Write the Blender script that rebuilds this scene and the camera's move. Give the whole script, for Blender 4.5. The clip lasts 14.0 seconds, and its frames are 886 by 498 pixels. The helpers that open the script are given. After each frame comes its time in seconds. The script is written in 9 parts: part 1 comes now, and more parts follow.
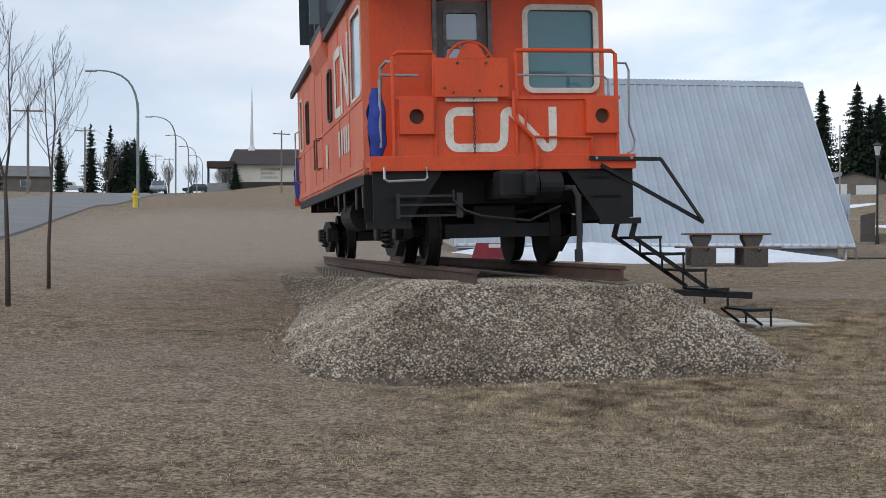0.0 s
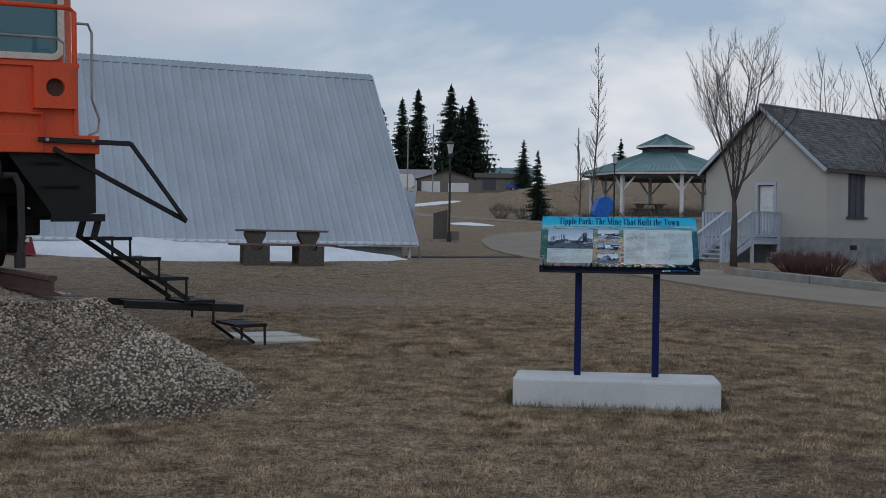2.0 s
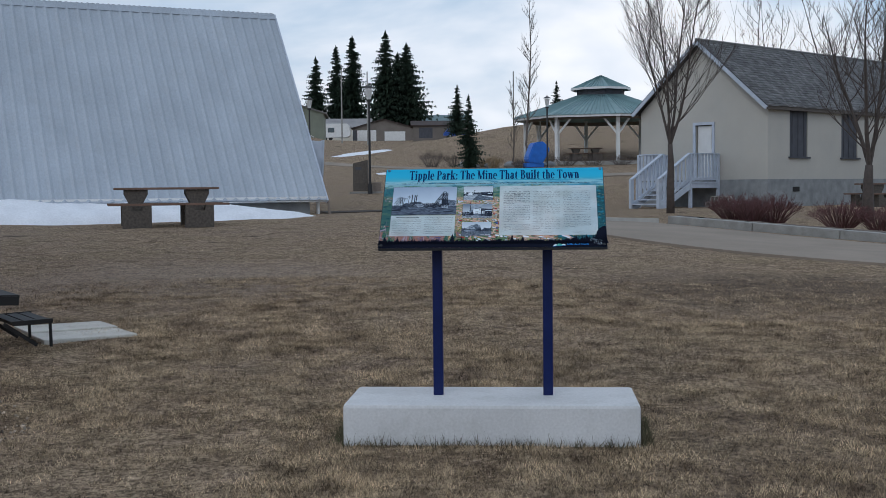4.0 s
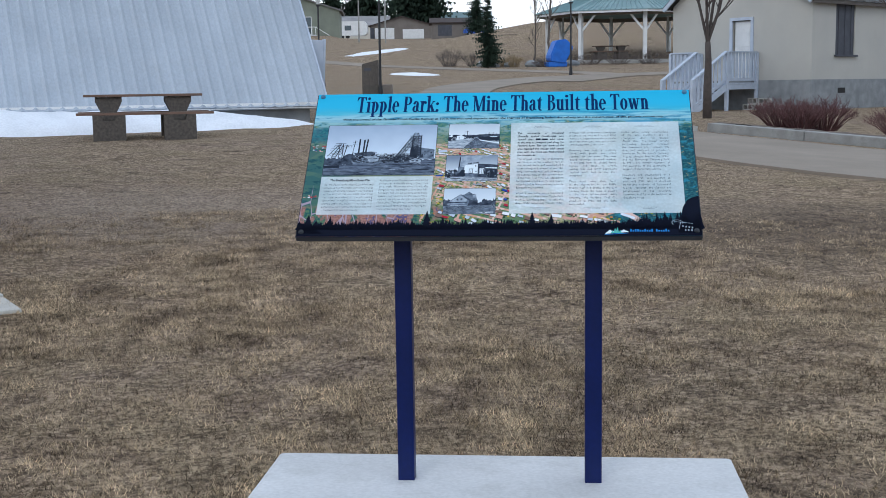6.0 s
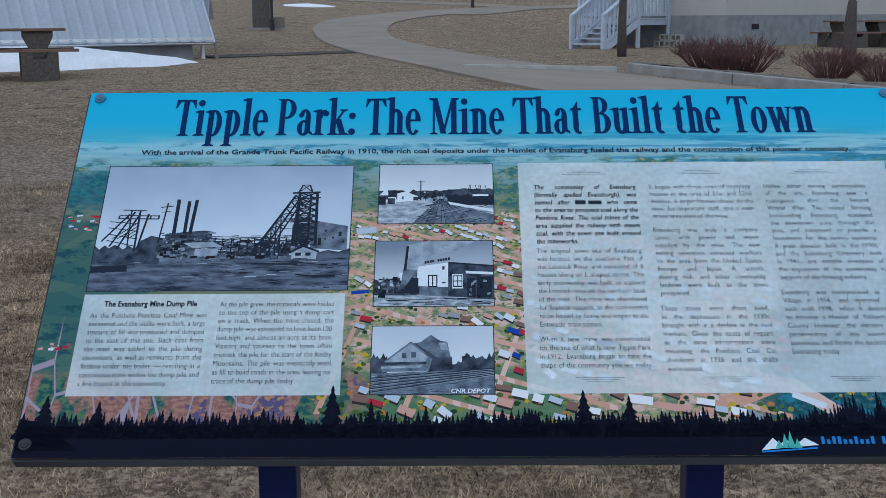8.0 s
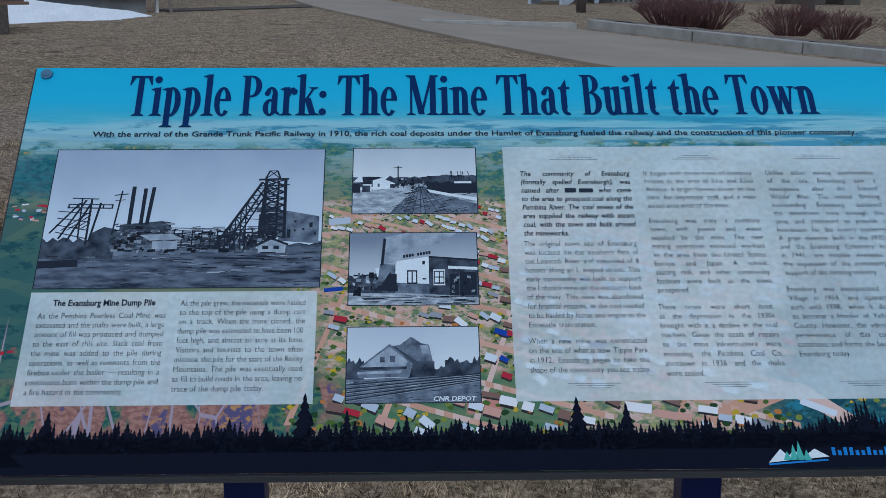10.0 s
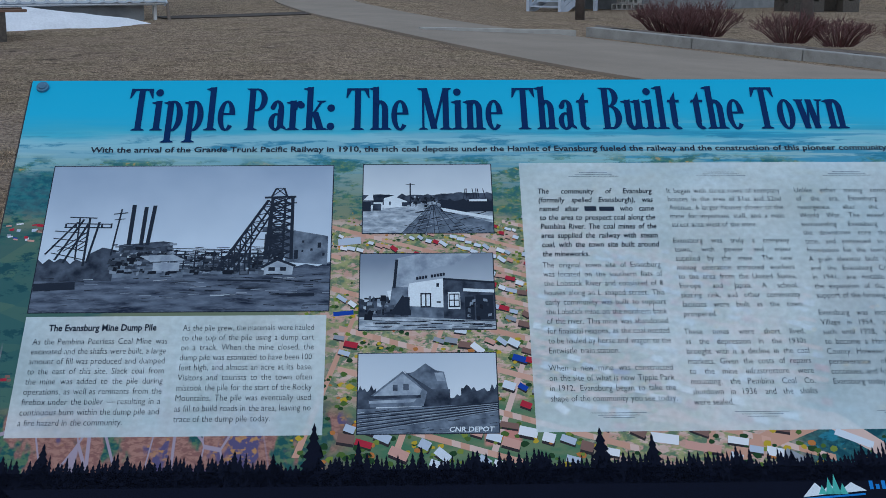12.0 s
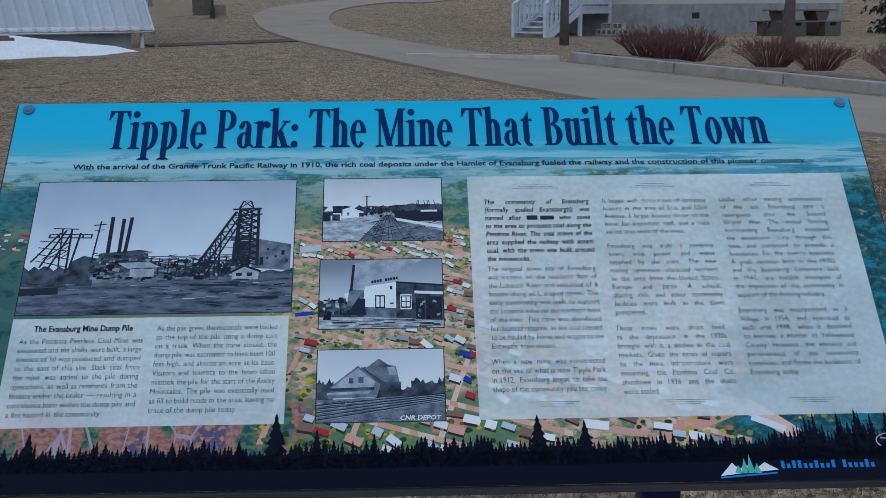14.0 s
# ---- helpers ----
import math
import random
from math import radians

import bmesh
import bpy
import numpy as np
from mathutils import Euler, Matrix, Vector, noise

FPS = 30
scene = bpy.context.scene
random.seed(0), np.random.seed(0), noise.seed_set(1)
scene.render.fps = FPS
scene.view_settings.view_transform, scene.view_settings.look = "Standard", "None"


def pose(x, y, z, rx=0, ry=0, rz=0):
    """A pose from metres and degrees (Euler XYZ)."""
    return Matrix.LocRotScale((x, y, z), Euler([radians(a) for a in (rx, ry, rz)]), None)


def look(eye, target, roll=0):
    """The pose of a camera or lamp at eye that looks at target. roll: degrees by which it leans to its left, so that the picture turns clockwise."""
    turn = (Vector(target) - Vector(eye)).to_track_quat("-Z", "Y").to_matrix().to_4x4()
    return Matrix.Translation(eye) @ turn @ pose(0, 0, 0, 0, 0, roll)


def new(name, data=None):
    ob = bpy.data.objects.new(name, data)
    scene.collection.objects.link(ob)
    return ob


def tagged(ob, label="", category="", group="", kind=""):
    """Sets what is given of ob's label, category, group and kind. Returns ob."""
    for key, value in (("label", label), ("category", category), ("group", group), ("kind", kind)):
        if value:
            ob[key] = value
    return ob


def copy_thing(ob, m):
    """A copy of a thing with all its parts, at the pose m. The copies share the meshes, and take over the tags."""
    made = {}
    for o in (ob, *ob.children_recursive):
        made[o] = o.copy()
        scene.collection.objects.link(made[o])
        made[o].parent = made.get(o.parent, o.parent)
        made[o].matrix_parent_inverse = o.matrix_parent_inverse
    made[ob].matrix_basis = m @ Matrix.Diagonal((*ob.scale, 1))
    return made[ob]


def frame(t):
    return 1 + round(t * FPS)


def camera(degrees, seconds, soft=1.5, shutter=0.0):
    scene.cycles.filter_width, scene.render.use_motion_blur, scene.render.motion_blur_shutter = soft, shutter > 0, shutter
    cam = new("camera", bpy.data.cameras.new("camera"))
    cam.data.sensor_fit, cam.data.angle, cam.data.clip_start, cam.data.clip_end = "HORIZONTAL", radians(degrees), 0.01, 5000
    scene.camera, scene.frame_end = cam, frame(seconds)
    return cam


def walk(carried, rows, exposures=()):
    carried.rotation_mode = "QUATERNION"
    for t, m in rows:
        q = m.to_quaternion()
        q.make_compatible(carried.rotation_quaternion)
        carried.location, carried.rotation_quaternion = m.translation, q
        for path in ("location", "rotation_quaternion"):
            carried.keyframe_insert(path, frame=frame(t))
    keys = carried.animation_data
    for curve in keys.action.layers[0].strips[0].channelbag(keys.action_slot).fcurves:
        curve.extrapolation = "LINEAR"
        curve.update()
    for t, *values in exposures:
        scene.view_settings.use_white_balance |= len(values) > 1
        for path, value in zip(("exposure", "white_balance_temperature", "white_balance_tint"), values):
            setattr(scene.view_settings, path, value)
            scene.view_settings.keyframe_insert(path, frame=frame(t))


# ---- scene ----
cam = camera(39.2, 14.0, soft=0.85)
PATH = [
    (0, (-0.002, 0.025, 1.581), (-0.841, 1.84, 1.576), 0.1),
    (0.5, (0.219, 0.632, 1.604), (-0.306, 2.56, 1.537), -0.1),
    (1, (0.316, 1.343, 1.658), (-0.026, 3.313, 1.614), 1.4),
    (1.5, (0.507, 2.017, 1.699), (0.218, 3.996, 1.702), 1.6),
    (2, (0.638, 2.73, 1.712), (0.398, 4.716, 1.699), 0.9),
    (2.5, (0.828, 3.444, 1.705), (0.646, 5.436, 1.662), 0.2),
    (2.7, (0.907, 3.77, 1.753), (0.759, 5.764, 1.693), -0.1),
    (4.8, (1.085, 6.984, 1.86), (0.91, 8.971, 1.715), -1.4),
    (5, (1.087, 7.301, 1.897), (0.901, 9.283, 1.703), -1.7),
    (5.5, (1.035, 8.032, 1.902), (0.854, 10.009, 1.659), -1.1),
    (6, (1.02, 8.683, 1.939), (0.837, 10.658, 1.683), -0.8),
    (6.5, (0.993, 9.351, 1.969), (0.835, 11.328, 1.714), -0.8),
    (7, (0.878, 9.927, 2.006), (0.754, 11.907, 1.758), -0.6),
    (7.5, (0.841, 10.473, 2.028), (0.777, 12.455, 1.769), -0.5),
    (8, (0.78, 10.918, 2.033), (0.762, 12.884, 1.668), -0.4),
    (8.2, (0.784, 11.047, 2.04), (0.775, 13.002, 1.618), -0.6),
    (10.5, (0.745, 11.064, 2.058), (0.804, 13.015, 1.622), 0.2),
    (11, (0.746, 11.085, 2.06), (0.807, 13.038, 1.633), 0.2),
    (11.5, (0.733, 11.122, 2.056), (0.784, 13.075, 1.629), 0.1),
    (12, (0.731, 11.132, 2.058), (0.785, 13.085, 1.633), 0.0),
    (12.5, (0.747, 11.114, 2.057), (0.815, 13.068, 1.635), -0.1),
    (13, (0.763, 11.074, 2.064), (0.843, 13.03, 1.654), -0.3),
    (13.5, (0.765, 11.026, 2.063), (0.843, 12.985, 1.666), -0.3),
    (14, (0.775, 10.988, 2.062), (0.847, 12.949, 1.677), -0.3),
]
EXPOSURES = [(0.0, 0.06, 6150, 10), (0.5, -0.02, 6150, 10), (1.0, -0.5, 5900, 10), (1.5, -0.8, 5850, 10), (2.0, -0.74, 5850, 10), (2.5, -0.48, 5850, 10), (5.0, -0.18, 5780, 10), (5.5, 0.16, 5800, 10), (6.0, 0.24, 5800, 10), (6.5, 0.26, 5800, 10), (7.0, 0.22, 5780, 9), (7.5, -0.06, 5650, 9), (8.0, -0.15, 5560, 9), (10.5, -0.32, 5570, 9), (14.0, -0.32, 5580, 9)]
walk(cam, [(t, look(eye, target, roll)) for t, eye, target, roll in PATH], EXPOSURES)

# ---- world and sun ----
SUN_ELEVATION, SUN_HEADING = 28.0, 200.0


def make_world():
    world = bpy.data.worlds.new("overcast_sky")
    scene.world = world
    world.use_nodes = True
    nt = world.node_tree
    nt.nodes.clear()
    out = nt.nodes.new("ShaderNodeOutputWorld")
    bg = nt.nodes.new("ShaderNodeBackground")
    sky = nt.nodes.new("ShaderNodeTexSky")
    sky.sky_type = "NISHITA"
    sky.sun_disc = False
    sky.sun_elevation = radians(SUN_ELEVATION)
    sky.sun_rotation = radians(SUN_HEADING)
    sky.air_density, sky.dust_density, sky.ozone_density = 1.0, 1.5, 1.0
    coord = nt.nodes.new("ShaderNodeTexCoord")
    squash = nt.nodes.new("ShaderNodeMapping")
    squash.inputs["Scale"].default_value = (1.0, 1.0, 2.6)
    squash.inputs["Location"].default_value = (0.35, 0.1, 0.4)
    big = nt.nodes.new("ShaderNodeTexNoise")
    big.inputs["Scale"].default_value = 3.2
    big.inputs["Detail"].default_value = 6.0
    big.inputs["Roughness"].default_value = 0.52
    big.inputs["Distortion"].default_value = 0.25
    ramp = nt.nodes.new("ShaderNodeValToRGB")
    ramp.color_ramp.elements[0].position = 0.37
    ramp.color_ramp.elements[1].position = 0.57
    tone = nt.nodes.new("ShaderNodeTexNoise")
    tone.inputs["Scale"].default_value = 4.6
    tone.inputs["Detail"].default_value = 4.0
    cloud = nt.nodes.new("ShaderNodeMix")
    cloud.data_type = "RGBA"
    cloud.inputs[6].default_value = (0.53, 0.59, 0.67, 1)
    cloud.inputs[7].default_value = (1.18, 1.13, 1.075, 1)
    clear = nt.nodes.new("ShaderNodeMix")
    clear.data_type = "RGBA"
    clear.inputs[0].default_value = 0.82
    clear.inputs[7].default_value = (0.58, 0.70, 0.81, 1)
    dim = nt.nodes.new("ShaderNodeMix")
    dim.data_type = "RGBA"
    dim.blend_type = "MULTIPLY"
    dim.inputs[0].default_value = 1.0
    dim.inputs[7].default_value = (0.10, 0.10, 0.10, 1)
    both = nt.nodes.new("ShaderNodeMix")
    both.data_type = "RGBA"
    ln = nt.links.new
    ln(coord.outputs["Generated"], squash.inputs["Vector"])
    ln(squash.outputs["Vector"], big.inputs["Vector"])
    ln(squash.outputs["Vector"], tone.inputs["Vector"])
    ln(big.outputs["Fac"], ramp.inputs["Fac"])
    # thinner, brighter cloud over the far side of the park
    glow = nt.nodes.new("ShaderNodeVectorMath")
    glow.operation = "DOT_PRODUCT"
    glow.inputs[1].default_value = (0.34, 0.94, 0.0)
    spread = nt.nodes.new("ShaderNodeMapRange")
    spread.inputs[1].default_value, spread.inputs[2].default_value = 0.74, 0.96
    spread.inputs[3].default_value, spread.inputs[4].default_value = -0.30, 0.85
    lift = nt.nodes.new("ShaderNodeMath")
    lift.use_clamp = True
    ln(coord.outputs["Generated"], glow.inputs[0])
    ln(glow.outputs["Value"], spread.inputs[0])
    ln(tone.outputs["Fac"], lift.inputs[0])
    ln(spread.outputs[0], lift.inputs[1])
    ln(lift.outputs[0], cloud.inputs[0])
    ln(sky.outputs["Color"], dim.inputs[6])
    ln(dim.outputs[2], clear.inputs[6])
    cover = nt.nodes.new("ShaderNodeMath")
    cover.use_clamp = True
    ln(ramp.outputs["Color"], cover.inputs[0])
    cover.operation = "MULTIPLY_ADD"
    cover.inputs[1].default_value = 1.0
    cover.inputs[2].default_value = 0.04
    ln(cover.outputs[0], both.inputs[0])
    ln(clear.outputs[2], both.inputs[6])
    ln(cloud.outputs[2], both.inputs[7])
    ln(both.outputs[2], bg.inputs["Color"])
    bg.inputs["Strength"].default_value = 1.1
    ln(bg.outputs["Background"], out.inputs["Surface"])


make_world()
sun = new("sun", bpy.data.lights.new("sun", "SUN"))
sun.data.energy = 0.55
sun.data.angle = radians(20)
sun.data.color = (1.0, 0.95, 0.88)
h = radians(SUN_HEADING)
sun.matrix_world = look((0, 0, 60), (-30 * math.sin(h), -30 * math.cos(h), 60 - 30 * math.tan(radians(SUN_ELEVATION))))

# ---- materials ----
def surface(name, base, other=None, rough=0.7, metal=0.0, scale=6.0, fine=60.0, bump=0.15, depth=0.004, grime=None, grime_amount=0.35, island=0.0, coords="Object", stretch=(1, 1, 1), gloss=0.5):
    """A material that varies at two scales, in metres of the object's own space."""
    m = bpy.data.materials.new(name)
    m.use_nodes = True
    nt = m.node_tree
    bsdf = nt.nodes["Principled BSDF"]
    ln = nt.links.new
    tc = nt.nodes.new("ShaderNodeTexCoord")
    mp = nt.nodes.new("ShaderNodeMapping")
    mp.inputs["Scale"].default_value = stretch
    ln(tc.outputs[coords], mp.inputs["Vector"])
    n1 = nt.nodes.new("ShaderNodeTexNoise")
    n1.inputs["Scale"].default_value = scale
    n1.inputs["Detail"].default_value = 5.0
    n2 = nt.nodes.new("ShaderNodeTexNoise")
    n2.inputs["Scale"].default_value = fine
    n2.inputs["Detail"].default_value = 4.0
    ln(mp.outputs["Vector"], n1.inputs["Vector"])
    ln(mp.outputs["Vector"], n2.inputs["Vector"])
    other = other or tuple(c * 0.78 for c in base)
    mix = nt.nodes.new("ShaderNodeMix")
    mix.data_type = "RGBA"
    mix.inputs[6].default_value = (*base, 1)
    mix.inputs[7].default_value = (*other, 1)
    r1 = nt.nodes.new("ShaderNodeMapRange")
    r1.inputs[1].default_value, r1.inputs[2].default_value = 0.34, 0.66
    ln(n1.outputs["Fac"], r1.inputs[0])
    ln(r1.outputs[0], mix.inputs[0])
    last = mix.outputs[2]
    if grime:
        mg = nt.nodes.new("ShaderNodeMix")
        mg.data_type = "RGBA"
        mg.inputs[7].default_value = (*grime, 1)
        rg = nt.nodes.new("ShaderNodeMapRange")
        rg.inputs[1].default_value, rg.inputs[2].default_value = 0.5, 0.72
        rg.inputs[4].default_value = grime_amount
        ng = nt.nodes.new("ShaderNodeTexNoise")
        ng.inputs["Scale"].default_value = scale * 2.7
        ng.inputs["Detail"].default_value = 7.0
        ng.inputs["Roughness"].default_value = 0.65
        ln(mp.outputs["Vector"], ng.inputs["Vector"])
        ln(ng.outputs["Fac"], rg.inputs[0])
        ln(rg.outputs[0], mg.inputs[0])
        ln(last, mg.inputs[6])
        last = mg.outputs[2]
    hsv = nt.nodes.new("ShaderNodeHueSaturation")
    rv = nt.nodes.new("ShaderNodeMapRange")
    rv.inputs[3].default_value, rv.inputs[4].default_value = 0.82, 1.18
    ln(n2.outputs["Fac"], rv.inputs[0])
    if island:
        geo = nt.nodes.new("ShaderNodeNewGeometry")
        ri = nt.nodes.new("ShaderNodeMapRange")
        ri.inputs[3].default_value, ri.inputs[4].default_value = 1 - island, 1 + island
        ln(geo.outputs["Random Per Island"], ri.inputs[0])
        mul = nt.nodes.new("ShaderNodeMath")
        mul.operation = "MULTIPLY"
        ln(rv.outputs[0], mul.inputs[0])
        ln(ri.outputs[0], mul.inputs[1])
        ln(mul.outputs[0], hsv.inputs["Value"])
    else:
        ln(rv.outputs[0], hsv.inputs["Value"])
    ln(last, hsv.inputs["Color"])
    ln(hsv.outputs["Color"], bsdf.inputs["Base Color"])
    bsdf.inputs["Roughness"].default_value = rough
    bsdf.inputs["Metallic"].default_value = metal
    bsdf.inputs["Specular IOR Level"].default_value = gloss
    if bump:
        bp = nt.nodes.new("ShaderNodeBump")
        bp.inputs["Strength"].default_value = bump
        bp.inputs["Distance"].default_value = depth
        ln(n2.outputs["Fac"], bp.inputs["Height"])
        ln(bp.outputs["Normal"], bsdf.inputs["Normal"])
    return m


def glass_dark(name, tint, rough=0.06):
    """A glossy window pane: dark tints stand for an unlit room, pale ones for mirrored sky."""
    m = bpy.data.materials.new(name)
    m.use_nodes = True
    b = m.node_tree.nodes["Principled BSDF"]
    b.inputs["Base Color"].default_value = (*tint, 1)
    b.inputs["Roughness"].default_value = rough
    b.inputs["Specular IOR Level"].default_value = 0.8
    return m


ORANGE = surface("orange_paint", (0.79, 0.090, 0.017), (0.69, 0.074, 0.016), rough=0.5, scale=1.6, fine=45, bump=0.08, grime=(0.26, 0.075, 0.04), grime_amount=0.34, stretch=(1, 1, 0.45))
ORANGE_OLD = surface("faded_orange_paint", (0.76, 0.19, 0.095), (0.64, 0.125, 0.055), rough=0.6, scale=1.2, fine=30, bump=0.12, grime=(0.62, 0.36, 0.26), grime_amount=0.5, stretch=(1, 1, 0.35))
WHITE_OLD = surface("aged_white_paint", (0.86, 0.81, 0.73), (0.74, 0.68, 0.58), rough=0.6, scale=7, grime=(0.4, 0.2, 0.1), grime_amount=0.35)
BLACK_STEEL = surface("black_steel", (0.011, 0.011, 0.012), (0.020, 0.018, 0.017), rough=0.62, scale=3, bump=0.15, gloss=0.3)
GREY_STEEL = surface("dull_grey_steel", (0.038, 0.038, 0.040), (0.055, 0.050, 0.046), rough=0.6, metal=0.2, scale=5, gloss=0.3)
PIPE_GREY = surface("galvanised_pipe", (0.42, 0.42, 0.42), rough=0.45, metal=0.6, scale=8)
RUST = surface("rusty_rail", (0.075, 0.045, 0.036), (0.11, 0.062, 0.045), rough=0.8, scale=5, bump=0.3)
ROOF_DARK = surface("dark_roof_paint", (0.055, 0.058, 0.07), rough=0.6, scale=3)
ROOF_LIGHT = surface("pale_barn_roof_steel", (0.43, 0.475, 0.53), (0.365, 0.405, 0.455), rough=0.5, metal=0.15, scale=0.9, fine=25, bump=0.05, stretch=(1, 1, 0.3), grime=(0.36, 0.37, 0.38), grime_amount=0.25)
CONCRETE = surface("concrete", (0.46, 0.45, 0.42), (0.36, 0.35, 0.33), rough=0.85, scale=4, fine=90, bump=0.3, grime=(0.25, 0.24, 0.21), grime_amount=0.3)
CONCRETE_NEW = surface("smooth_pale_concrete", (0.70, 0.70, 0.70), (0.60, 0.60, 0.60), rough=0.8, scale=2.2, fine=70, bump=0.12, grime=(0.40, 0.40, 0.37), grime_amount=0.35)
FOUNDATION = surface("grey_foundation_wall", (0.30, 0.31, 0.315), (0.21, 0.22, 0.225), rough=0.9, scale=3, fine=40, bump=0.3)
SNOW = surface("old_snow", (0.86, 0.88, 0.92), (0.78, 0.80, 0.84), rough=0.6, scale=2, fine=25, bump=0.4, depth=0.02)
PEBBLED = surface("pebbled_concrete", (0.125, 0.108, 0.09), (0.072, 0.063, 0.056), rough=0.9, scale=20, fine=110, bump=0.5, depth=0.006)
EDGING = surface("weathered_edging_concrete", (0.33, 0.325, 0.305), (0.25, 0.245, 0.23), rough=0.9, scale=3, fine=60, bump=0.3, grime=(0.15, 0.14, 0.12), grime_amount=0.4)
WOOD_GREY = surface("weathered_wood", (0.24, 0.20, 0.165), (0.17, 0.14, 0.12), rough=0.8, scale=5, stretch=(1, 8, 8), fine=40)
WOOD_TOP = surface("brown_table_boards", (0.20, 0.12, 0.085), (0.14, 0.09, 0.065), rough=0.7, scale=4, stretch=(1, 8, 8))
STUCCO = surface("cream_stucco", (0.50, 0.48, 0.43), (0.455, 0.44, 0.40), rough=0.92, scale=0.8, fine=90, bump=0.35, grime=(0.44, 0.41, 0.36), grime_amount=0.25)
TRIM_GREY = surface("pale_grey_paint", (0.52, 0.57, 0.65), (0.44, 0.49, 0.57), rough=0.6, scale=4)
WHITE_PAINT = surface("white_paint", (0.74, 0.74, 0.73), (0.66, 0.66, 0.65), rough=0.55, scale=3)
SHUTTER = surface("dark_window_board", (0.075, 0.078, 0.095), (0.055, 0.058, 0.07), rough=0.7, scale=3)
SHINGLE = surface("weathered_shingles", (0.105, 0.105, 0.108), (0.15, 0.15, 0.15), rough=0.9, scale=2, fine=25, bump=0.4, island=0.38)
ROOF_TEAL = surface("teal_roof_steel", (0.17, 0.27, 0.28), (0.21, 0.32, 0.33), rough=0.5, metal=0.2, scale=1.2, bump=0.05)
NAVY = surface("navy_post_paint", (0.004, 0.012, 0.088), (0.003, 0.010, 0.068), rough=0.4, scale=6, bump=0.04, gloss=0.25)
BARK = surface("grey_bark", (0.14, 0.115, 0.10), (0.09, 0.072, 0.062), rough=0.9, scale=8, fine=40, bump=0.5, stretch=(1, 1, 0.2))
BARK_DARK = surface("dark_bark", (0.062, 0.050, 0.045), (0.09, 0.072, 0.062), rough=0.9, scale=8, fine=40, bump=0.5)
NEEDLES = surface("spruce_needles", (0.022, 0.036, 0.026), (0.036, 0.055, 0.036), rough=0.9, scale=0.8, fine=8, island=0.35, gloss=0.15)
RED_TWIG = surface("red_twigs", (0.135, 0.055, 0.055), (0.10, 0.05, 0.045), rough=0.8, scale=6, island=0.3)
STRAW = surface("straw", (0.34, 0.26, 0.16), (0.24, 0.18, 0.11), rough=0.9, scale=3, island=0.3, gloss=0.15)
BLUE_TARP = surface("blue_tarpaulin", (0.02, 0.16, 0.62), (0.015, 0.12, 0.5), rough=0.45, scale=3, bump=0.4, depth=0.03)
BLUE_CLOTH = surface("blue_wrap", (0.025, 0.06, 0.36), (0.02, 0.04, 0.24), rough=0.7, scale=9, fine=40, bump=0.5, depth=0.01)
ASPHALT = surface("worn_asphalt", (0.215, 0.205, 0.20), (0.18, 0.172, 0.168), rough=0.9, scale=0.5, fine=25, bump=0.25)
PATH_TOP = surface("pale_path", (0.29, 0.238, 0.188), (0.232, 0.192, 0.15), rough=0.92, scale=0.7, fine=45, bump=0.3, grime=(0.20, 0.165, 0.13), grime_amount=0.35)
BLACK_PAINT = surface("black_lamp_paint", (0.02, 0.02, 0.022), rough=0.5, scale=5)
FROSTED = surface("frosted_lamp_glass", (0.62, 0.63, 0.63), rough=0.3, scale=5, bump=0)
BROWN_ROOF = surface("brown_roof", (0.060, 0.042, 0.038), (0.045, 0.033, 0.030), rough=0.85, scale=0.5)
CREAM_WALL = surface("cream_wall", (0.66, 0.63, 0.55), rough=0.8, scale=0.3)
DARK_WALL = surface("dark_brown_wall", (0.05, 0.042, 0.04), rough=0.8, scale=0.5)
PANE = glass_dark("window_pane", (0.05, 0.07, 0.08))
TYRE = surface("rubber", (0.02, 0.02, 0.02), rough=0.85, scale=8)


# ---- mesh tools ----
def box(bm, c, s, rot=None, bevel=0.0):
    """A box of size s about c; rot: a rotation matrix about its own centre."""
    m = Matrix.Translation(c) @ (rot.to_4x4() if rot else Matrix.Identity(4)) @ Matrix.Diagonal((*s, 1))
    got = bmesh.ops.create_cube(bm, size=1, matrix=m)
    if bevel:
        edges = {e for v in got["verts"] for e in v.link_edges}
        bmesh.ops.bevel(bm, geom=list(edges), offset=bevel, segments=2, profile=0.6, affect="EDGES")


def rod(bm, p, q, r0, r1=None, seg=10, caps=True):
    """A round bar from p to q."""
    p, q = Vector(p), Vector(q)
    d = q - p
    m = Matrix.Translation((p + q) / 2) @ d.to_track_quat("Z", "Y").to_matrix().to_4x4()
    bmesh.ops.create_cone(bm, cap_ends=caps, segments=seg, radius1=r0, radius2=r0 if r1 is None else r1, depth=d.length, matrix=m)


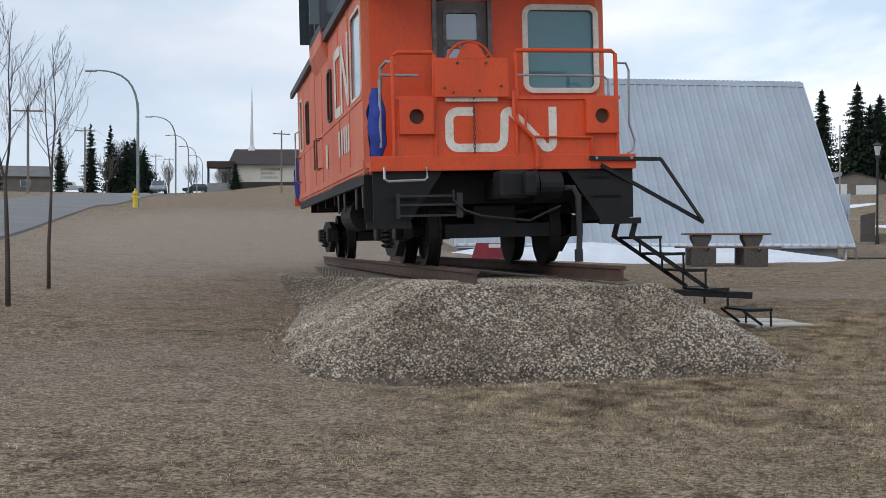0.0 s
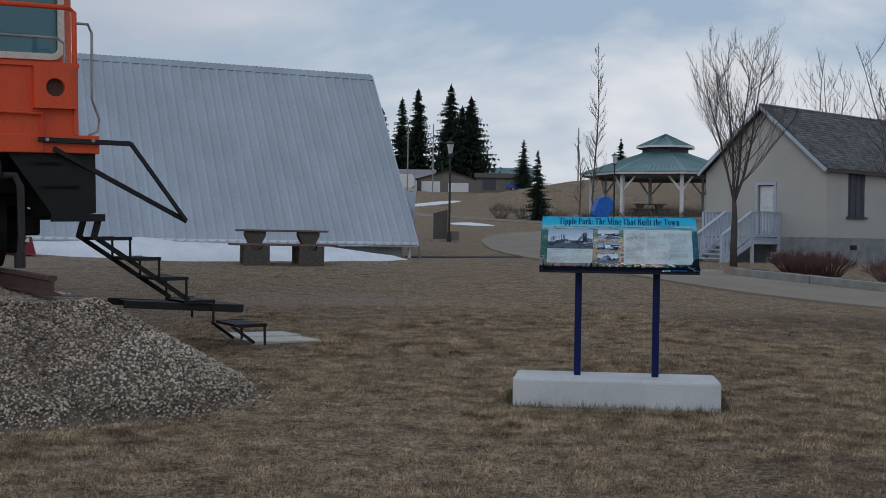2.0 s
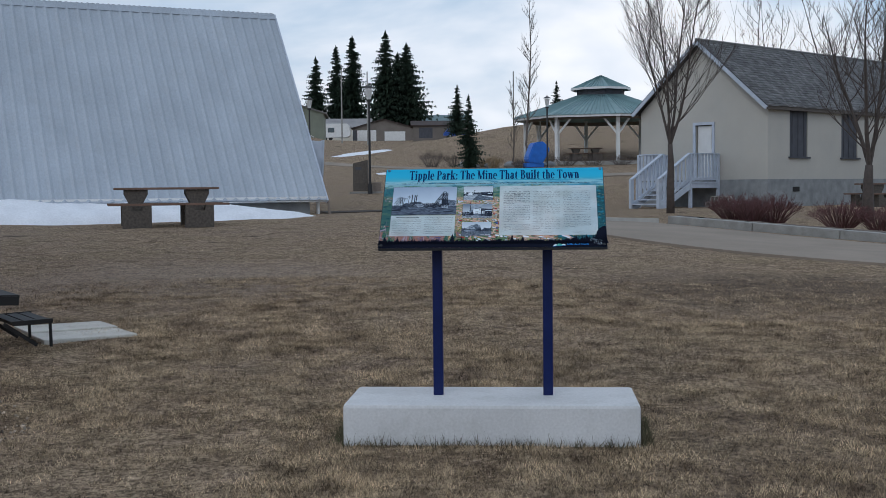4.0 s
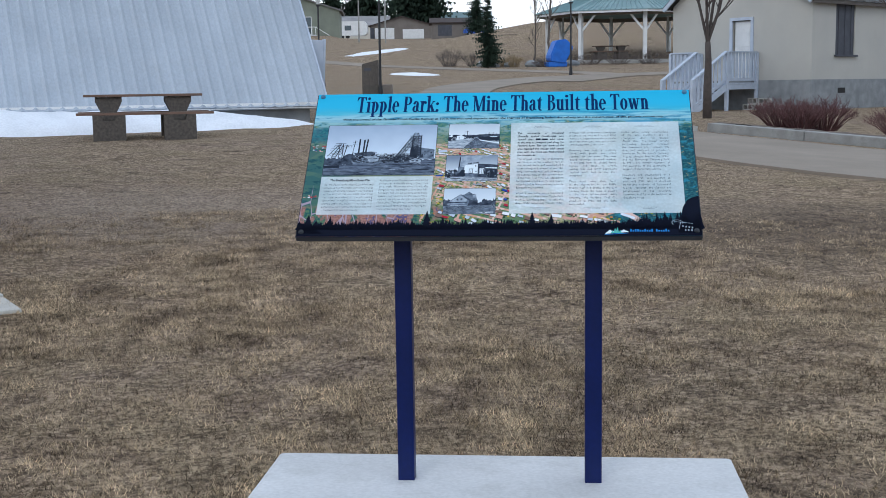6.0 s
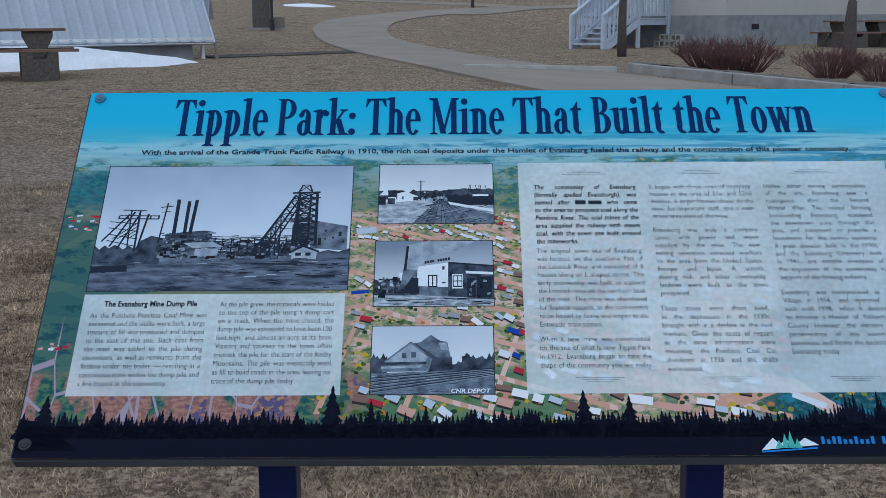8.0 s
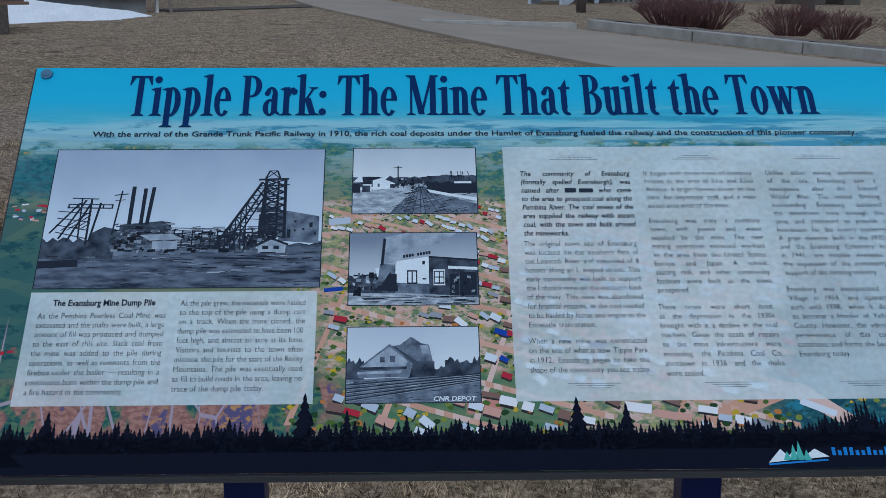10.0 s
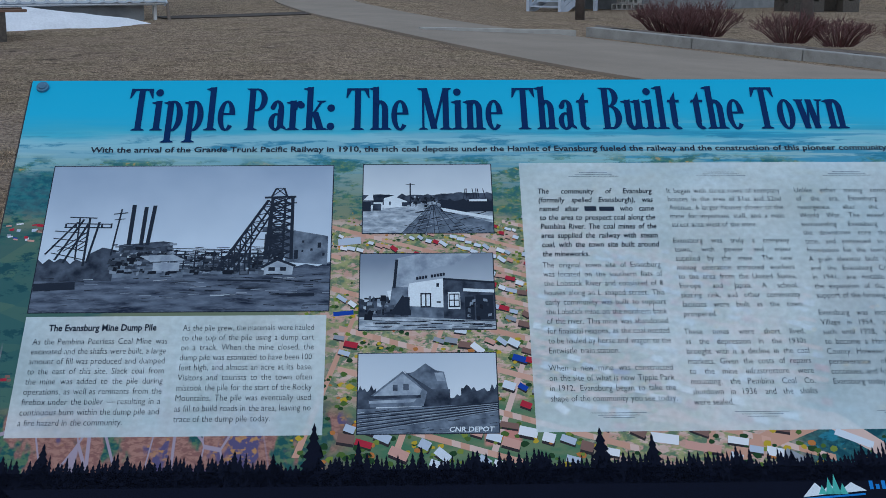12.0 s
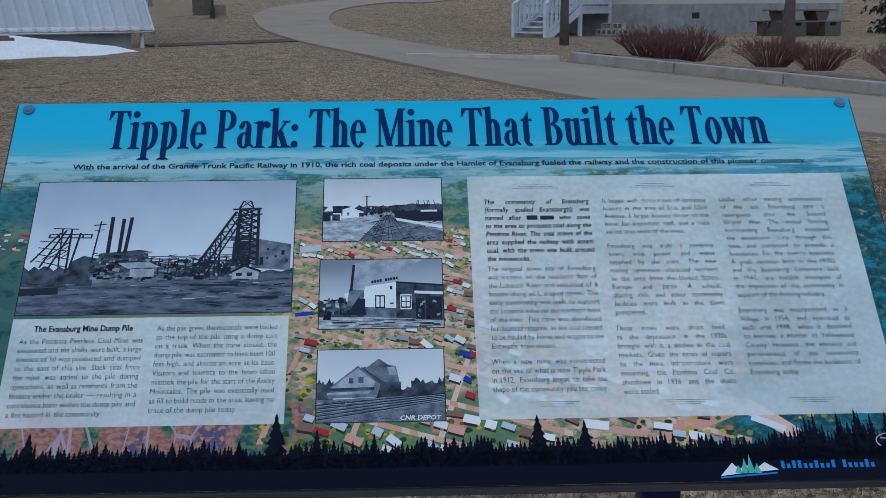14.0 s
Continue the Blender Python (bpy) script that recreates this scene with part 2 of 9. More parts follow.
def tube(bm, pts, r, seg=8, taper=None):
    """A bent pipe through pts."""
    pts = [Vector(p) for p in pts]
    rings = []
    up = Vector((0.13, 0.21, 0.97)).normalized()
    for i, p in enumerate(pts):
        d = (pts[min(i + 1, len(pts) - 1)] - pts[max(i - 1, 0)]).normalized()
        s = d.cross(up)
        s = s.normalized() if s.length > 1e-4 else Vector((1, 0, 0))
        u = s.cross(d).normalized()
        rr = r if taper is None else r + (taper - r) * i / (len(pts) - 1)
        rings.append([bm.verts.new(p + rr * (math.cos(k * math.tau / seg) * s + math.sin(k * math.tau / seg) * u)) for k in range(seg)])
    for a, b in zip(rings, rings[1:]):
        for k in range(seg):
            bm.faces.new((a[k], a[(k + 1) % seg], b[(k + 1) % seg], b[k]))
    bm.faces.new(rings[0][::-1])
    bm.faces.new(rings[-1])


def bar(bm, p, q, w, t, side=(0, 0, 1)):
    """A flat bar from p to q, w wide along side and t thick."""
    p, q = Vector(p), Vector(q)
    d = (q - p).normalized()
    n = d.cross(Vector(side)).normalized()
    s = n.cross(d).normalized()
    rot = Matrix((n, d, s)).transposed()
    box(bm, (p + q) / 2, (t, (q - p).length, w), rot)


def prism(bm, outline, depth, place):
    """An outline in the xy plane, drawn out along z by depth, then placed by a matrix."""
    low = [bm.verts.new(place @ Vector((x, y, 0))) for x, y in outline]
    top = [bm.verts.new(place @ Vector((x, y, depth))) for x, y in outline]
    n = len(outline)
    fs = [bm.faces.new(low[::-1]), bm.faces.new(top)]
    for i in range(n):
        fs.append(bm.faces.new((low[i], low[(i + 1) % n], top[(i + 1) % n], top[i])))
    return fs


XZ = Matrix(((1, 0, 0, 0), (0, 0, -1, 0), (0, 1, 0, 0), (0, 0, 0, 1)))  # x stays, y turns up, z turns towards -y


def rounded(w, h, r, seg=5):
    """The outline of a rounded rectangle about the origin."""
    pts = []
    for cx, cy, a0 in ((w / 2 - r, h / 2 - r, 0), (r - w / 2, h / 2 - r, 90), (r - w / 2, r - h / 2, 180), (w / 2 - r, r - h / 2, 270)):
        for i in range(seg + 1):
            a = radians(a0 + 90 * i / seg)
            pts.append((cx + r * math.cos(a), cy + r * math.sin(a)))
    return pts


def frame_ring(bm, w, h, r, width, depth, place):
    """A rounded frame: an outer outline less an inner one, drawn out by depth."""
    o = rounded(w, h, r)
    i = rounded(w - 2 * width, h - 2 * width, max(r - width, 0.01))
    n = len(o)
    layers = []
    for z in (0, depth):
        layers.append(([bm.verts.new(place @ Vector((x, y, z))) for x, y in o], [bm.verts.new(place @ Vector((x, y, z))) for x, y in i]))
    (lo, li), (to, ti) = layers
    for k in range(n):
        j = (k + 1) % n
        bm.faces.new((to[k], to[j], ti[j], ti[k]))
        bm.faces.new((lo[j], lo[k], li[k], li[j]))
        bm.faces.new((lo[k], lo[j], to[j], to[k]))
        bm.faces.new((ti[k], ti[j], li[j], li[k]))


def part(name, bm, material, parent, label="", smooth=False):
    """Links a bmesh as one mesh object under a thing or a part."""
    bmesh.ops.recalc_face_normals(bm, faces=bm.faces)
    me = bpy.data.meshes.new(name)
    bm.to_mesh(me)
    bm.free()
    me.materials.append(material)
    if smooth:
        for p in me.polygons:
            p.use_smooth = True
    ob = new(name, me)
    ob.parent = parent
    if label:
        tagged(ob, label)
    return ob


def same_part(ob, x=0, y=0, z=0, rz=0):
    """Another part on the same mesh, moved within its thing."""
    o = new(ob.name.split(".")[0], ob.data)
    o.parent = ob.parent
    o.matrix_basis = pose(x, y, z, 0, 0, rz)
    if "label" in ob:
        tagged(o, ob["label"])
    return o


def thing(name, m, label, category, group="", kind=""):
    """An Empty at the base of a thing, to hold its parts."""
    e = new(name)
    e.empty_display_size = 0.2
    e.matrix_world = m
    return tagged(e, label, category, group, kind)


def flat_mesh(name, verts, faces, material, parent=None):
    me = bpy.data.meshes.new(name)
    me.from_pydata(verts, [], faces)
    me.materials.append(material)
    ob = new(name, me)
    if parent:
        ob.parent = parent
    return ob


# ---- the lie of the land ----
AHEAD = ((-400, -12), (-40, -1.6), (0, 0), (12, 0.45), (16, 0.6), (25, 0.86), (31, 1.10), (38, 1.22), (46, 1.42), (57, 2.0), (70, 2.55), (80, 3.1), (88, 3.5), (96, 4.6), (108, 7.3), (125, 7.7), (220, 10.4), (400, 17), (3000, 60))
ASIDE = ((0, 0), (20, 0.72), (39, 1.93), (61, 3.45), (70, 3.75), (105, 5.7), (139, 7.1), (192, 9.4), (400, 18), (3000, 60))


def smooth(a, b, v):
    v = min(max((v - a) / (b - a), 0), 1)
    return v * v * (3 - 2 * v)


def glide(table, v):
    """A soft curve through the steps of a table."""
    xs, ys = zip(*table)
    w = max(1.0, abs(v) * 0.05)
    return float(sum(np.interp(v + d * w, xs, ys) for d in (-1, -0.5, 0, 0.5, 1)) / 5)


def land(x, y):
    """The height of the ground."""
    heading = math.degrees(math.atan2(-x, y)) if y > 0 else (90 if x < 0 else 0)
    f = glide(AHEAD, y)
    f -= 0.055 * max(x, 0) * smooth(16, 32, y) * (1 - smooth(50, 75, y)) * min(1, 14 / max(x, 14))
    g = glide(ASIDE, math.hypot(x, y))
    w = smooth(14, 32, heading)
    back = smooth(-5, 5, y)
    w *= back
    z = f * (1 - w) + g * w
    # a level stretch round the cream house
    pad = smooth(0.5, 4, x) * smooth(40, 46.5, y) * (1 - smooth(56, 68, y))
    z += (1.10 - z) * pad
    # the grassy hill behind the pavilion falls away to its left
    z -= 1.5 * smooth(92, 108, y) * (1 - smooth(120, 170, y)) * smooth(2, 22, -x) * (1 - w)
    # the near slope leaves a low saddle to the left of the hill, through which the far houses show
    if 90 < y < 260 and x < 12:
        b = (0.84 - x) / (y - 10.5)
        cap = 2.03 + (y - 10.5) * (float(np.interp(b, (0, 0.016, 0.047, 0.07, 0.088, 0.1, 0.15, 0.175, 0.21), (0.0535, 0.0510, 0.0456, 0.0418, 0.0385, 0.0362, 0.0362, 0.040, 0.060))) + 0.0030 * smooth(196, 212, y) + 0.02 * smooth(225, 260, y))
        z = min(z, cap)
    # a grassy rise before the church
    if x < -60 and y > 100:
        z += 1.5 * math.exp(-((x + 97) ** 2 + (y - 157) ** 2) / 90.0)
    return z

# ---- ground ----
def grass_material():
    """Dormant turf: straw and dark thatch mixed finely, with worn and paler patches."""
    m = bpy.data.materials.new("dormant_turf")
    m.use_nodes = True
    nt = m.node_tree
    b = nt.nodes["Principled BSDF"]
    ln = nt.links.new
    tc = nt.nodes.new("ShaderNodeTexCoord")

    def noisy(scale, detail, rough, lo, hi):
        n = nt.nodes.new("ShaderNodeTexNoise")
        n.inputs["Scale"].default_value, n.inputs["Detail"].default_value, n.inputs["Roughness"].default_value = scale, detail, rough
        ln(tc.outputs["Object"], n.inputs["Vector"])
        r = nt.nodes.new("ShaderNodeMapRange")
        r.inputs[1].default_value, r.inputs[2].default_value = lo, hi
        ln(n.outputs["Fac"], r.inputs[0])
        return r.outputs[0], n.outputs["Fac"]

    def mixed(a, c, f):
        n = nt.nodes.new("ShaderNodeMix")
        n.data_type = "RGBA"
        for sock, v in ((n.inputs[6], a), (n.inputs[7], c), (n.inputs[0], f)):
            if isinstance(v, tuple):
                sock.default_value = (*v, 1)
            elif isinstance(v, float):
                sock.default_value = v
            else:
                ln(v, sock)
        return n.outputs[2]

    straw, raw = noisy(30.0, 4.0, 0.7, 0.42, 0.58)
    wisp, _ = noisy(90.0, 2.0, 0.6, 0.40, 0.60)
    clump, _ = noisy(11.0, 6.0, 0.74, 0.44, 0.56)
    thin, _ = noisy(2.4, 7.0, 0.76, 0.51, 0.61)
    broad, _ = noisy(0.33, 5.0, 0.6, 0.36, 0.66)
    olive, _ = noisy(0.9, 6.0, 0.7, 0.46, 0.62)
    bare, _ = noisy(1.1, 8.0, 0.74, 0.585, 0.65)
    speck, _ = noisy(6.5, 6.0, 0.74, 0.565, 0.61)
    dark = mixed((0.060, 0.040, 0.028), (0.20, 0.140, 0.095), clump)
    pale = mixed((0.24, 0.174, 0.118), (0.70, 0.53, 0.37), clump)
    turf = mixed(dark, pale, mixed(straw, wisp, 0.35))
    turf = mixed(turf, mixed((0.070, 0.047, 0.031), (0.255, 0.178, 0.116), straw), thin)
    worn = mixed((0.150, 0.108, 0.086), (0.35, 0.268, 0.213), straw)
    turf = mixed(turf, worn, mixed((0.0, 0.0, 0.0), (0.5, 0.5, 0.5), broad))
    turf = mixed(turf, mixed((0.115, 0.092, 0.050), (0.37, 0.30, 0.175), straw), mixed((0.0, 0.0, 0.0), (0.4, 0.4, 0.4), olive))
    turf = mixed(turf, mixed((0.022, 0.016, 0.013), (0.11, 0.076, 0.053), straw), bare)
    turf = mixed(turf, mixed((0.030, 0.021, 0.016), (0.13, 0.09, 0.062), wisp), mixed((0.0, 0.0, 0.0), (0.75, 0.75, 0.75), speck))
    tuft, _ = noisy(2.7, 6.0, 0.68, 0.40, 0.62)
    turf = mixed(turf, mixed((0.14, 0.102, 0.064), (0.60, 0.46, 0.30), straw), mixed((0.0, 0.0, 0.0), (0.42, 0.42, 0.42), tuft))
    # damp patches of dark soil and matted grass beyond the sign, dry worn ground along the street
    damp_soil = mixed((0.050, 0.037, 0.031), (0.165, 0.120, 0.086), straw)
    dry_soil = mixed((0.25, 0.195, 0.155), (0.50, 0.405, 0.33), straw)
    for cx, cy, sx, sy, amount, tone in ((3.9, 19.6, 2.6, 2.3, 0.72, damp_soil), (2.6, 10.0, 1.5, 3.6, 0.5, damp_soil), (-1.6, 19.5, 2.6, 1.6, 0.2, damp_soil), (-22.0, 33.0, 9.0, 21.0, 0.75, dry_soil), (-7.5, 9.0, 3.0, 3.4, 0.25, dry_soil), (-3.4, 21.0, 2.6, 2.6, 0.40, dry_soil)):
        place = nt.nodes.new("ShaderNodeMapping")
        place.vector_type = "TEXTURE"
        place.inputs["Location"].default_value = (cx, cy, 0.6)
        place.inputs["Rotation"].default_value = (0, 0, radians(35) if sy > 10 else 0)
        place.inputs["Scale"].default_value = (sx, sy, 50.0)
        ln(tc.outputs["Object"], place.inputs[0])
        far = nt.nodes.new("ShaderNodeVectorMath")
        far.operation = "LENGTH"
        ln(place.outputs[0], far.inputs[0])
        fray = nt.nodes.new("ShaderNodeMath")
        fray.operation = "ADD"
        _, edge = noisy(0.6 if sy > 10 else 1.6, 6.0, 0.7, 0.4, 0.6)
        ln(far.outputs["Value"], fray.inputs[0])
        ln(edge, fray.inputs[1])
        patch = nt.nodes.new("ShaderNodeMapRange")
        patch.inputs[1].default_value, patch.inputs[2].default_value, patch.inputs[3].default_value, patch.inputs[4].default_value = 1.65, 1.0, 0.0, amount
        ln(fray.outputs[0], patch.inputs[0])
        turf = mixed(turf, tone, patch.outputs[0])
    ln(turf, b.inputs["Base Color"])
    b.inputs["Roughness"].default_value = 0.95
    b.inputs["Specular IOR Level"].default_value = 0.1
    bp = nt.nodes.new("ShaderNodeBump")
    bp.inputs["Strength"].default_value = 0.8
    bp.inputs["Distance"].default_value = 0.05
    ln(raw, bp.inputs["Height"])
    ln(bp.outputs["Normal"], b.inputs["Normal"])
    return m


LAWN = grass_material()


def make_ground():
    radii = [0.0]
    step = 0.35
    while radii[-1] < 2800:
        radii.append(radii[-1] + step)
        step *= 1.035 if radii[-1] < 60 else 1.09
    turns = 288
    verts, faces = [(0.8, 6.0, land(0.8, 6.0))], []
    for rr in radii[1:]:
        for k in range(turns):
            a = math.tau * k / turns
            x, y = 0.8 + rr * math.sin(a), 6.0 + rr * math.cos(a)
            lump = 0.018 * noise.noise((x * 0.9, y * 0.9, 0)) + 0.012 * noise.noise((x * 2.7, y * 2.7, 5)) if rr < 70 else 0.0
            verts.append((x, y, land(x, y) + lump - 0.01))
    for k in range(turns):
        faces.append((0, 1 + (k + 1) % turns, 1 + k))
    for i in range(len(radii) - 2):
        a, b = 1 + i * turns, 1 + (i + 1) * turns
        for k in range(turns):
            j = (k + 1) % turns
            faces.append((a + k, a + j, b + j, b + k))
    ob = flat_mesh("ground", verts, faces, LAWN)
    for p in ob.data.polygons:
        p.use_smooth = True
    ob.data.flip_normals() if ob.data.polygons[0].normal.z < 0 else None
    return tagged(ob, "brown dormant lawn rising gently over uneven ground", "ground", kind="structure")


make_ground()


def strip(name, line, width, material, label, category, lift=0.03, kind="structure"):
    """A paved band laid over the land along a line of points, with a slight edge."""
    pts = []
    line = [(*p, width) if len(p) == 2 else p for p in line]
    for p, q in zip(line, line[1:]):
        n = max(2, int(math.hypot(q[0] - p[0], q[1] - p[1]) / 1.0))
        pts += [tuple(a + (b - a) * i / n for a, b in zip(p, q)) for i in range(n)]
    pts.append(line[-1])
    for _ in range(12):
        pts = [pts[0]] + [tuple((pts[i - 1][c] + 2 * pts[i][c] + pts[i + 1][c]) / 4 for c in (0, 1, 2)) for i in range(1, len(pts) - 1)] + [pts[-1]]
    bm = bmesh.new()
    across = 5
    rows = []
    for i, (x, y, width) in enumerate(pts):
        x0, y0, _ = pts[max(i - 1, 0)]
        x1, y1, _ = pts[min(i + 1, len(pts) - 1)]
        d = Vector((x1 - x0, y1 - y0)).normalized()
        row = []
        for k in range(-1, across + 2):
            f = min(max(k / across, 0), 1) - 0.5
            wob = 0.05 * noise.noise((i * 0.35, f * 3, 2))
            px, py = x + d.y * (f * width + wob), y - d.x * (f * width + wob)
            row.append(bm.verts.new((px, py, land(px, py) + (lift if 0 <= k <= across else -0.05))))
        rows.append(row)
    for a, b in zip(rows, rows[1:]):
        for k in range(len(a) - 1):
            bm.faces.new((a[k], a[k + 1], b[k + 1], b[k]))
    return tagged(part(name, bm, material, None), label, category, kind=kind)


PARK_LINE = [(16, 18, 5.5), (11, 22.5, 5.5), (7.2, 26.5, 5.5), (4.4, 30.2, 5.0), (2.1, 34.1, 3.7), (0.35, 37.9, 2.5), (-0.9, 41.6, 2.1), (-1.75, 45, 2.0), (-2.45, 49.5, 2.2), (-2.75, 53.8, 2.5), (-2.55, 57.0, 2.9), (-1.35, 60.4, 3.0), (0.3, 64.0, 2.5), (2.6, 67.9, 2.2), (5.2, 69.4, 2.0), (10, 71, 2.0), (16, 73.5, 2.0)]
strip("path_park", PARK_LINE, 3.0, PATH_TOP, "pale worn asphalt path winding over the brown lawn", "path")
strip("path_back", [(-26, 96), (-13.5, 88.9), (-3.2, 76.2), (2.0, 71.5), (4.5, 67.6)], 1.6, PATH_TOP, "narrow pale gravel path crossing the lawn", "path", lift=0.035)

# the street runs along the same line as the rails
STREET = radians(34.6)
ALONG, ACROSS = Vector((-math.sin(STREET), math.cos(STREET))), Vector((math.cos(STREET), math.sin(STREET)))


def street(u, v):
    """A place u metres up the street, v metres to the right of the line through the start."""
    q = ALONG * u + ACROSS * v
    return q.x, q.y


strip("road_street", [street(u, -9.8) for u in (-60, -10, 20, 60, 120, 200, 320, 600)], 7.4, ASPHALT, "grey worn asphalt street running up the slope", "road", lift=0.06)

# ---- the steep-roofed hall ----
def make_barn():
    turn = 31.0
    m = pose(-4.33, 37.61, 0, 0, 0, turn)
    barn = thing("hall", m, "steep A-frame hall clad in pale corrugated steel on grey foundation", "building")
    L, rise, run, eave = 11.6, 5.17, 3.85, 1.67
    low = land(-4.45, 37.55) - 0.15
    # foundation, set back under the eaves
    bm = bmesh.new()
    box(bm, (-L / 2 - 0.1, run + 0.0, (low - 0.6 + eave - 0.14) / 2), (L - 0.5, 2 * run - 0.5, eave - 0.14 - low + 0.6))
    part("foundation", bm, FOUNDATION, barn, "grey concrete foundation wall")
    bm = bmesh.new()
    box(bm, (-L / 2, -0.02, eave - 0.07), (L, 0.05, 0.13))
    part("fascia", bm, WHITE_PAINT, barn, "white painted eave board")
    bm = bmesh.new()
    box(bm, (-0.13, 0.23, (low + eave) / 2 - 0.15), (0.06, 0.10, eave - low))
    part("corner_post", bm, WHITE_PAINT, barn, "white corner board")
    # roof sheets: ribs run down the slope
    slope = math.hypot(rise, run)
    tilt = math.atan2(rise, run)
    for side in (0, 1):
        place = Matrix.Translation((0, 0, eave)) @ Matrix.Rotation(tilt, 4, "X") if not side else Matrix.Translation((0, 2 * run, eave)) @ Matrix.Rotation(math.pi, 4, "Z") @ Matrix.Translation((L, 0, 0)) @ Matrix.Rotation(tilt, 4, "X")
        bm = bmesh.new()
        cols = int(L / 0.27)
        prev = None
        for i in range(cols * 4 + 1):
            x = -i * L / (cols * 4)
            z = (0.0, 0.0, 0.0, 0.032)[i % 4]
            top = [bm.verts.new(place @ Vector((x, y, z))) for y in (-0.12, slope)]
            under = [bm.verts.new(place @ Vector((x, y, -0.10))) for y in (-0.12, slope)]
            if prev:
                pt, pu = prev
                bm.faces.new((pt[0], pt[1], top[1], top[0]))
                bm.faces.new((pu[0], under[0], under[1], pu[1]))
                bm.faces.new((pt[0], top[0], under[0], pu[0]))
            if i in (0, cols * 4):
                bm.faces.new((top[0], top[1], under[1], under[0]))
            prev = (top, under)
        part("roof_slope", bm, ROOF_LIGHT, barn, "pale blue-grey corrugated steel roof slope")
    bm = bmesh.new()
    for s in (1, -1):
        box(bm, (-L / 2, run + s * 0.11, eave + rise + 0.0 - 0.12), (L + 0.02, 0.16, 0.02), Euler((-s * tilt, 0, 0)).to_matrix())
    part("ridge_cap", bm, ROOF_LIGHT, barn, "folded steel ridge cap")
    # gable ends
    for x in (-0.35, -L + 0.35):
        bm = bmesh.new()
        prism(bm, [(0.1, eave - 0.15), (2 * run - 0.1, eave - 0.15), (run, eave + rise - 0.2)], 0.12, Matrix(((0, 0, 1, x - 0.06), (1, 0, 0, 0), (0, 1, 0, 0), (0, 0, 0, 1))))
        part("gable_wall", bm, STUCCO, barn, "plain gable wall")
    for x in (0.0, -L):
        bm = bmesh.new()
        for s in (0, 1):
            p = Vector((x, 0 if not s else 2 * run, eave + 0.0))
            q = Vector((x, run, eave + rise))
            bar(bm, p - (q - p) * 0.015 + Vector((0.02, 0, -0.06)), q + Vector((0.02, 0, -0.06)), 0.12, 0.04, side=(0, 0.8, -0.6) if not s else (0, -0.8, -0.6))
        part("barge_board", bm, TRIM_GREY, barn, "pale edge board along the gable")
    # a board fin that stands out from the gable end
    bm = bmesh.new()
    box(bm, (0.0, 1.15, 2.55), (0.70, 0.07, 1.20), Euler((0, 0.05, 0)).to_matrix())
    box(bm, (0.36, 1.15, 2.55), (0.05, 0.11, 1.22), Euler((0, 0.05, 0)).to_matrix())
    part("side_panel", bm, TRIM_GREY, barn, "grey leaning side panel")
    # rain pipe
    bm = bmesh.new()
    rod(bm, (0.05, -0.03, eave - 0.1), (0.09, -0.06, low), 0.035)
    part("downpipe", bm, WOOD_GREY, barn, "thin brown downpipe")


make_barn()


def make_snow(name, outline, height, label):
    """A thawing drift: an uneven low dome over an outline given by radius against angle."""
    cx, cy, rx, ry, turn = outline
    bm = bmesh.new()
    rings, seg = 9, 64
    centre = bm.verts.new((cx, cy, land(cx, cy) + height))
    last = None
    for i in range(1, rings + 1):
        f = i / rings
        ring = []
        for k in range(seg):
            a = math.tau * k / seg
            edge = 1 + 0.24 * noise.noise((math.cos(a) * 2.5 + cx, math.sin(a) * 2.5, 3)) + 0.16 * noise.noise((math.cos(a) * 9 + cx, math.sin(a) * 9, 8))
            px, py = math.cos(a) * rx * f * edge, math.sin(a) * ry * f * edge
            c, s = math.cos(radians(turn)), math.sin(radians(turn))
            x, y = cx + px * c - py * s, cy + px * s + py * c
            z = land(x, y) + height * (1 - f ** 2.5) * (1 + 0.35 * noise.noise((x * 1.3, y * 1.3, 1))) - (0.06 if i == rings else 0)
            ring.append(bm.verts.new((x, y, z)))
        for k in range(seg):
            j = (k + 1) % seg
            if last is None:
                bm.faces.new((centre, ring[k], ring[j]))
            else:
                bm.faces.new((last[k], ring[k], ring[j], last[j]))
        last = ring
    tagged(part(name, bm, SNOW, None, smooth=True), label, "snow", kind="stuff")


make_snow("snow_drift", (-9.3, 33.55, 5.6, 1.5, 31), 0.42, "thawing white snow drift lying along the hall foundation")
make_snow("snow_patch", (-6.2, 71.6, 1.9, 0.7, -45), 0.10, "thin white snow patch on the lawn")
make_snow("snow_patch", (-11.3, 94.8, 2.9, 0.75, 50), 0.10, "long thin snow patch on the slope")


